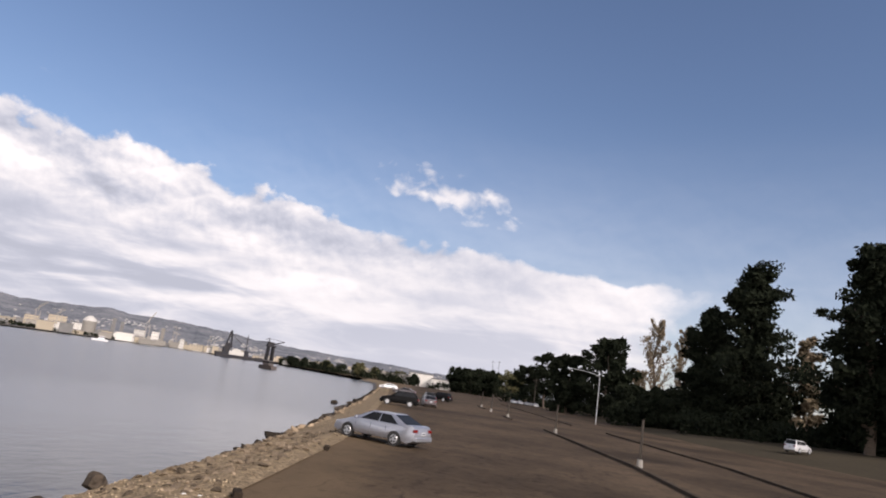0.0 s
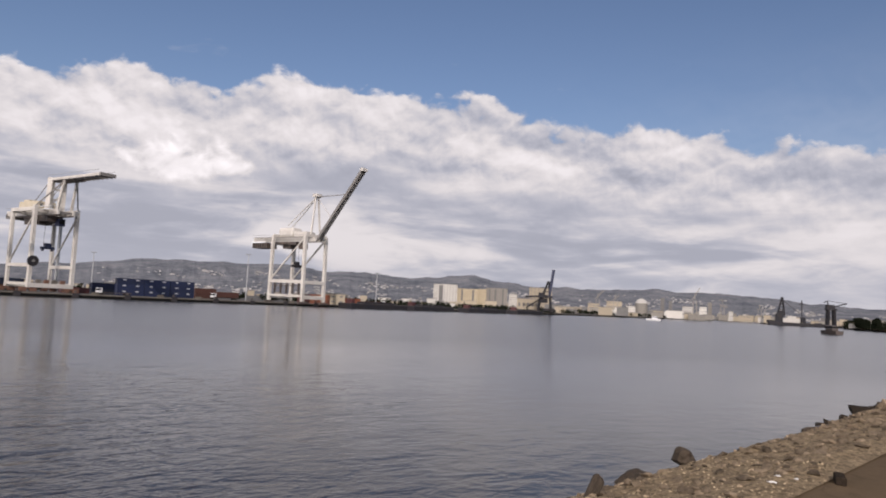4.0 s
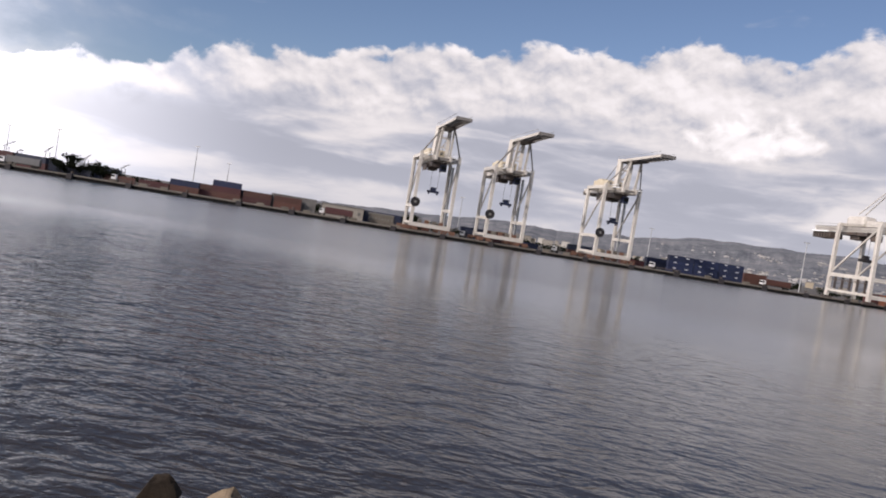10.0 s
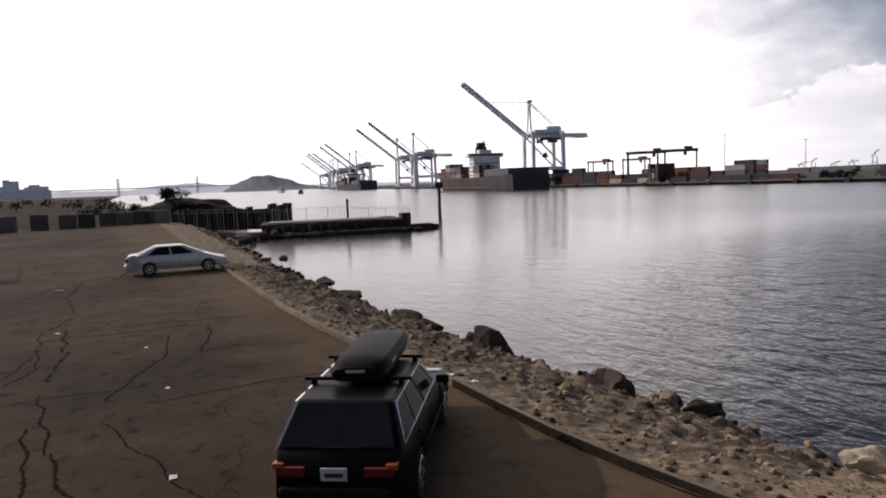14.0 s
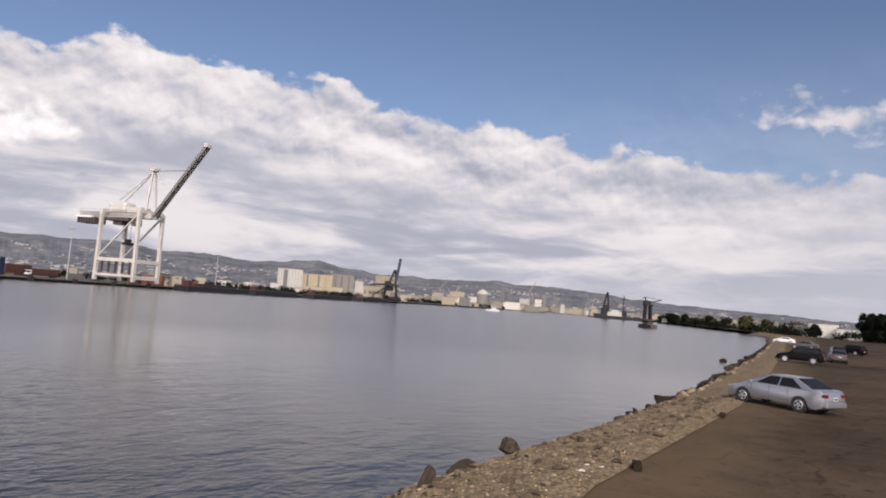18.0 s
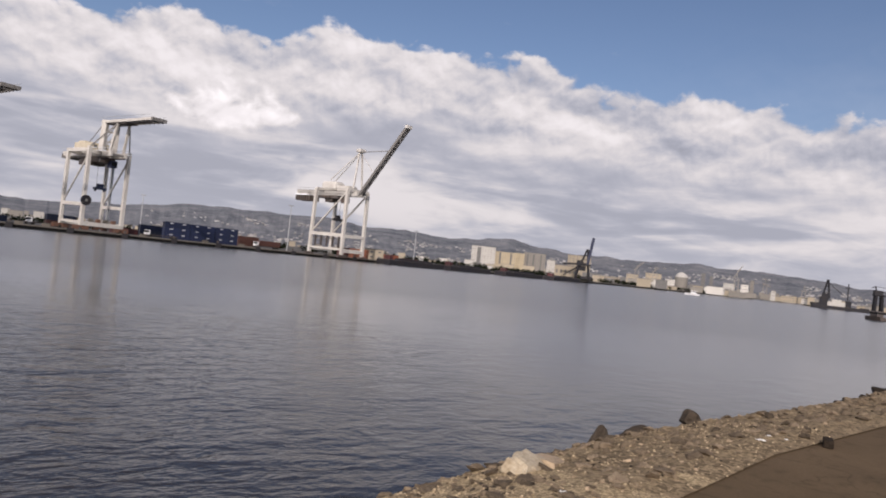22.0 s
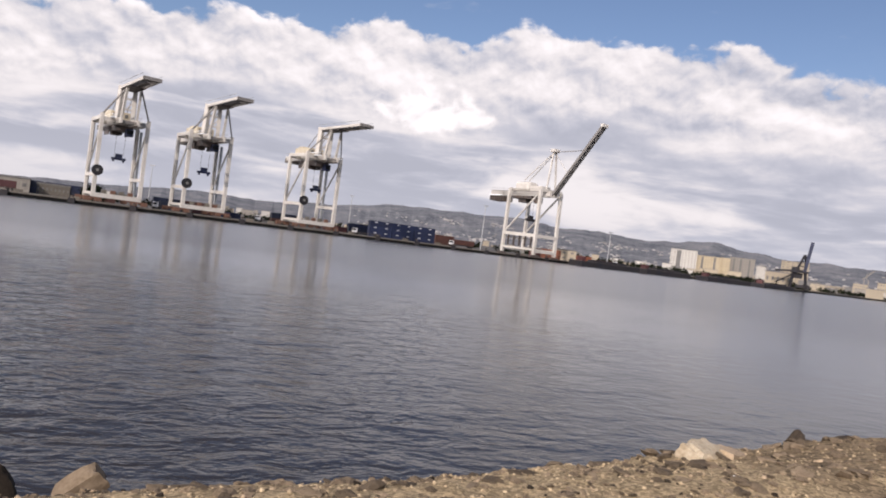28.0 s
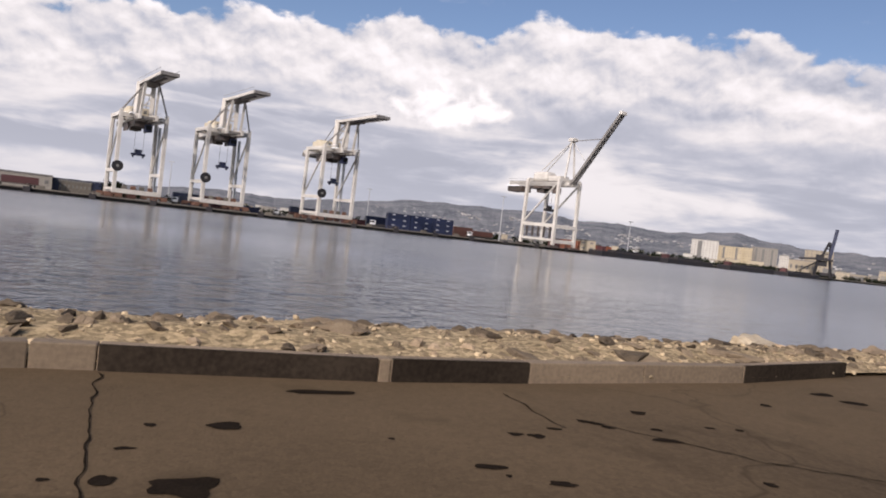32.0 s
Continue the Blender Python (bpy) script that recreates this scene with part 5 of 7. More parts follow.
for y in (0.1, -1.05):
    bar = part("roof_bar", boxes(((0, y, 1.49), (1.46, 0.06, 0.045)), bevel=0.01), "plastic", wag)
    for s in (-1, 1):
        part("bar_foot", boxes(((s * 0.60, y, 1.45), (0.07, 0.10, 0.10)), bevel=0.015), "plastic", bar)
bm = bmesh.new()
secs = []
for y, w, h in ((-1.28, 0.33, 0.18), (-1.20, 0.365, 0.245), (-0.85, 0.385, 0.285), (0.2, 0.38, 0.295), (0.75, 0.34, 0.25), (1.1, 0.27, 0.17), (1.22, 0.17, 0.09)):
    secs.append([bm.verts.new((x + 0.05, y, z)) for x, z in ((-w, 1.55), (-w, 1.51 + h * 0.55), (-w * 0.86, 1.51 + h * 0.88), (-w * 0.4, 1.51 + h), (w * 0.4, 1.51 + h), (w * 0.86, 1.51 + h * 0.88), (w, 1.51 + h * 0.55), (w, 1.55), (w * 0.8, 1.51), (-w * 0.8, 1.51))])
for a, b_ in zip(secs, secs[1:]):
    for j in range(10):
        bm.faces.new((a[j], a[(j + 1) % 10], b_[(j + 1) % 10], b_[j]))
bm.faces.new(secs[0][::-1])
bm.faces.new(secs[-1])
bmesh.ops.recalc_face_normals(bm, faces=bm.faces)
roof_box = part("roof_box", bm, "plastic", wag, "black plastic roof box", smooth=True)
part("logo_bar", boxes(((0.03, -1.275, 1.645), (0.26, 0.02, 0.04))), "plate", roof_box)
part("logo_bar", boxes(((0.432, -0.65, 1.65), (0.012, 0.30, 0.04))), "plate", roof_box)
part("lid_seam", boxes(((0.05, -0.2, 1.615), (0.772, 2.0, 0.014))), "crane_dark", roof_box)
part("rear_wiper", boxes(((0.05, -2.26, 1.0), (0.5, 0.03, 0.02), 0, -60)), "plastic", wag)

car(pose(-36.1, -7.4, 0, 0, 0, heading(-0.13, 1)), "silver four-door sedan parked with its nose to the kerb", "silver2", "sedan", near=True)
car(pose(32.9, 8.7, 0, 0, 0, heading(0.36, 1)), "silver four-door sedan parked facing the water", "silver", "sedan", near=True)
car(pose(79.5, 19.9, 0, 0, 0, heading(-0.2, 1)), "dark sport utility car parked at the edge of the lot", "black", "suv")
car(pose(91, 18.8, 0, 0, 0, heading(0.95, 0.3)), "dark hatchback seen from behind in the lot", "dark_red", "sedan")
car(pose(104, 21.6, 0, 0, 0, heading(0.95, 0.35)), "dark sport utility car behind a hatchback", "black", "suv")
car(pose(131, 25.2, 0, 0, 0, heading(0.4, 1)), "dark car parked further along the lot", "black", "suv")
car(pose(140, 34.6, 0, 0, 0, heading(-0.1, 1)), "dark car parked side-on by the far bank", "dark_red", "sedan")
car(pose(178, 48.5, 0, 0, 0, heading(-0.3, 1)), "white car parked near the far shore", "white_car", "sedan")
car(pose(103.5, -30, 0.95, 0, 0, heading(0.75, -0.66)), "pale silver hatchback on the road beside the trees", "silver2", "suv")


# ---- the kerb ----
kerb = thing("kerb", pose(0, 0, 0), "low concrete kerb with dark painted lengths", "kerb", kind="structure")
PAINTED = [(-46, -1.64), (-1.31, 0.27), (0.35, 1.36), (3.5, 5.2)]
rk = random.Random(8)
stops = [-46.0]
while stops[-1] < -2.7:
    stops.append(stops[-1] + rk.choice((1.5, 1.6, 1.7, 0.22)))
stops = [s for s in stops if s < -2.6] + [-1.64, -1.31, 0.27, 0.35, 1.36, 2.4, 3.5, 5.2]
for a, b in zip(stops, stops[1:]):
    pa, pb = Vector((a, curve_at(KERB, a), 0)), Vector((b, curve_at(KERB, b), 0))
    d = pb - pa
    dark = any(lo <= (a + b) / 2 <= hi for lo, hi in PAINTED) and (b - a) > 0.5 and (a > -2.2 or (a > -13 and rk.random() < 0.8))
    L_ = max(0.05, d.length - 0.005)
    bm = boxes(((0, 0.06, 0.06), (L_, 0.12, 0.166)), bevel=0.009)
    seg = part("kerb_stone", bm, "kerb", kerb)
    if dark:
        part("painted_face", boxes(((0, -0.001, 0.066), (L_ - 0.012, 0.010, 0.150)), ((0, 0.012, 0.1415), (L_ - 0.012, 0.030, 0.005))), "kerb_dark", seg, "dark paint on the stone")
    mid_ = (pa + pb) / 2
    seg.matrix_basis = pose(mid_.x, mid_.y, 0, 0, 0, math.degrees(math.atan2(d.y, d.x)))


# ---- rocks ----
def rock_mesh(seed, detail=2, flat=0.62, rough=0.35, mat="rock"):
    bm = bmesh.new()
    bmesh.ops.create_icosphere(bm, subdivisions=detail, radius=0.5)
    off = Vector((seed * 7.3, seed * 3.1, seed * 1.7))
    planes = [(Vector((random.Random(seed * 31 + i).gauss(0, 1), random.Random(seed * 37 + i).gauss(0, 1), random.Random(seed * 41 + i).gauss(0, 1))).normalized(), 0.30 + 0.1 * random.Random(seed + i).random()) for i in range(6)]
    for v in bm.verts:
        p = v.co * (1 + rough * noise.noise(v.co * 2.2 + off) + 0.4 * rough * noise.noise(v.co * 6 + off))
        for nrm, lim in planes:
            d = p.dot(nrm)
            if d > lim:
                p = p - nrm * (d - lim) * 0.9
        v.co = Vector((p.x, p.y * 0.85, p.z * flat))
    me = bpy.data.meshes.new("rock")
    bm.to_mesh(me)
    bm.free()
    me.materials.append(M[mat])
    return me


ROCKS = [rock_mesh(i + 1, 2, 0.5 + 0.08 * (i % 4)) for i in range(7)]
ROCKS_DARK = [rock_mesh(i + 20, 2, 0.55, mat="rock_dark") for i in range(4)]
rr_ = random.Random(21)
count = 0
while count < 170:
    x = rr_.uniform(-22, 15)
    f = rr_.choice((rr_.uniform(0.08, 1.02), rr_.uniform(0.45, 1.05)))
    y, z = bank_z(x, f)
    size = rr_.choice((0.10, 0.14, 0.18, 0.24, 0.32)) * (1 + 0.6 * max(0, f - 0.45)) * rr_.uniform(0.8, 1.3)
    if x > -5.5 and f < 0.75:
        size *= 0.55
    ob = new("rock", rr_.choice(ROCKS_DARK if (rr_.random() < (0.28 + 0.35 * (f > 0.85) + 0.3 * (x > -5.5))) else ROCKS))
    ob.parent = shore_bank
    ob.matrix_basis = pose(x, y, z - size * (0.04 if x < -5.5 else 0.16), rr_.uniform(-18, 18), rr_.uniform(-18, 18), rr_.uniform(0, 360)) @ Matrix.Diagonal((size * rr_.uniform(0.9, 1.7), size, size * rr_.uniform(0.7, 1.1), 1))
    count += 1


# dark stones set flush in the gravel behind the kerb
FLUSH = [rock_mesh(i + 70, 3, 0.42, 0.75, "stone_brown") for i in range(6)]
for i in range(130):
    x = rr_.uniform(-4.5, 6.0)
    y, z = bank_z(x, rr_.uniform(0.04, 0.62))
    size = rr_.choice((0.08, 0.11, 0.15, 0.20, 0.27)) * rr_.uniform(0.8, 1.2)
    ob = new("rock", rr_.choice(FLUSH))
    ob.parent = shore_bank
    ob.matrix_basis = pose(x, y, z + 0.004, rr_.uniform(-8, 12), rr_.uniform(-8, 8), rr_.uniform(0, 360)) @ Matrix.Diagonal((size * rr_.uniform(1.0, 1.6), size, size, 1))


def scatter(name, meshes, spots, mat, label, parent):
    """Many small stones joined into one mesh."""
    verts, faces = [], []
    for (p, size, seed) in spots:
        me = meshes[seed % len(meshes)]
        base = len(verts)
        rot = Euler((seed * 0.37 % 0.5, seed * 0.73 % 0.5, seed * 1.9)).to_matrix()
        for v in me.vertices:
            verts.append(tuple(Vector(p) + rot @ (v.co * size)))
        faces += [tuple(base + i for i in q.vertices) for q in me.polygons]
    me = bpy.data.meshes.new(name)
    me.from_pydata(verts, [], faces)
    me.materials.append(M[mat])
    ob = new(name, me)
    ob.parent = parent
    return tagged(ob, label, kind="stuff")


SMALL = [rock_mesh(i + 40, 1, 0.6) for i in range(5)]
spots, spots_dark = [], []
for i in range(4200):
    x = rr_.choice((rr_.uniform(-40, 30), rr_.uniform(-24, 16), rr_.uniform(-24, 16)))
    f = rr_.uniform(0.05, 1.03)
    y, z = bank_z(x, f)
    s = rr_.choice((0.05, 0.07, 0.1, 0.14, 0.2)) * (1 + 0.8 * max(0, f - 0.5))
    if x > -5 and f < 0.85:
        if rr_.random() < 0.6:
            continue
        s *= 0.7
    (spots_dark if rr_.random() < (0.24 if x < -5 else 0.14) else spots).append(((x, y, z + s * 0.02), s, i))
for i in range(900):
    x = rr_.choice((rr_.uniform(-90, -40), rr_.uniform(30, 200)))
    f = rr_.uniform(0.5, 1.05)
    y, z = bank_z(x, f)
    s = rr_.choice((0.2, 0.35, 0.5, 0.7))
    (spots_dark if f > 0.66 else spots).append(((x, y, z + s * 0.05), s, i))
spots_flush = []
for i in range(420):
    x = rr_.uniform(5.5, 34)
    y, z = bank_z(x, rr_.uniform(0.06, 0.8))
    spots_flush.append(((x, y, z), rr_.choice((0.14, 0.2, 0.28, 0.38)), i))
for i in range(620):
    x = rr_.uniform(-5.0, 6.5)
    y, z = bank_z(x, rr_.uniform(0.03, 0.7))
    spots_flush.append(((x, y, z), rr_.choice((0.05, 0.07, 0.10, 0.14)), i))
pebbles = []
for i in range(3600):
    x = rr_.choice((rr_.uniform(-5.0, 6.5), rr_.uniform(-5.0, 6.5), rr_.uniform(6, 16)))
    y, z = bank_z(x, rr_.uniform(0.0, 0.75))
    pebbles.append(((x, y, z), rr_.choice((0.025, 0.035, 0.05, 0.07)), i))
scatter("pebbles", SMALL, pebbles, "pebble", "cream pebbles and gravel behind the kerb", shore_bank)
scatter("bank_stones", FLUSH, spots_flush, "stone_loose", "brown stones half sunk in the sandy bank", shore_bank)
scatter("gravel", SMALL, spots, "rock_loose", "tan gravel and small stones on the bank", shore_bank)
scatter("dark_gravel", SMALL, spots_dark, "rock_dark", "dark wet stones along the bank", shore_bank)


def boulder(x, y, z, size, mat, label, seed, rot=(0, 0, 0), flat=0.7):
    me = rock_mesh(seed, 4, flat, 0.42, mat)
    me.name = "boulder"
    ob = new("boulder", me)
    ob.matrix_basis = pose(x, y, z, *rot) @ Matrix.Diagonal((*size, 1))
    return tagged(ob, label, "boulder", "boulders at the water's edge")


boulder(-19.5, 3.75, -1.35, (1.5, 1.2, 1.7), "rock_dark", "dark pointed boulder with a tan face at the water's edge", 61, (15, 20, 30))
boulder(-20.2, 3.4, -1.4, (1.2, 0.9, 1.2), "stone_brown", "brown rounded boulder beside a dark pointed one", 62, (0, 0, 60))
boulder(-13.95, 5.05, -1.25, (0.95, 0.8, 1.6), "rock_dark", "upright dark grey boulder standing at the water's edge", 63, (5, 12, 20))
boulder(-14.3, 4.85, -1.3, (0.6, 0.5, 1.3), "stone_brown", "narrow brown stone leaning on an upright boulder", 64, (0, 8, 70))
boulder(-12.5, 5.75, -1.35, (0.5, 0.45, 0.7), "rock_dark", "small dark pointed rock in the shallows", 65, (0, 15, 10))
boulder(-11.8, 6.1, -1.4, (1.1, 0.7, 0.7), "rock_dark", "flat dark rock lying at the waterline", 66, (0, 0, 100))
boulder(-3.55, 8.0, -1.15, (0.7, 0.6, 0.85), "rock_dark", "dark rounded rock at the waterline", 67, (0, 0, 40))
boulder(18.3, 13.1, -1.15, (0.95, 0.85, 1.0), "rock_dark", "round dark boulder standing in the shallows", 68)
boulder(12.3, 11.4, -1.05, (1.5, 0.35, 0.7), "rock_dark", "dark wedge of rock leaning towards the water", 69, (0, -22, 25))
boulder(14.8, 12.2, -1.25, (2.2, 0.8, 0.6), "rock_dark", "long dark rock along the waterline", 70, (0, 0, 22))
for i, (x, y) in enumerate(((-39.1, 0.3), (-33.4, 0.9), (-26.6, 2.4), (-24.0, 2.75))):
    boulder(x, y, -1.45, (2.3 - 0.25 * i, 1.1, 0.75), "rock_dark", "flat dark ledge of rock reaching into the water", 140 + i, (4, 0, 12 + 7 * i))
boulder(-57.7, -1.3, -1.75, (1.9, 0.8, 0.8), "rock_dark", "dark flat rock out in the water", 71)
boulder(98.5, 34.6, -1.7, (1.5, 1.0, 1.3), "rock_dark", "dark rock standing off the far shore", 72)
for i in range(60):
    x = rr_.uniform(20, 120) if i < 26 else rr_.uniform(46, 125) if i < 48 else rr_.uniform(-40, -22)
    y, z = bank_z(x, rr_.uniform(0.9, 1.03))
    k = rr_.choice((0.5, 0.7, 0.9, 1.3))
    boulder(x, y, z - 0.05, (k * rr_.uniform(1.0, 2.0), k, k * rr_.uniform(0.5, 0.8)), "rock_dark", "dark wet boulder along the waterline", 80 + i, (0, 5, 30 + i * 13))


for i, (x, y) in enumerate(((-84.5, 0.8), (-82.6, 0.2), (-80.8, 1.0), (-79.4, -0.4), (-77.6, -0.2), (-81.9, 2.2), (-85.8, 2.0), (-75.6, -1.0), (-73.4, -0.9))):
    boulder(x, y - 3.4, -1.55 + 0.2 * (i % 3), (1.6 + 0.5 * (i % 2), 1.1, 1.2), "rock_dark" if i % 3 else "rock", "weathered boulder at the foot of the old pier", 120 + i, (0, 8, i * 37))


def kerb_block(x, y, rz, label):
    ob = part("kerb_block", boxes(((0, 0, 0.08), (0.55, 0.2, 0.17)), bevel=0.03), "kerb_dark")
    ob.matrix_basis = pose(x, y, 0, 0, 0, rz)
    return tagged(ob, label, "kerb block", "loose kerb blocks")


kerb_block(14.4, 6.75, 30, "loose dark kerb block at the edge of the lot")
kerb_block(25.9, 8.9, 15, "dark broken kerb block beside the sandy bank")

# broken concrete slabs
def slab(m, sx, sy, sz_, seed, label, mat="rock_pale"):
    bm = bmesh.new()
    box(bm, (0, 0, 0), (sx, sy, sz_))
    bmesh.ops.subdivide_edges(bm, edges=bm.edges[:], cuts=7, use_grid_fill=True)
    for v in bm.verts:
        p = v.co
        k = 0.15 * noise.noise(p * 2.3 + Vector((seed, 0, 0))) + 0.07 * noise.noise(p * 7 + Vector((0, seed, 0)))
        edge_ = max(abs(p.x) / sx, abs(p.y) / sy) * 2
        v.co = p * (1 + k * 1.6) * (1 - 0.30 * max(0, edge_ - 0.5) * (1 + 2 * noise.noise(p * 1.4 + Vector((0, 0, seed)))))
    ob = part("concrete_slab", bm, mat)
    ob.matrix_basis = m
    return tagged(ob, label, "concrete slab", "broken concrete on the bank")


boulder(-6.78, 5.66, -0.62, (1.15, 0.62, 0.95), "rock_pale", "yellowish lump of broken concrete tilted on the bank", 31, (34, 16, 42))
boulder(-6.45, 5.72, -0.78, (0.9, 0.7, 0.6), "rock", "flat tan piece of broken concrete on the bank", 35, (8, 4, 60))
boulder(-6.12, 6.10, -0.66, (0.85, 0.7, 0.85), "rock_pale", "pale rounded lump of broken concrete", 37, (10, 12, -15))
slab(pose(6.8, 7.75, -0.27, 22, 4, 24), 1.0, 0.55, 0.34, 9.0, "pale broken concrete slab lying on the bank")
slab(pose(7.45, 8.0, -0.36, 5, 10, 30), 0.8, 0.6, 0.32, 11.0, "tan broken concrete beside a pale slab", "rock")
slab(pose(-2.4, 7.6, -0.92, 10, -38, 10), 0.62, 0.40, 0.34, 13.0, "pointed brown piece of broken concrete at the waterline", "stone_loose")


# ---- litter and stains ----
def litter(x, y, z, s, label, mat="litter"):
    bm = bmesh.new()
    bmesh.ops.create_grid(bm, x_segments=4, y_segments=4, size=0.5)
    for v in bm.verts:
        v.co.z = 0.25 + 0.35 * noise.noise(Vector((v.co.x * 3 + x, v.co.y * 3 + y, 0)))
        v.co.x += 0.15 * noise.noise(Vector((v.co.y * 4, x, 1)))
    geo = bmesh.ops.solidify(bm, geom=bm.faces[:], thickness=0.06)
    ob = part("litter", bm, mat)
    ob.matrix_basis = pose(x, y, z, 0, 0, x * 40) @ Matrix.Diagonal((s, s * 0.7, s * 0.5, 1))
    return tagged(ob, label, "litter", "scraps of litter")


for x, y, s in ((-8.8, -4.9, 0.16), (-13.7, -5.5, 0.12), (-21.2, -9.4, 0.15), (13.7, 7.5, 0.14), (-18, -6.5, 0.12)):
    litter(x, y, 0.0, s, "white scrap of paper lying on the asphalt")
litter(-31.4, -11.8, 0.0, 0.4, "red and white plastic scrap on the asphalt", "box_orange")
for x, f, s in ((-11.4, 0.06, 0.16), (-12.2, 0.05, 0.2), (12.7, 0.1, 0.16), (13.4, 0.12, 0.12), (13.6, 0.07, 0.1), (5.9, 0.18, 0.12)):
    y, z = bank_z(x, f)
    litter(x, y, z, s, "white scrap of plastic among the stones")


def stain(x, y, sx, sy, rz, seed):
    """A flat tar patch with a ragged outline."""
    bm = bmesh.new()
    ring = []
    for i in range(18):
        a = 2 * math.pi * i / 18
        r_ = 1 + 0.55 * noise.noise(Vector((math.cos(a) * 1.3 + seed, math.sin(a) * 1.3, seed)))
        ring.append(bm.verts.new((sx * r_ * math.cos(a) / 2, sy * r_ * math.sin(a) / 2, 0)))
    bm.faces.new(ring)
    ob = part("tar_patch", bm, "tar", ground)
    ob.matrix_basis = pose(x, y, 0.004, 0, 0, rz)
    return ob


for i, (x, y, sx, sy, rz) in enumerate(((-0.58, 2.19, 0.16, 0.10, 5), (-0.11, 2.88, 0.40, 0.09, 6), (-0.69, 1.49, 0.25, 0.20, 0), (-0.96, 1.53, 0.09, 0.08, 30), (-0.90, 2.17, 0.05, 0.05, 0), (0.15, 2.09, 0.03, 0.03, 0), (-0.95, 1.86, 0.08, 0.03, 8),
                                       (-1.14, 1.53, 0.05, 0.03, 0), (0.81, 2.23, 0.08, 0.05, -5), (0.92, 2.21, 0.10, 0.07, 0), (1.07, 2.35, 0.08, 0.04, -8), (1.36, 2.50, 0.14, 0.06, -25), (1.43, 2.42, 0.07, 0.05, -25), (1.82, 2.76, 0.10, 0.08, 0),
                                       (1.68, 2.22, 0.16, 0.08, -6), (0.52, 1.75, 0.12, 0.07, 0), (0.77, 1.57, 0.12, 0.06, -4), (1.73, 2.41, 0.07, 0.05, 0), (2.14, 2.49, 0.07, 0.04, 0), (2.33, 2.47, 0.06, 0.05, 0), (0.56, 1.65, 0.03, 0.03, 0),
                                       (4.05, 3.62, 0.22, 0.12, 10), (4.11, 3.38, 0.22, 0.12, -10), (3.08, 3.14, 0.09, 0.07, 0), (1.81, 1.61, 0.07, 0.06, 0))):
    stain(x, y, sx, sy, rz, i * 1.7)


def seam(a, b, w, seed):
    """A ragged open crack in the asphalt from a to b."""
    a, b = Vector((*a, 0.005)), Vector((*b, 0.005))
    side_ = Vector((-(b - a).y, (b - a).x, 0)).normalized()
    n = max(4, int((b - a).length / 0.05))
    bm = bmesh.new()
    rows_ = []
    for i in range(n + 1):
        c = a.lerp(b, i / n) + side_ * (0.04 * noise.noise(Vector((i * 0.31, seed, 0))) + 3.2 * w * noise.noise(Vector((i * 0.05, seed, 2))))
        h = w * (0.25 + 0.9 * abs(noise.noise(Vector((i * 0.47, seed, 4)))))
        rows_.append((bm.verts.new(c - side_ * h), bm.verts.new(c + side_ * h)))
    for (p0, p1), (q0, q1) in zip(rows_, rows_[1:]):
        bm.faces.new((p0, q0, q1, p1))
    part("asphalt_crack", bm, "tar", ground)


seam((-1.28, 3.05), (-0.97, 1.20), 0.011, 1.0)
seam((1.05, 3.08), (1.14, 2.37), 0.012, 2.0)
seam((1.37, 2.52), (2.05, 1.90), 0.010, 3.0)
seam((2.05, 1.90), (3.6, 1.2), 0.012, 4.0)
# long cracks and cross cracks over the western part of the lot
rs = random.Random(19)
for i in range(54):
    x, y = rs.uniform(-46, -10), rs.uniform(-20, -3.5)
    ang = radians(rs.choice((12, 12, 100)) + rs.uniform(-16, 16))
    for k in range(rs.choice((1, 2, 3))):
        L = rs.uniform(2.0, 5.5)
        x2, y2 = x + L * math.cos(ang), y + L * math.sin(ang)
        if y2 < curve_at(KERB, x2) - 1.0:
            seam((x, y), (x2, y2), rs.uniform(0.035, 0.075), i * 3.1 + k)
        x, y, ang = x2, y2, ang + rs.uniform(-0.6, 0.6)

# ---- western end of the lot: blocks, timber bulkhead, old pier ----
def block(x, y, rz, label, mat="concrete", sx=1.9, sy=0.9, h=1.5):
    bm = boxes(((0, 0, h / 2), (sx, sy, h)), bevel=0.06)
    b_ = part("barrier_block", bm, mat)
    part("lifting_loop", rods(((-0.2, 0, h), (-0.2, 0, h + 0.12), 0.03), ((0.2, 0, h), (0.2, 0, h + 0.12), 0.03), ((-0.2, 0, h + 0.12), (0.2, 0, h + 0.12), 0.03)), "crane_dark", b_)
    b_.matrix_basis = pose(x, y, 0, 0, 0, rz)
    return tagged(b_, label, "barrier block", "blocks across the end of the lot")


for i, (x, y) in enumerate(((-92.5, -35.5), (-92.8, -33.0), (-93.2, -30.6), (-94.6, -27.5), (-95.9, -24.6), (-96.8, -22.6), (-98.5, -20.4), (-99.0, -18.4), (-100, -16.6), (-100.8, -15.2), (-99, -13.6))):
    dark = i in (1, 3, 5, 6, 8)
    block(x, y - 1.6, 70, "dark weathered concrete block closing the lot" if dark else "dull grey concrete block closing the lot", "timber" if dark else "dull_concrete", 1.9, 0.9, 2.0 if i < 4 else 1.8)

bulk = thing("timber_bulkhead", pose(0, 0, 0), "dark tarred timber bulkhead fence along the shore", "bulkhead")
for i in range(38):
    f = i / 37
    x, y = -108 + 14 * f, -16.0 + 17.3 * f
    hgt = 1.45 + 0.55 * noise.noise(Vector((i * 0.45, 0, 0))) + 0.25 * noise.noise(Vector((i * 1.9, 3, 0))) + (0.5 if f > 0.86 else 0.0)
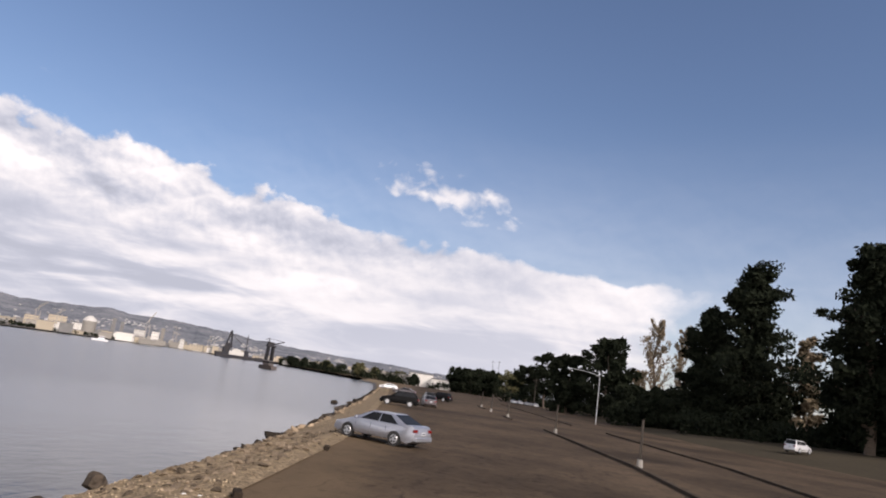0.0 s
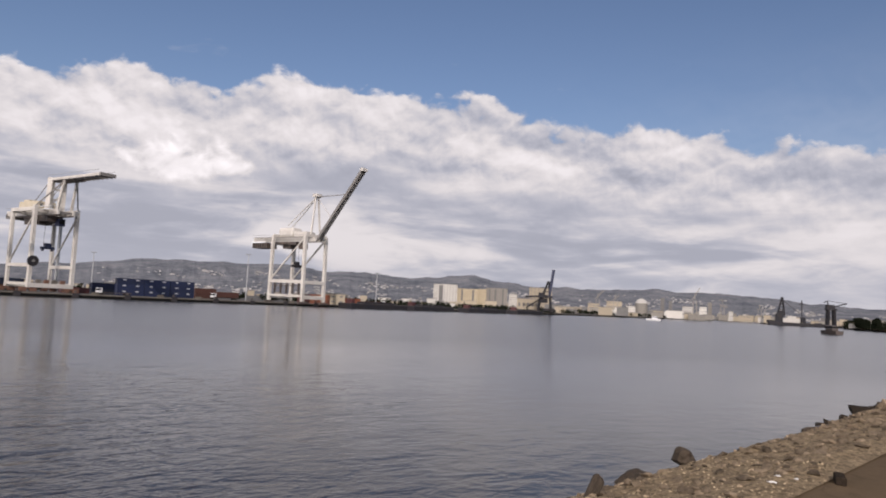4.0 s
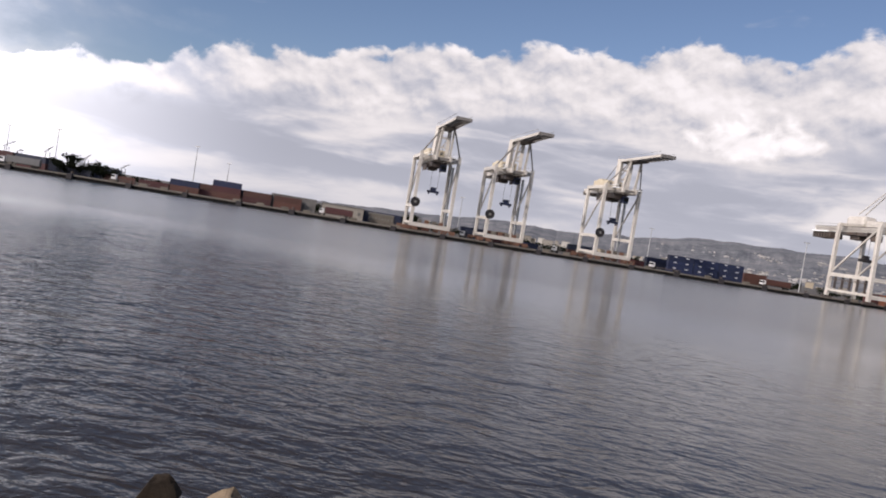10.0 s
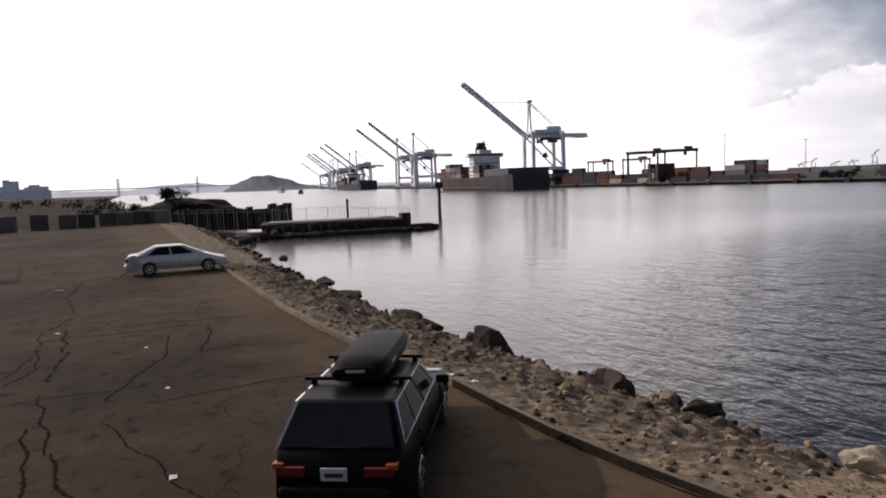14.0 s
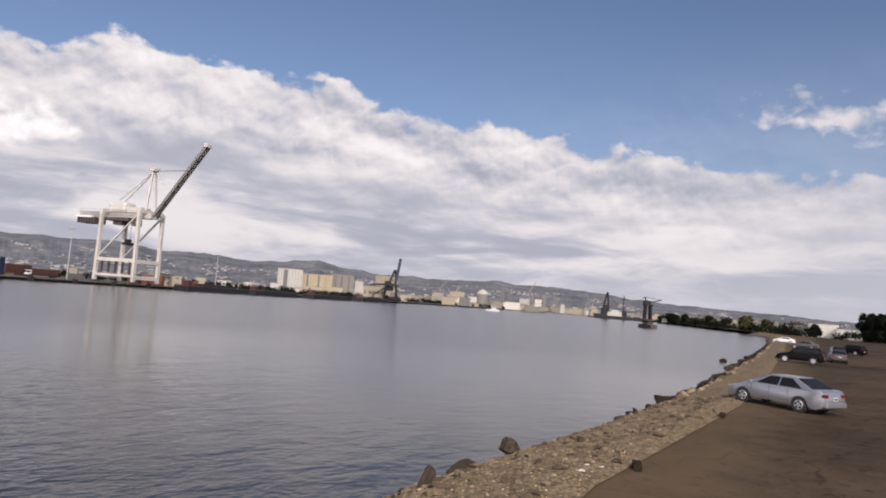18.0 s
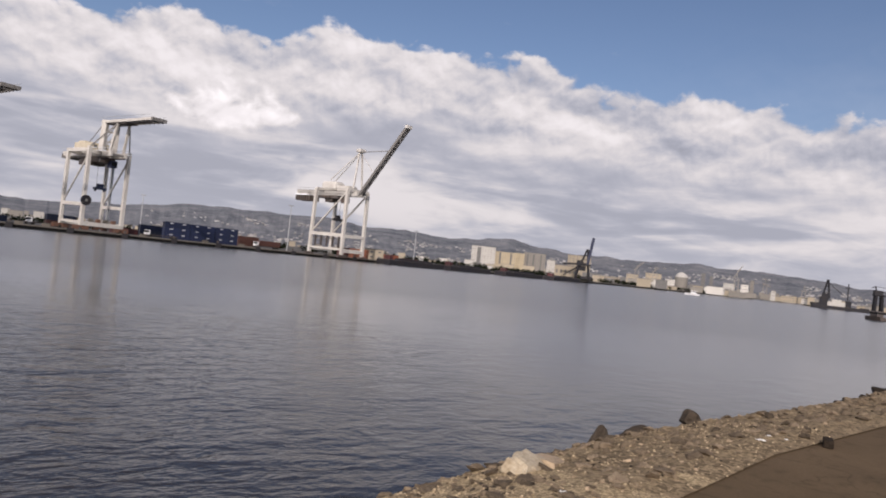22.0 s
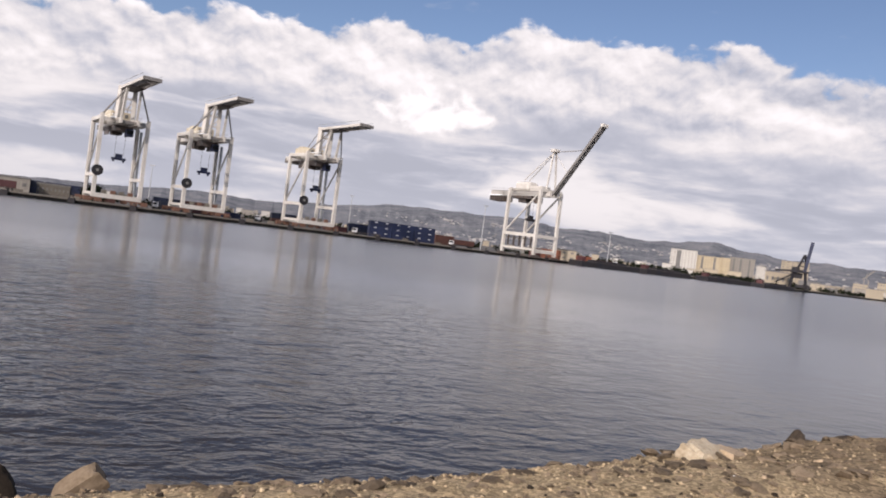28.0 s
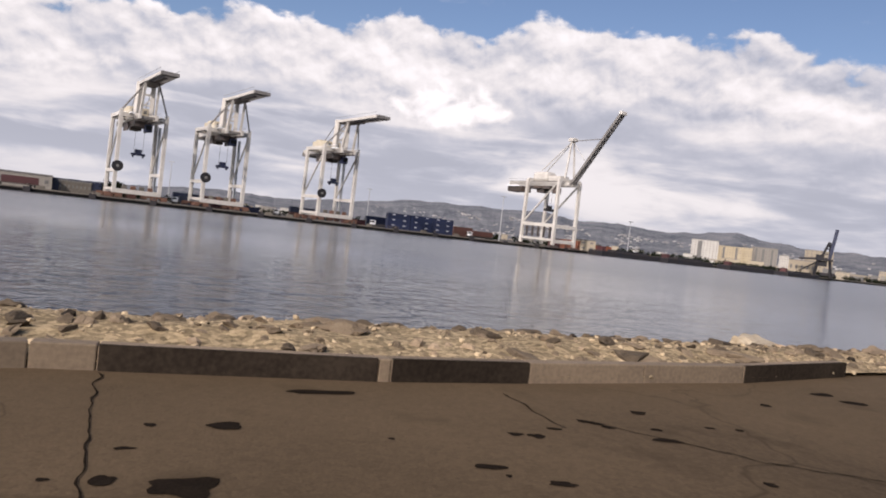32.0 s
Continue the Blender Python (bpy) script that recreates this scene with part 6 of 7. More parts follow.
    part("plank", boxes(((x, y, -1.0 + (hgt + 1.0) / 2 - 0.2), (0.30 + 0.12 * (i % 3), 0.60 + 0.10 * (i % 4), hgt + 1.4), 30 + 14 * noise.noise(Vector((i * 2.1, 1, 0))), 3.5 * noise.noise(Vector((i * 1.3, 5, 0))))), "post", bulk)
part("waler", beams(((-107.8, -16.2, 1.0), (-93.8, 1.0, 1.0), 0.2)), "timber", bulk)

pier = thing("old_pier", pose(0, -4.2, 0), "old concrete pier with a dark timber front in the water", "pier")
part("deck", boxes(((-88.2, 10.5, -0.42), (9.0, 17.5, 0.35), -3), bevel=0.04), "post", pier)
part("apron", boxes(((-85.5, 8.5, -1.65), (7.0, 20, 0.7), -3), bevel=0.1), "rock_dark", pier)
part("front_wall", boxes(((-83.9, 10.6, -1.45), (0.8, 17.6, 1.9), -1), ((-88.0, 2.0, -1.45), (8.4, 0.6, 1.9))), "post", pier)
for i in range(16):
    yy = 2.2 + i * 1.08 + 0.25 * noise.noise(Vector((i * 1.7, 2, 0)))
    part("fender_post", rods(((-83.3, yy, -3.2), (-83.35 + 0.15 * noise.noise(Vector((i * 2.3, 0, 0))), yy, -0.55 + 0.45 * noise.noise(Vector((i * 1.1, 4, 0)))), 0.20 + 0.10 * (i % 3))), "post", pier)
for i in range(44):
    size_ = 0.9 + 1.1 * abs(noise.noise(Vector((i * 1.3, 7, 0))))
    ob = new("pier_stone", rock_mesh(150 + i % 5, 2, 0.6, mat="rock_dark"))
    ob.parent = pier
    ob.matrix_basis = pose(-82.6 + 1.3 * noise.noise(Vector((i * 3.1, 0, 1))), -1.0 + i * 0.5, -1.55, 0, 0, i * 47) @ Matrix.Diagonal((size_ * 1.5, size_ * 1.2, size_, 1))
part("deck_slab", boxes(((-86.6, 9.6, -0.16), (4.6, 14.0, 0.22), -4), bevel=0.03), "concrete", pier, "pale cracked concrete top of the pier")
part("end_block", boxes(((-84.2, 19.3, -0.55), (1.4, 1.2, 2.0), 6), ((-84.2, 19.3, 0.25), (1.1, 0.9, 0.4)), bevel=0.05), "timber", pier)
for c_, s_, r_ in (((-84.6, 21.6, -1.5), (1.6, 2.8, 0.9), 12), ((-85.2, 23.4, -1.6), (1.0, 1.0, 0.7), 40)):
    part("head_stone", boxes((c_, s_, r_), bevel=0.15), "rock_dark", pier)
fence = thing("chain_link_fence", pose(0, -5.6, 0), "sagging chain-link fence along the old pier", "fence")
posts_at = [(-92.5, 4.6), (-92.2, 6.6), (-91.8, 9.0), (-91.4, 11.8), (-91.0, 14.4), (-90.6, 17.2), (-88.0, 19.0), (-86.2, 21.8)]
for i, (x, y) in enumerate(posts_at):
    part("post", rods(((x, y, -0.3), (x, y, 1.45 + (0.9 if i == 4 else 0.0) - (0.5 if i > 5 else 0)), 0.045 if i != 4 else 0.16)), "galv" if i != 4 else "timber", fence)
for (xa, ya), (xb, yb) in zip(posts_at, posts_at[1:]):
    part("top_rail", rods(((xa, ya, 1.35 - (0.3 if ya > 17 else 0)), (xb, yb, 1.35 - (0.4 if ya > 14 else 0)), 0.022)), "galv", fence)
    bm = bmesh.new()
    for k in range(1, 5):
        t = k / 5
        rod(bm, (xa + (xb - xa) * t, ya + (yb - ya) * t, -0.2), (xa + (xb - xa) * t, ya + (yb - ya) * t, 1.25), 0.012, n=4)
    for z in (0.2, 0.6, 1.0):
        rod(bm, (xa, ya, z), (xb, yb, z), 0.01, n=4)
    part("mesh_panel", bm, "galv", fence)

beacon = thing("channel_pile", pose(-105.0, 25.4, WATER), "dark timber channel pile standing in the water", "pile")
part("pile", rods(((0, 0, -1.5), (0, 0, 5.2), 0.28, 0.24, 12)), "timber", beacon)
part("collar", rods(((0, 0, 4.6), (0, 0, 5.0), 0.34, 0.34, 12)), "crane_dark", beacon)
part("marker_board", boxes(((0, 0.0, 5.5), (0.12, 1.3, 0.9)), bevel=0.02), "timber", beacon)

# a grassy mound behind the bulkhead
bm = bmesh.new()
bmesh.ops.create_icosphere(bm, subdivisions=4, radius=1.0)
for v in bm.verts:
    k = 1 + 0.25 * noise.noise(v.co * 2.5) + 0.1 * noise.noise(v.co * 7)
    v.co = Vector((v.co.x * 7 * k, v.co.y * 9 * k, v.co.z * 3.4 * k))
mound = tagged(part("earth_mound", bm, "grass", None, "", True), "brown grassy earth mound behind the bulkhead", "mound")
mound.location = (-122, -13.8, -0.6)

# rough ground beyond the blocks
def rough_rows(x):
    k = curve_at(KERB, x) - 1.0
    return [(k - d, (0.03 + (0.40 + 0.35 * hash_noise(x, d, 0.05) + 0.2 * hash_noise(x, d, 0.2)) * min(1, max(0, (-101 - x) / 10))) * min(1, d / 3)) for d in (0, 2, 5, 9, 14, 20, 30, 45, 70, 110, 180, 300)]
tagged(strip_mesh("rough_ground", [-900 + 100 * i for i in range(6)] + [-390 + 7 * i for i in range(42)], rough_rows, "grass"), "dry grassy waste ground beyond the lot", "ground", kind="structure")


# ---- trees ----
def leaf_cloud(centres, per, radius, size, seed, flat=0.7):
    """Leaf quads in clumps round the given centres."""
    g = np.random.RandomState(seed)
    c = np.repeat(np.array(centres, float), per, axis=0)
    n = len(c)
    d = g.normal(size=(n, 3))
    d /= np.linalg.norm(d, axis=1)[:, None]
    rad = np.repeat(np.atleast_1d(radius) if np.ndim(radius) else np.full(len(centres), radius), per)
    p = c + d * 1.2 * (g.rand(n, 1) ** 0.62) * rad[:, None] * np.array([1, 1, flat])
    a = g.normal(size=(n, 3))
    a /= np.linalg.norm(a, axis=1)[:, None]
    b = np.cross(a, g.normal(size=(n, 3)))
    b /= np.linalg.norm(b, axis=1)[:, None]
    s = size * (0.6 + 0.8 * g.rand(n, 1))
    quad = np.stack([p - a * s, p + b * s * 0.5, p + a * s, p - b * s * 0.5], 1)
    me = bpy.data.meshes.new("crown")
    me.from_pydata(quad.reshape(-1, 3).tolist(), [], np.arange(4 * n).reshape(-1, 4).tolist())
    return me


def tree(x, y, h, spread, style, label, seed, lean=0.0, leaf="leaf_dark", per=150, leaf_size=0.42):
    r = random.Random(seed)
    t = thing("tree", pose(x, y, 0, 0, 0, r.uniform(0, 360)), label, "tree", "trees along the road")
    bm = bmesh.new()
    pts = [Vector((lean * h * (i / 6) ** 2 + 0.02 * h * r.uniform(-1, 1) * (i > 0), 0.02 * h * r.uniform(-1, 1) * (i > 0), h * 0.92 * i / 6)) for i in range(7)]
    r0 = h * 0.022
    for i in range(6):
        rod(bm, pts[i], pts[i + 1], r0 * (1 - i / 7), r0 * (1 - (i + 1) / 7), 9)
    part("trunk", bm, "bark", t)
    centres, radii = [], []
    n = {"pine": 66, "cypress": 36, "poplar": 30, "broad": 18}[style]
    low = {"pine": 0.16, "cypress": 0.05, "poplar": 0.12, "broad": 0.22}[style]
    for i in range(n):
        f = low + (0.97 - low) * (i / (n - 1)) ** 0.9
        base = pts[min(5, int(f * 6))].lerp(pts[min(6, int(f * 6) + 1)], f * 6 % 1)
        a = i * 2.4 + r.uniform(-0.5, 0.5)
        if style == "pine":
            lobe = 0.80 + 1.15 * noise.noise(Vector((f * 4.5, seed * 3.7, a % 6.28 * 0.35)))
            reach = spread * 1.22 * lobe * min(1.0, 0.55 + 1.6 * (f - low)) * (1.08 - 0.92 * f ** 1.5) * r.uniform(0.6, 1.15)
            up = reach * r.uniform(-0.05, 0.5)
        elif style == "cypress":
            reach = spread * 1.12 * r.uniform(0.65, 1.1) * math.sqrt(max(0.06, 1 - (max(0.0, f - 0.45) / 0.56) ** 2))
            up = reach * r.uniform(0.2, 0.6)
        elif style == "poplar":
            reach = spread * (0.5 + 0.7 * math.sin(math.pi * f)) * r.uniform(0.5, 1.0)
            up = reach * r.uniform(1.2, 2.4)
        else:
            reach = spread * math.sqrt(max(0.1, 1 - (2 * (f - 0.58)) ** 2)) * r.uniform(0.6, 1.1)
            up = reach * r.uniform(0.1, 0.5)
        tip = base + Vector((math.cos(a) * reach, math.sin(a) * reach, up))
        tip.z = min(tip.z, h * 0.98)
        if i % 2 == 0:
            part("limb", rods((base, tip, r0 * 0.45 * (1.1 - f), r0 * 0.12, 6)), "bark", t)
        for k in (0.3, 0.55, 0.8, 1.0) if style == "pine" else (0.45, 0.75, 1.0):
            q = base.lerp(tip, k) + Vector((r.uniform(-1, 1), r.uniform(-1, 1), r.uniform(-0.6, 0.8))) * spread * 0.10
            centres.append(tuple(q))
            radii.append(spread * {"pine": 0.19, "cypress": 0.27, "poplar": 0.24, "broad": 0.34}[style] * r.uniform(0.6, 1.25) * (1.15 - 0.45 * f))
    me = leaf_cloud(centres, per, np.array(radii), leaf_size, seed, {"pine": 0.7, "poplar": 1.6}.get(style, 0.75))
    me.materials.append(M[leaf])
    crown = new("crown", me)
    crown.parent = t
    return t


def bearing_at(b, d, eye=(0.5, 0.0)):
    return eye[0] + d * math.sin(radians(b)), eye[1] + d * math.cos(radians(b))


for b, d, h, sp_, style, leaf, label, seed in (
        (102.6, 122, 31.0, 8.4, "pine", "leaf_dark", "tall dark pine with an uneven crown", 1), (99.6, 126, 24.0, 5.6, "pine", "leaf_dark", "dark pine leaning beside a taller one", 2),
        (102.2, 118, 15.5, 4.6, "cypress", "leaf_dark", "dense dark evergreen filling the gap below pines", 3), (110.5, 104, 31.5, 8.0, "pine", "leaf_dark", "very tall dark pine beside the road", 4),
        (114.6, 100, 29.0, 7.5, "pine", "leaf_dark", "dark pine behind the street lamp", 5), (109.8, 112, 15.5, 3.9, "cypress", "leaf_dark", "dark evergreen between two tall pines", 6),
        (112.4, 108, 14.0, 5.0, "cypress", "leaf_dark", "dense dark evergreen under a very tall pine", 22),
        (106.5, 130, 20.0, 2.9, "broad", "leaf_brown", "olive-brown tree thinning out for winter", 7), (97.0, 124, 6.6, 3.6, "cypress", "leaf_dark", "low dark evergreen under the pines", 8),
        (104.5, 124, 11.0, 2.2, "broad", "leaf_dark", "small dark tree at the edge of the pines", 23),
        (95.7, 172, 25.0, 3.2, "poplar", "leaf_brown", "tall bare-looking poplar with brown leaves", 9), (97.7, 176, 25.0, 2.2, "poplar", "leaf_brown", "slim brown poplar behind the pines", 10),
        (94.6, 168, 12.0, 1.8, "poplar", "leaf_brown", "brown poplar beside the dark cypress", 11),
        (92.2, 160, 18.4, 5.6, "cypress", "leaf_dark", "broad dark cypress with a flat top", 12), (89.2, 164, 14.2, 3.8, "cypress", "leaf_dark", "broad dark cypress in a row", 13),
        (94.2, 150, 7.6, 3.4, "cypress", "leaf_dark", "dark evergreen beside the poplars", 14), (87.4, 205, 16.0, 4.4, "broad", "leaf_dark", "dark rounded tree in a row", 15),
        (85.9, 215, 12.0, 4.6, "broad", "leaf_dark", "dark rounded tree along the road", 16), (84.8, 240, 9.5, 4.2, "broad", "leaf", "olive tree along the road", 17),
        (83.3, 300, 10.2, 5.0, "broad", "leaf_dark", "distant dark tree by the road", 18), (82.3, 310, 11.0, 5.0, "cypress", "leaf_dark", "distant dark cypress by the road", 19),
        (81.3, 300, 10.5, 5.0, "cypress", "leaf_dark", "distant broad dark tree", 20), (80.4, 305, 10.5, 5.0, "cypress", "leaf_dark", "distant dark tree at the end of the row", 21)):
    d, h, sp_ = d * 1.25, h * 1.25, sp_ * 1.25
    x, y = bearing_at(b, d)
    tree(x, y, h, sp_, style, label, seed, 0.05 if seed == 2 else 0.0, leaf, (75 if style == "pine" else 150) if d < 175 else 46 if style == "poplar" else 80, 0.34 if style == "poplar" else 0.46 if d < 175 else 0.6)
rt = random.Random(5)
for i in range(15):
    x = rt.uniform(470, 700) if i < 11 else rt.uniform(395, 470)
    y = curve_at(KERB, x) - rt.uniform(6, 26)
    tree(x, y, rt.uniform(5.5, 10.5), rt.uniform(2.4, 4.2), rt.choice(("broad", "pine", "cypress")), "distant dark tree on the far shore", 40 + i, 0, rt.choice(("leaf_dark", "leaf_dark", "leaf")), 34, 0.8)


def thicket(name, spots, radius, size, per, mat, label, seed):
    me = leaf_cloud(spots, per, radius, size, seed, 0.8)
    me.name = name
    me.materials.append(M[mat])
    return tagged(new(name, me), label, "bushes", kind="stuff")


rb = random.Random(12)
spots = []
for _ in range(240):
    x = rb.uniform(400, 790)
    spots.append((x, curve_at(KERB, x) - rb.uniform(3, 30), rb.choice((rb.uniform(0.3, 2.6), rb.uniform(0.5, 6.0)))))
thicket("scrub", spots, 2.9, 0.7, 60, "leaf_dark", "dark scrub along the far end of the shore", 18)
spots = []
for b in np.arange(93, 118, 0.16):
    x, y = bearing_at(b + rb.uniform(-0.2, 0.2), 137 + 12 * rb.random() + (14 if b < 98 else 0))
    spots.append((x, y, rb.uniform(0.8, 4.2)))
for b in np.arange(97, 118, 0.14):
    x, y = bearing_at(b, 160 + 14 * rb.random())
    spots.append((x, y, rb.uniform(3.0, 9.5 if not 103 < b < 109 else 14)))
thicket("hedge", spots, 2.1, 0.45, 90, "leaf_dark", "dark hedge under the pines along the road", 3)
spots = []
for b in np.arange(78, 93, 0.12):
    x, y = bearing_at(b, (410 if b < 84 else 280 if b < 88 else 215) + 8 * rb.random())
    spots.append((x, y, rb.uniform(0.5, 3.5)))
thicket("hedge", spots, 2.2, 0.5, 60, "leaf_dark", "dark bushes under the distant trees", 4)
spots = []
for x in range(-150, 760, 4):
    p = along_quay(x, 70 + rb.random() * 60)
    spots.append((p.x, p.y, rb.uniform(0.2, 2.0 if x < 200 else 3.4)))
thicket("tree_belt", spots, 2.8, 0.8, 60, "leaf_dark", "belt of trees and scrub behind the quay", 5)
spots = []
for x in range(240, 900, 4):
    p = along_quay(x, 12 + rb.random() * 60)
    spots.append((p.x, p.y, rb.uniform(0.1, 1.8)))
thicket("tree_belt", spots, 2.6, 0.75, 60, "leaf_dark", "scrub and trees along the far bank", 6)
spots = [(-125 - rb.random() * 26, -19 - rb.random() * 14, 0.6 + rb.random() * 1.4) for _ in range(26)] + [(-112 - rb.random() * 5, -16 + rb.random() * 4, 0.8 + 1.4 * rb.random()) for _ in range(10)]
spots += [(-118 + rb.gauss(0, 1.2), -15.5 + rb.gauss(0, 1.0), 3.0 + rb.random() * 1.6) for _ in range(14)]
thicket("scrub", spots, 0.9, 0.22, 60, "leaf_dark", "dark scrub on the waste ground", 7)
spots = [(-160 - rb.random() * 200, -40 - rb.random() * 60, 0.8 + rb.random() * 2) for _ in range(30)]
thicket("scrub", spots, 1.6, 0.4, 40, "leaf_dark", "distant dark bushes on the waste ground", 8)
VERGE = [(60, -42), (70, -36), (91, -27), (104, -19), (150, -9), (260, 2), (420, 14), (620, 40)]
verge = tagged(strip_mesh("verge", [60 + 7 * i for i in range(80)], lambda x: [(curve_at(VERGE, x) - d, 0.01 + z + 0.05 * hash_noise(x, d, 0.2)) for d, z in ((-1, -0.06), (0, 0.0), (5, 0.45), (12, 0.9), (30, 1.9), (60, 2.4), (220, 3.0))], "grass"),
               "dull grass verge rising under the trees", "grass", kind="structure")
spots = [(*bearing_at(rb.uniform(-20, -10.8), rb.uniform(326, 350), (0, 0)), rb.uniform(0.3, 3.0)) for _ in range(60)] + [(*bearing_at(-10.6 + 0.5 * rb.gauss(0, 0.8), 316, (0, 0)), rb.uniform(0.5, 5.0)) for _ in range(22)]
thicket("tree_clump", spots, 1.9, 0.5, 60, "leaf_dark", "dark bushes and small trees beside the crane", 16)
# a clump of dark trees and mast-like cranes behind the western quay
spots = [(*bearing_at(-36.2 + 1.6 * rb.gauss(0, 0.8), 330 + 10 * rb.random(), (0, 0)), rb.uniform(1.0, 4.5)) for _ in range(46)]
spots += [(*bearing_at(-36.9 + 0.5 * rb.gauss(0, 0.8), 330, (0, 0)), rb.uniform(3.0, 7.0)) for _ in range(16)] + [(*bearing_at(-34.8 + 0.5 * rb.gauss(0, 0.8), 330, (0, 0)), rb.uniform(2.0, 6.0)) for _ in range(16)]
spots += [(*bearing_at(rb.uniform(-46, -20), 345, (0, 0)), rb.uniform(0.5, 2.2)) for _ in range(80)]
thicket("tree_clump", spots, 1.7, 0.5, 50, "leaf_dark", "dark trees standing behind the western quay", 15)

# ---- posts, strips and lamps in the lot ----
post_base = thing("lot_post", pose(43, -4.4, 0), "dark slim wooden post with a pale concrete foot", "post", "posts along the parking strips")
part("shaft", boxes(((0, 0, 1.5), (0.14, 0.14, 2.6)), bevel=0.015), "post", post_base)
part("foot", rods(((0, 0, 0), (0, 0, 0.5), 0.2, 0.16, 12)), "concrete", post_base)
for x, y in ((70, 1.4), (95, 8.6), (130, 17.0), (112, 13.0)):
    copy_thing(post_base, pose(x, y, 0))


def strip(points, label):
    s = thing("parking_strip", pose(0, 0, 0), label, "kerb strip", "dark strips across the lot", "structure")
    for (xa, ya), (xb, yb) in zip(points, points[1:]):
        a, b = Vector((xa, ya, 0.06)), Vector((xb, yb, 0.06))
        n = max(1, int((b - a).length / 3.2))
        for i in range(n):
            p, q = a.lerp(b, i / n), a.lerp(b, (i + 0.985) / n)
            d = q - p
            bm = boxes(((0, 0, 0), (d.length, 0.26, 0.20)), bevel=0.03)
            o = part("kerb_stone", bm, "strip_kerb", s)
            o.matrix_basis = pose(*((p + q) / 2), 0, 0, math.degrees(math.atan2(d.y, d.x)))


strip([(14, -8.0), (26.3, -6.3), (42.5, -4.1), (74, 2.6)], "dark low kerb strip dividing the lot")
strip([(90, 7.6), (99, 9.6)], "short dark kerb strip at a post")
strip([(122, 15.3), (138, 18.8)], "short dark kerb strip further off")
strip([(14, -15.4), (30, -14.6), (56, -12.0), (92, -4.4)], "dark low kerb strip beside the road")
strip([(104, 0.2), (150, 10.0), (200, 21.0)], "dark low kerb strip far along the road")


def street_lamp(x, y, h, arm, rz, label):
    s = thing("street_lamp", pose(x, y, 0, 0, 0, rz), label, "street lamp", "street lamps")
    part("pole", rods(((0, 0, 0), (0, 0, h - 0.8), 0.09, 0.06, 10)), "galv", s)
    part("base", rods(((0, 0, 0), (0, 0, 0.35), 0.2, 0.16, 10)), "concrete", s)
    pts = [Vector((0, 0, h - 0.8)), Vector((-0.25 * arm, 0, h - 0.35)), Vector((-0.6 * arm, 0, h - 0.08)), Vector((-arm, 0, h))]
    bm = bmesh.new()
    for p, q in zip(pts, pts[1:]):
        rod(bm, p, q, 0.05, 0.045, 8)
    part("arm", bm, "galv", s)
    part("lamp_head", boxes(((-arm - 0.25, 0, h), (0.75, 0.26, 0.14)), bevel=0.05), "galv", s)


street_lamp(*bearing_at(91.7, 130), 9.4, 5.4, -82, "grey street lamp with a long curved arm")
street_lamp(*bearing_at(112.6, 115), 11.2, 0.6, 80, "pale street lamp pole in front of dark trees")
for b, d, h in ((82.9, 410, 21), (83.4, 425, 22), (84.9, 375, 12.5), (86.6, 250, 10)):
    x, y = bearing_at(b, d)
    u = thing("utility_pole", pose(x, y, 0), "thin dark utility pole among distant trees", "utility pole", "utility poles")
    part("pole", rods(((0, 0, 0), (0, 0, h), 0.16, 0.1, 8)), "post", u)
    part("crossarm", boxes(((0, 0, h - 0.8), (0.12, 2.2, 0.14))), "post", u)
for b, d in ((85.0, 268), (85.5, 266), (86.1, 264), (86.7, 260)):
    x, y = bearing_at(b, d)
    car(pose(x, y, 0, 0, 0, heading(1, 0.3)), "pale car parked under distant trees", "white_car", "sedan", "cars parked under the trees")


# ---- buildings ----
def building(b, d, w, depth, h, wall, label, floors=0, cols=0, eye=(0.0, 0.0), z=-0.4, name="building", group="", strips=(), base_h=None):
    """A block seen from the lot: b bearing of its middle, d distance; its front faces the viewer."""
    x, y = bearing_at(b, d, eye)
    o = thing(name, pose(x, y, z, 0, 0, -b), label, "building", group)
    part("wall", boxes(((0, depth / 2, h / 2), (w, depth, h))), wall, o)
    part("roof", boxes(((0, depth / 2, h + 0.3), (w + 0.4, depth + 0.4, 0.6))), "roof", o)
    for i in range(floors):
        for j in range(cols):
            part("window", boxes(((-w / 2 + (j + 0.5) * w / cols, -0.06, (i + 0.55) * h / floors), (w / cols * 0.38, 0.16, h / floors * 0.28))), "roof", o)
    for s0, s1 in strips:
        part("dark_bay", boxes((((s0 + s1) / 2 * w, -0.2, h * 0.48), ((s1 - s0) * w, 0.5, h * 0.94))), "roof", o)
    return o


T = "apartment towers behind the port"
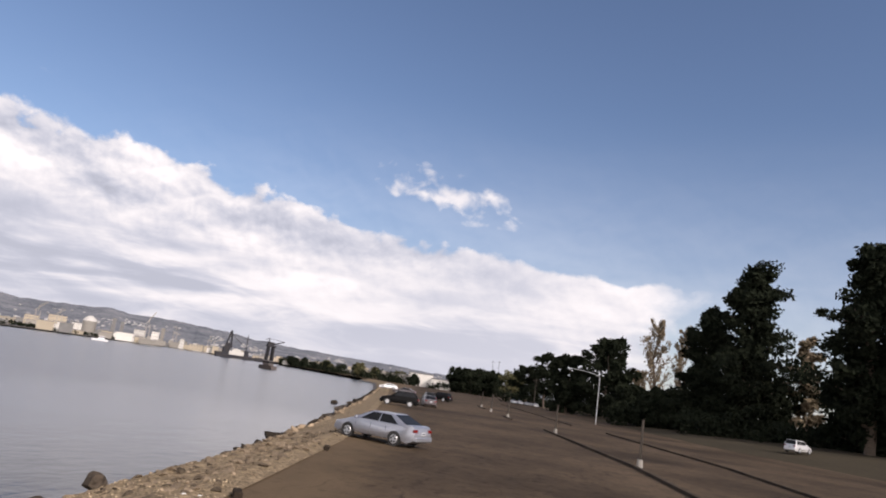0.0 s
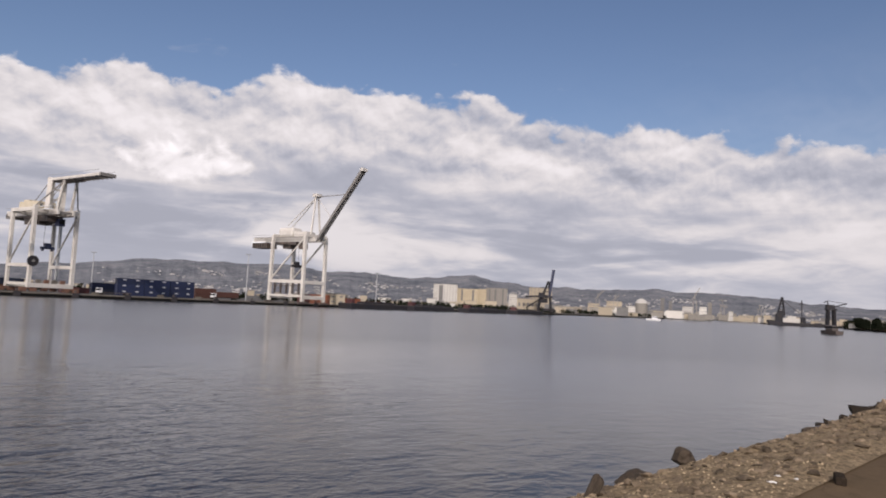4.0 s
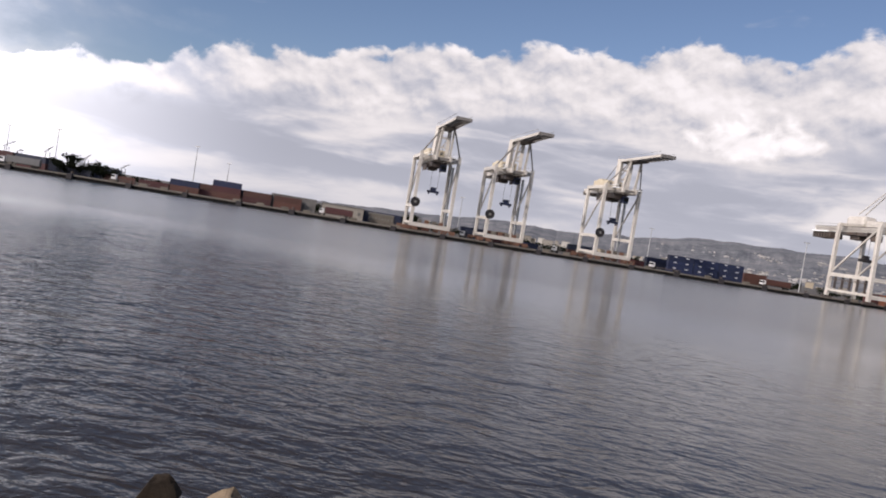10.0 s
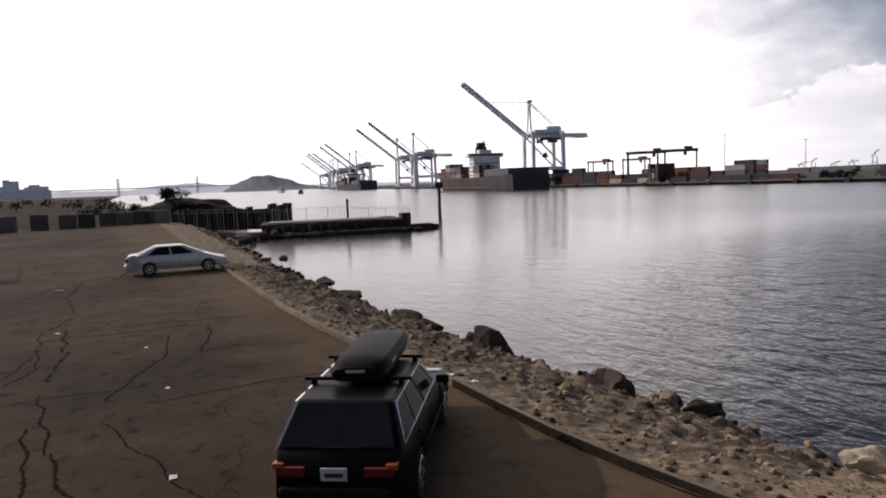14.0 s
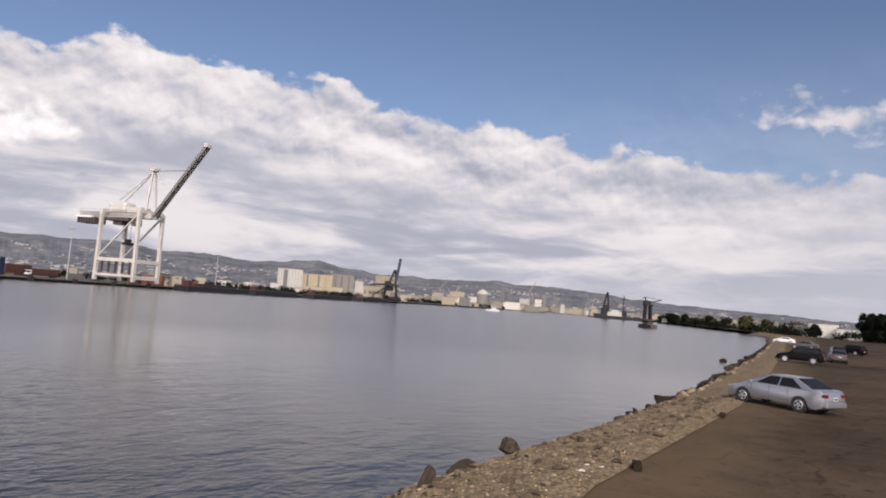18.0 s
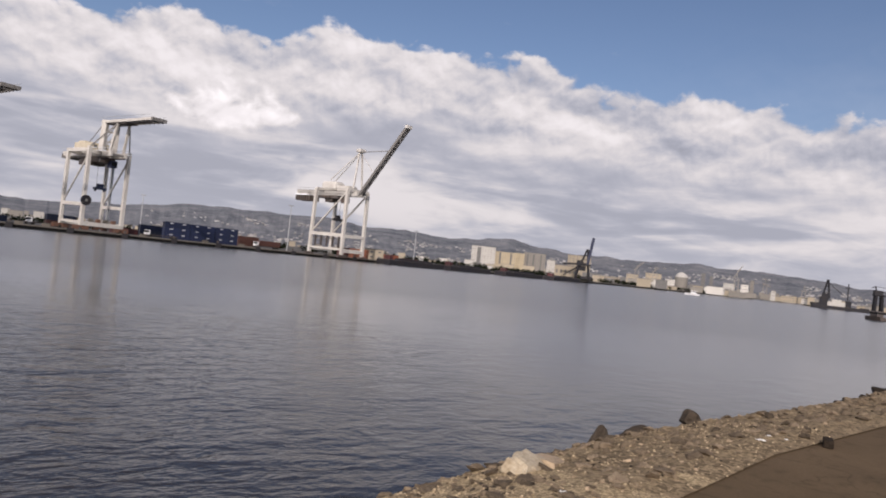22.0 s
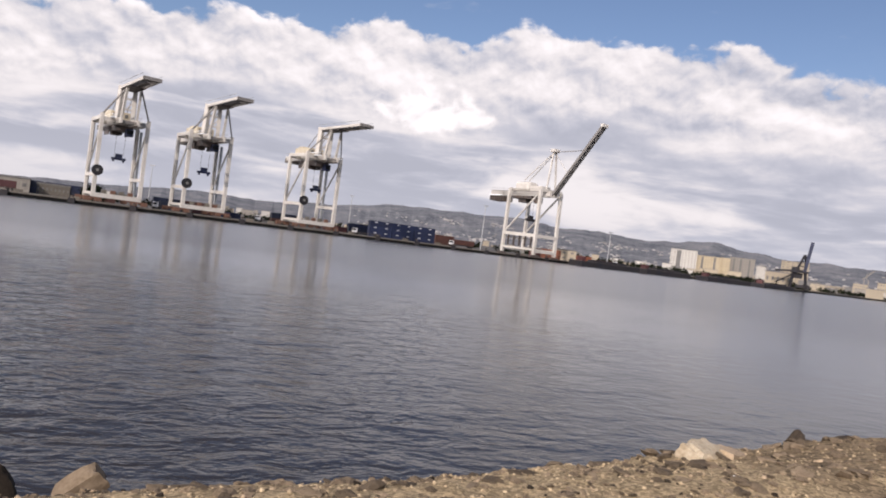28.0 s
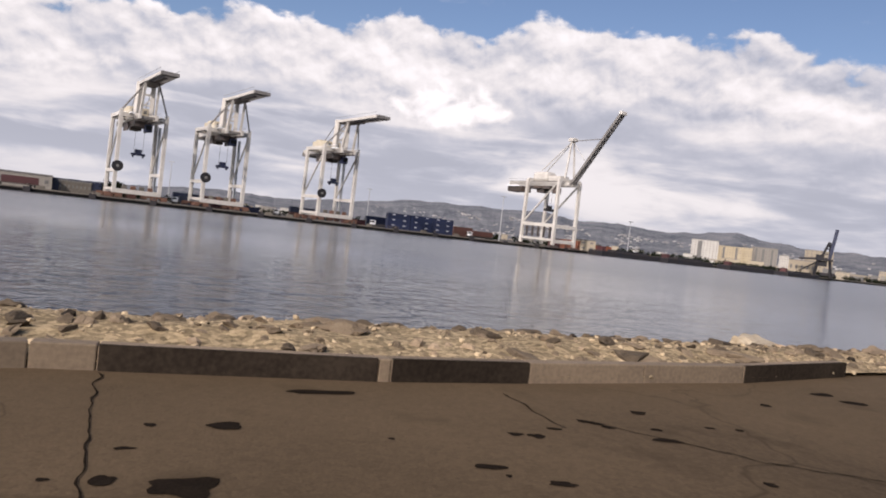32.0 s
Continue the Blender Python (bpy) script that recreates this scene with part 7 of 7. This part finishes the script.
for b, d, w, h, wall, label, fl, co, st in (
        (35.15, 1250, 17, 39, "pale_wall", "white apartment tower with a dark vertical bay", 10, 4, ((0.1, 0.5),)), (36.15, 1250, 26, 39, "pale_wall", "white apartment tower in the port district", 10, 5, ()),
        (37.6, 1260, 38, 33, "ochre_wall", "broad ochre apartment block with dark bays", 8, 9, ((-0.3, -0.22), (0.22, 0.3))), (38.75, 1270, 18, 34, "ochre_wall", "narrow ochre apartment block in the port district", 8, 5, ()),
        (40.0, 1280, 40, 37, "concrete", "grey slab tower with vertical bands", 9, 8, ((-0.36, -0.28), (-0.1, 0.0), (0.25, 0.33))), (41.35, 1320, 15, 28, "pale_wall", "pale tower among lower blocks", 7, 4, ()),
        (42.1, 1330, 24, 22, "pale_wall", "low pale block beside a tower", 5, 6, ()), (43.6, 1300, 42, 42, "tan_wall", "tall plain tan office block", 10, 6, ())):
    building(b, d, w, 16, h, wall, label, fl, co, name="apartment_tower", group=T, strips=st)
rc = random.Random(33)
for i in range(330):
    b = rc.choice((rc.uniform(20, 44), rc.uniform(44, 76), rc.uniform(44, 76), rc.uniform(44, 62), rc.uniform(-20, 15)))
    d = rc.uniform(980 if 56 < b < 66.5 else 760, 1700) if b > 44 else rc.uniform(900, 1900)
    building(b, d, rc.uniform(8, 22), 14, rc.uniform(3, 10) * (1.25 if d > 1200 else 1), rc.choice(("tan_wall", "pale_wall", "tan_wall", "roof", "concrete", "concrete")), rc.choice(("low pale city building in haze", "low tan city building in haze", "distant city block with dark windows")),
             rc.choice((2, 3)) if d < 800 else 0, rc.choice((6, 8)), name="city_building", group="low buildings across the water")
# the larger blocks along the eastern shore
for b, d, w, h, wall, label, fl, co in (
        (47.0, 980, 26, 26, "tan_wall", "tan harbour warehouse on the eastern shore", 3, 7), (48.6, 1000, 34, 34, "tan_wall", "tall tan grain store on the eastern shore", 4, 8),
        (49.9, 1020, 20, 24, "pale_wall", "pale block beside a grain store", 4, 5), (52.3, 1080, 9, 50, "roof", "slim grey tower beside a white silo", 8, 2), (52.9, 1080, 8, 44, "roof", "slim grey tower of a pair", 8, 2),
        (54.2, 1040, 24, 30, "pale_wall", "pale square warehouse on the eastern shore", 4, 6), (55.3, 1040, 16, 31, "pale_wall", "pale narrow warehouse on the eastern shore", 4, 4), (55.8, 1060, 8, 43, "concrete", "grey elevator tower beside pale warehouses", 6, 2),
        (57.3, 980, 9, 22, "pale_wall", "bright white block by the shore", 3, 3), (58.3, 1000, 26, 14, "tan_wall", "low tan shed by the shore", 2, 8), (59.6, 1000, 22, 12, "pale_wall", "low pale shed by the shore", 2, 6),
        (65.8, 760, 30, 7, "pale_wall", "long low pale shed behind the work vessel", 1, 9), (67.6, 720, 24, 6, "tan_wall", "low tan shed near the shore trees", 1, 7)):
    building(b + 0.9, d, w * 0.62, 14, h * 0.56, wall, label, fl, co, name="shore_building", group="larger buildings on the eastern shore")
silo = thing("silo", pose(*bearing_at(51.6, 1060, (0, 0)), -0.4), "white domed silo on the eastern shore", "silo")
part("drum", rods(((0, 0, 0), (0, 0, 19), 9, 9, 24)), "concrete", silo)
part("dome", rods(((0, 0, 19), (0, 0, 23), 9, 7, 24), ((0, 0, 23), (0, 0, 26), 7, 2.5, 24)), "pale_wall", silo)
# houses scattered over the hills
verts, faces = [], []
for i in range(4000):
    b = rc.uniform(4, 84)
    f = 0.80 * rc.random() ** 1.4
    if hash_noise(b, f * 9, 0.45, 3.0) + 0.5 * hash_noise(b, f * 14, 1.3, 8.0) < 0.16 + 0.30 * max(0.0, (17 - b) / 13):
        continue
    d = 2600 + 1200 * f
    top = 4000 * math.tan(radians(curve_at(HILLS, b))) * (((d - 2500) / 1500) ** 1.3) * 1.02
    x, y = bearing_at(b, d, (0, 0))
    s, hh = rc.uniform(2.5, 6), rc.uniform(3, 6.5)
    k = len(verts)
    for dz in (0, hh):
        verts += [(x - s, y - s * 0.6, top + dz), (x + s, y - s * 0.6, top + dz), (x + s, y + s, top + dz), (x - s, y + s, top + dz)]
    faces += [(k, k + 1, k + 5, k + 4), (k + 1, k + 2, k + 6, k + 5), (k + 2, k + 3, k + 7, k + 6), (k + 3, k, k + 4, k + 7), (k + 4, k + 5, k + 6, k + 7)]
me = bpy.data.meshes.new("hillside_houses")
me.from_pydata(verts, [], faces)
me.materials.append(M["house"])
tagged(new("hillside_houses", me), "scattered pale houses over the wooded hills", "houses", kind="stuff")

building(77.2, 430, 15, 20, 7.5, "pale_wall", "white flat-roofed building at the end of the lot", 0, 0, (0.5, 0), 0, "harbour_building")
building(78.9, 420, 12, 16, 5.5, "pale_wall", "low pale wing of the harbour building", 1, 5, (0.5, 0), 0, "harbour_building")
building(75.9, 440, 9, 14, 5.5, "concrete", "grey block beside the harbour building", 1, 3, (0.5, 0), 0, "harbour_building")
# low sheds on the north quay
building(-16.6, 318, 19, 14, 5.2, "concrete", "long low grey terminal shed on the quay", 1, 5, name="terminal_shed")
building(-20.6, 322, 20, 12, 5.6, "roof", "dark canopy building with a pale stripe on the quay", 1, 4, name="terminal_shed")
building(-13.4, 324, 12, 12, 4.2, "dull_concrete", "low tan shed behind the crane", 1, 8, name="terminal_shed")
building(26.5, 410, 14, 10, 6, "tan_wall", "small tan port office", 2, 3, name="port_office")

# ---- the dark ship loader, floating crane and far cranes ----
x, y = 435.5, 451.5
sl = thing("ship_loader", pose(x, y, -0.3, 0, 0, -45) @ Matrix.Diagonal((1.2, 1.2, 1.05, 1)), "dark rusty ship loader with its boom raised", "crane")
for sx_ in (-5, 5):
    for sy_ in (-4, 4):
        part("leg", beams(((sx_, sy_, 0), (sx_ * 0.7, sy_ * 0.7, 13), 1.3)), "loader", sl)
    part("sill_beam", beams(((sx_, -5, 1), (sx_, 5, 1), 1.2)), "loader", sl)
    part("brace", beams(((sx_, -4, 2), (sx_ * 0.7, 3, 12), 0.6)), "loader", sl)
part("platform", boxes(((0, 0, 13.5), (11, 9, 1.4)), bevel=0.1), "loader", sl)
part("machinery_house", boxes(((-1, 0, 10.5), (6, 5, 4)), ((-2.5, 0, 15.6), (5, 4, 3)), ((3, 0, 2.5), (9, 6, 2.4)), bevel=0.2), "loader", sl)
part("tower", beams(((-2.5, -2, 13), (2.0, -1, 27), 1.2), ((-2.5, 2, 13), (2.0, 1, 27), 1.2), ((3.5, -2, 13), (2.4, -1, 27), 1.0), ((3.5, 2, 13), (2.4, 1, 27), 1.0), ((-1, 0, 18), (3, 0, 18), 0.8), ((0, 0, 22), (3, 0, 22), 0.7)), "loader", sl)
boom = part("boom", beams(((3.0, -1.6, 13.5), (5.6, -1.4, 37), 1.5, 2.0), ((3.0, 1.6, 13.5), (5.6, 1.4, 37), 1.5, 2.0)), "box_blue", sl)
for i in range(1, 9):
    part("boom_tie", beams(((3.0 + 0.29 * i, -1.6, 13.5 + 2.6 * i), (3.0 + 0.29 * i, 1.6, 13.5 + 2.6 * i), 0.5)), "loader", boom)
part("counter_arm", beams(((-15, 0, 13), (2, 0, 14.5), 1.2, 1.6)), "loader", sl)
part("chute", beams(((-2, 0, 13), (-14, 0, 3.5), 0.8, 1.0)), "loader", sl)
building(42.6, 640, 20, 12, 12, "tan_wall", "ochre transit shed beside the ship loader", 1, 5, name="transit_shed")
tug = thing("moored_vessel", pose(756, 392, WATER, 0, 0, -55) @ Matrix.Diagonal((1.05, 1.05, 0.92, 1)), "dark-hulled work vessel with a white house moored far off", "ship")
part("hull", boxes(((6, 0, 1.6), (64, 11, 4.6)), ((-22, 0, 4.6), (10, 10, 3.0)), bevel=0.8), "loader", tug)
part("deckhouse", boxes(((-4, 0, 6.5), (16, 9, 5)), ((-4, 0, 10.3), (9, 7, 2.6)), bevel=0.2), "pale_wall", tug)
part("machinery_house", boxes(((-15, 0, 8.5), (8, 8, 10)), ((-14, 0, 15.5), (6, 6, 5)), bevel=0.3), "loader", tug)
part("winch_house", boxes(((7, 0, 7.5), (5, 7, 7)), bevel=0.3), "loader", tug)
part("derrick", beams(((-17, -2, 12), (-13, 0, 34), 1.3), ((-10, 2, 12), (-12.4, 0, 34), 1.3), ((-16, 0, 19), (-11, 0, 19), 0.9), ((-15, 0, 26), (-12, 0, 26), 0.8), ((-12, 0, 30), (8, 0, 12), 0.5)), "loader", tug)
part("mast", beams(((6, 0, 8), (6, 0, 31), 0.9), ((6, -3, 22), (6, 3, 22), 0.6), ((3, 0, 26), (9, 0, 26), 0.6)), "loader", tug)
dc = thing("dock_crane", pose(806, 378, -0.6, 0, 0, -50) @ Matrix.Diagonal((0.9, 0.9, 0.72, 1)), "dark portal dock crane with a short jib on a pontoon", "crane")
for sx_ in (-4, 4):
    for sy_ in (-4, 4):
        part("leg", beams(((sx_, sy_, 0), (sx_ * 0.8, sy_ * 0.8, 26), 2.4)), "loader", dc)
    part("brace", beams(((sx_, -3.6, 3), (sx_ * 0.8, 3.4, 24), 1.0), ((sx_, 3.6, 3), (sx_ * 0.8, -3.4, 24), 1.0), ((sx_ * 0.9, -3.8, 13), (sx_ * 0.9, 3.8, 13), 1.2)), "loader", dc)
part("deck", boxes(((0, 0, 27), (12, 11, 2.4)), bevel=0.2), "loader", dc)
part("pontoon", boxes(((8, 0, -0.6), (62, 18, 5.0)), ((-14, 0, 3.0), (8, 9, 3.0)), ((26, 2, 2.8), (12, 7, 2.6)), bevel=0.4), "loader", dc)
part("cab", boxes(((-1, 0, 31), (9, 8, 6)), bevel=0.3), "loader", dc)
part("jib", beams(((3, 0, 31), (18, 0, 37), 1.6), ((-3, 0, 33), (-4, 0, 40), 1.2), ((-4, 0, 40), (18, 0, 37), 0.6), ((-4, 0, 40), (-8, 0, 37), 1.0)), "loader", dc)
for b, d, h in ((48.2, 900, 26), (49.6, 900, 26), (55.6, 1000, 34), (57.6, 1050, 30), (60.2, 1150, 26), (-44.0, 900, 13), (-41.0, 950, 18), (-36, 1000, 18), (-33.5, 1000, 14), (-47.2, 900, 12), (-46.4, 980, 16), (-45.1, 940, 11), (-42.6, 980, 22), (-40.2, 960, 13), (-38.5, 940, 19)):
    x, y = bearing_at(b, d, (0, 0))
    f = thing("far_crane", pose(x, y, -0.4, 0, 0, -b), "grey far-off dock crane in haze", "crane", "far dock cranes")
    part("tower", beams(((-3, 0, 0), (-2, 0, h * 0.75), 0.9), ((3, 0, 0), (2, 0, h * 0.75), 0.9), ((-3, 0, h * 0.4), (3, 0, h * 0.4), 0.8)), "concrete", f)
    part("jib", beams(((-4, 0, h * 0.74), (7 + 3 * math.sin(b * 3), 0, h * (0.9 + 0.35 * math.sin(b * 5))), 0.9), ((0, 0, h * 0.75), (0, 0, h), 0.8), ((0, 0, h), (7 + 3 * math.sin(b * 3), 0, h * (0.9 + 0.35 * math.sin(b * 5))), 0.35)), "concrete", f)
for b, d, h in ((-52.5, 560, 32), (-64, 640, 30), (-60, 700, 30), (-28.5, 420, 26), (-26, 430, 20), (-38, 480, 24), (-41, 500, 22), (-47, 520, 24), (19.6, 372, 24), (8.5, 420, 22), (30, 420, 20), (-7, 400, 22)):
    x, y = bearing_at(b, d, (0, 0))
    f = thing("light_mast", pose(x, y, -0.4), "tall thin lighting mast in the port", "light mast", "port lighting masts")
    part("pole", rods(((0, 0, 0), (0, 0, h), 0.3, 0.16, 8)), "galv", f)
    part("lamp_ring", boxes(((0, 0, h), (2.8, 0.5, 0.45))), "galv", f)


def barge(x, length, label):
    """A low dark barge moored along the quay."""
    a, b_ = along_quay(x), along_quay(x + length)
    d = b_ - a
    o = thing("moored_barge", pose((a.x + b_.x) / 2, (a.y + b_.y) / 2 - 8.5, WATER, 0, 0, math.degrees(math.atan2(d.y, d.x))), label, "barge", "barges along the quay")
    L = d.length
    part("hull", boxes(((0, 0, 1.0), (L, 10, 3.4)), bevel=0.4), "loader", o)
    part("deck", boxes(((0, 0, 2.76), (L - 1.0, 9.2, 0.12))), "crane_dark", o)
    for sx_ in (-0.45, 0.45):
        part("bollard", rods(((sx_ * L, -4, 2.7), (sx_ * L, -4, 3.4), 0.25, 0.32, 10)), "loader", o)
    part("hatch", boxes(((0.05 * L, 0.5, 3.3), (L * 0.55, 6, 1.1)), bevel=0.1), "loader", o)
    part("wheelhouse", boxes(((-0.38 * L, 1, 3.9), (3.0, 4.0, 2.4)), bevel=0.15), "box_maroon", o)


barge(176, 46, "long dark barge moored at the quay beside the crane")
barge(228, 40, "dark brown barge moored along the quay")
barge(284, 44, "low dark barge lying at the far quay")
barge(346, 50, "low dark barge near the ship loader")


def motor_boat(x, y, rz, k, label, mat="white_car"):
    o = thing("motor_boat", pose(x, y, WATER, 0, 0, rz) @ Matrix.Diagonal((k, k, k, 1)), label, "boat", "boats on the water")
    bm = bmesh.new()
    secs = [[bm.verts.new((x_, s * w, z)) for s, w, z in ((-1, wd, 1.1), (-1, wd * 0.7, -0.2), (1, wd * 0.7, -0.2), (1, wd, 1.1))] for x_, wd in ((-4, 1.3), (0, 1.45), (2.6, 1.0), (4.2, 0.15))]
    for a, b_ in zip(secs, secs[1:]):
        for j in range(4):
            bm.faces.new((a[j], a[(j + 1) % 4], b_[(j + 1) % 4], b_[j]))
    bm.faces.new(secs[0][::-1])
    bm.faces.new(secs[-1])
    bmesh.ops.recalc_face_normals(bm, faces=bm.faces)
    part("hull", bm, mat, o)
    part("cabin", boxes(((-0.6, 0, 1.8), (3.2, 2.0, 1.5)), bevel=0.2), mat, o)
    part("window", boxes(((-0.6, 0, 2.05), (3.24, 2.04, 0.45))), "glass", o)


motor_boat(470, 360, 120, 1.4, "white motor boat crossing the harbour")
motor_boat(330, 155, 60, 1.6, "dark workboat off the far shore", "crane_dark")
motor_boat(-1010, 40, 20, 2.4, "white ferry far out on the bay")
motor_boat(-700, 45, 10, 1.6, "small dark boat far out on the bay", "crane_dark")

# ---- bridge and city far beyond the bay ----
br = thing("suspension_bridge", pose(0, 0, 0), "pale suspension bridge far across the bay in haze", "bridge")
# haze over the bridge is part of its pale colour
for b in (-99.6, -94.0):
    x, y = bearing_at(b, 4000, (0, 0))
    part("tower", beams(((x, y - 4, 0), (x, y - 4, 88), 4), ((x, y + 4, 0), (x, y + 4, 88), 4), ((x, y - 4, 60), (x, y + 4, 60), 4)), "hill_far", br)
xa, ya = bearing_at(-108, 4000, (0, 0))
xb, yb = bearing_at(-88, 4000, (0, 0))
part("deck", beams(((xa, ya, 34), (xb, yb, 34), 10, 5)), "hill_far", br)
# skyline towers share the cranes' paint, paled to give them haze
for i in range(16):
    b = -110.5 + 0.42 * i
    building(b, 4100, 30 + 20 * (i % 3), 30, 40 + 60 * abs(math.sin(i * 2.3)) * (1 if 2 < i < 12 else 0.5), "crane_hazed", "pale hazy tower of the distant city", name="distant_tower", group="distant skyline", z=0)


# ---- vehicles and gear on the quay ----
def yard_truck(x, back, rz, load, label):
    """A terminal tractor with a flat trailer; load names the container on it, if any."""
    p = along_quay(x, back)
    o = thing("yard_truck", pose(p.x, p.y, -0.38, 0, 0, rz), label, "truck", "trucks on the quay")
    part("chassis", boxes(((0, 0, 1.05), (12.6, 1.0, 0.35)), ((-7.4, 0, 0.9), (3.2, 0.9, 0.4))), "crane_dark", o)
    cab_ = part("cab", boxes(((-7.6, 0, 2.0), (1.9, 2.2, 2.0)), bevel=0.12), "white_car", o)
    part("window", boxes(((-7.9, 0, 2.35), (1.34, 2.24, 0.75))), "glass", cab_)
    for wx in (-8.3, -6.2, 3.6, 4.9):
        for sy_ in (-0.85, 0.85):
            part("wheel", rods(((wx, sy_ - 0.18, 0.5), (wx, sy_ + 0.18, 0.5), 0.5, 0.5, 14)), "rubber", o)
    if load:
        part("container", boxes(((0, 0, 2.55), (12.1, 2.4, 2.6))), "box_" + load, o)


for x, back, load, label in ((-205, 14, "grey", "truck with a grey container on the quay"), (-168, 17, None, "empty terminal truck on the quay"), (-88, 20, "maroon", "truck with a maroon container near the cranes"), (-28, 24, "navy", "truck with a navy container between crane legs"),
                             (14, 26, None, "empty flat trailer truck between cranes"), (58, 12, None, "terminal truck parked near the quay edge"), (112, 16, "rust", "truck with a rust container by the quay"), (196, 14, "orange", "truck with an orange container on the quay"), (232, 16, None, "empty terminal truck far along the quay")):
    yard_truck(x, back, 16 if x > -150 else 20, load, label)
barrier_base = part("quay_barrier", boxes(((0, 0, 0.42), (3.0, 0.62, 0.84)), ((0, 0, 1.0), (2.9, 0.3, 0.4)), bevel=0.06), "dull_concrete")
tagged(barrier_base, "low grey concrete barrier along the quay edge", "barrier", "barriers along the quay")
rq = random.Random(77)
spots = [x for x in range(-330, 250, 9) if rq.random() < 0.5]
for i, x in enumerate(spots):
    p = along_quay(x, 3.2 + rq.random() * 4)
    m = pose(p.x, p.y, -0.42, 0, 0, 15 + rq.uniform(-8, 8))
    if i == 0:
        barrier_base.matrix_basis = m
    else:
        copy_thing(barrier_base, m)
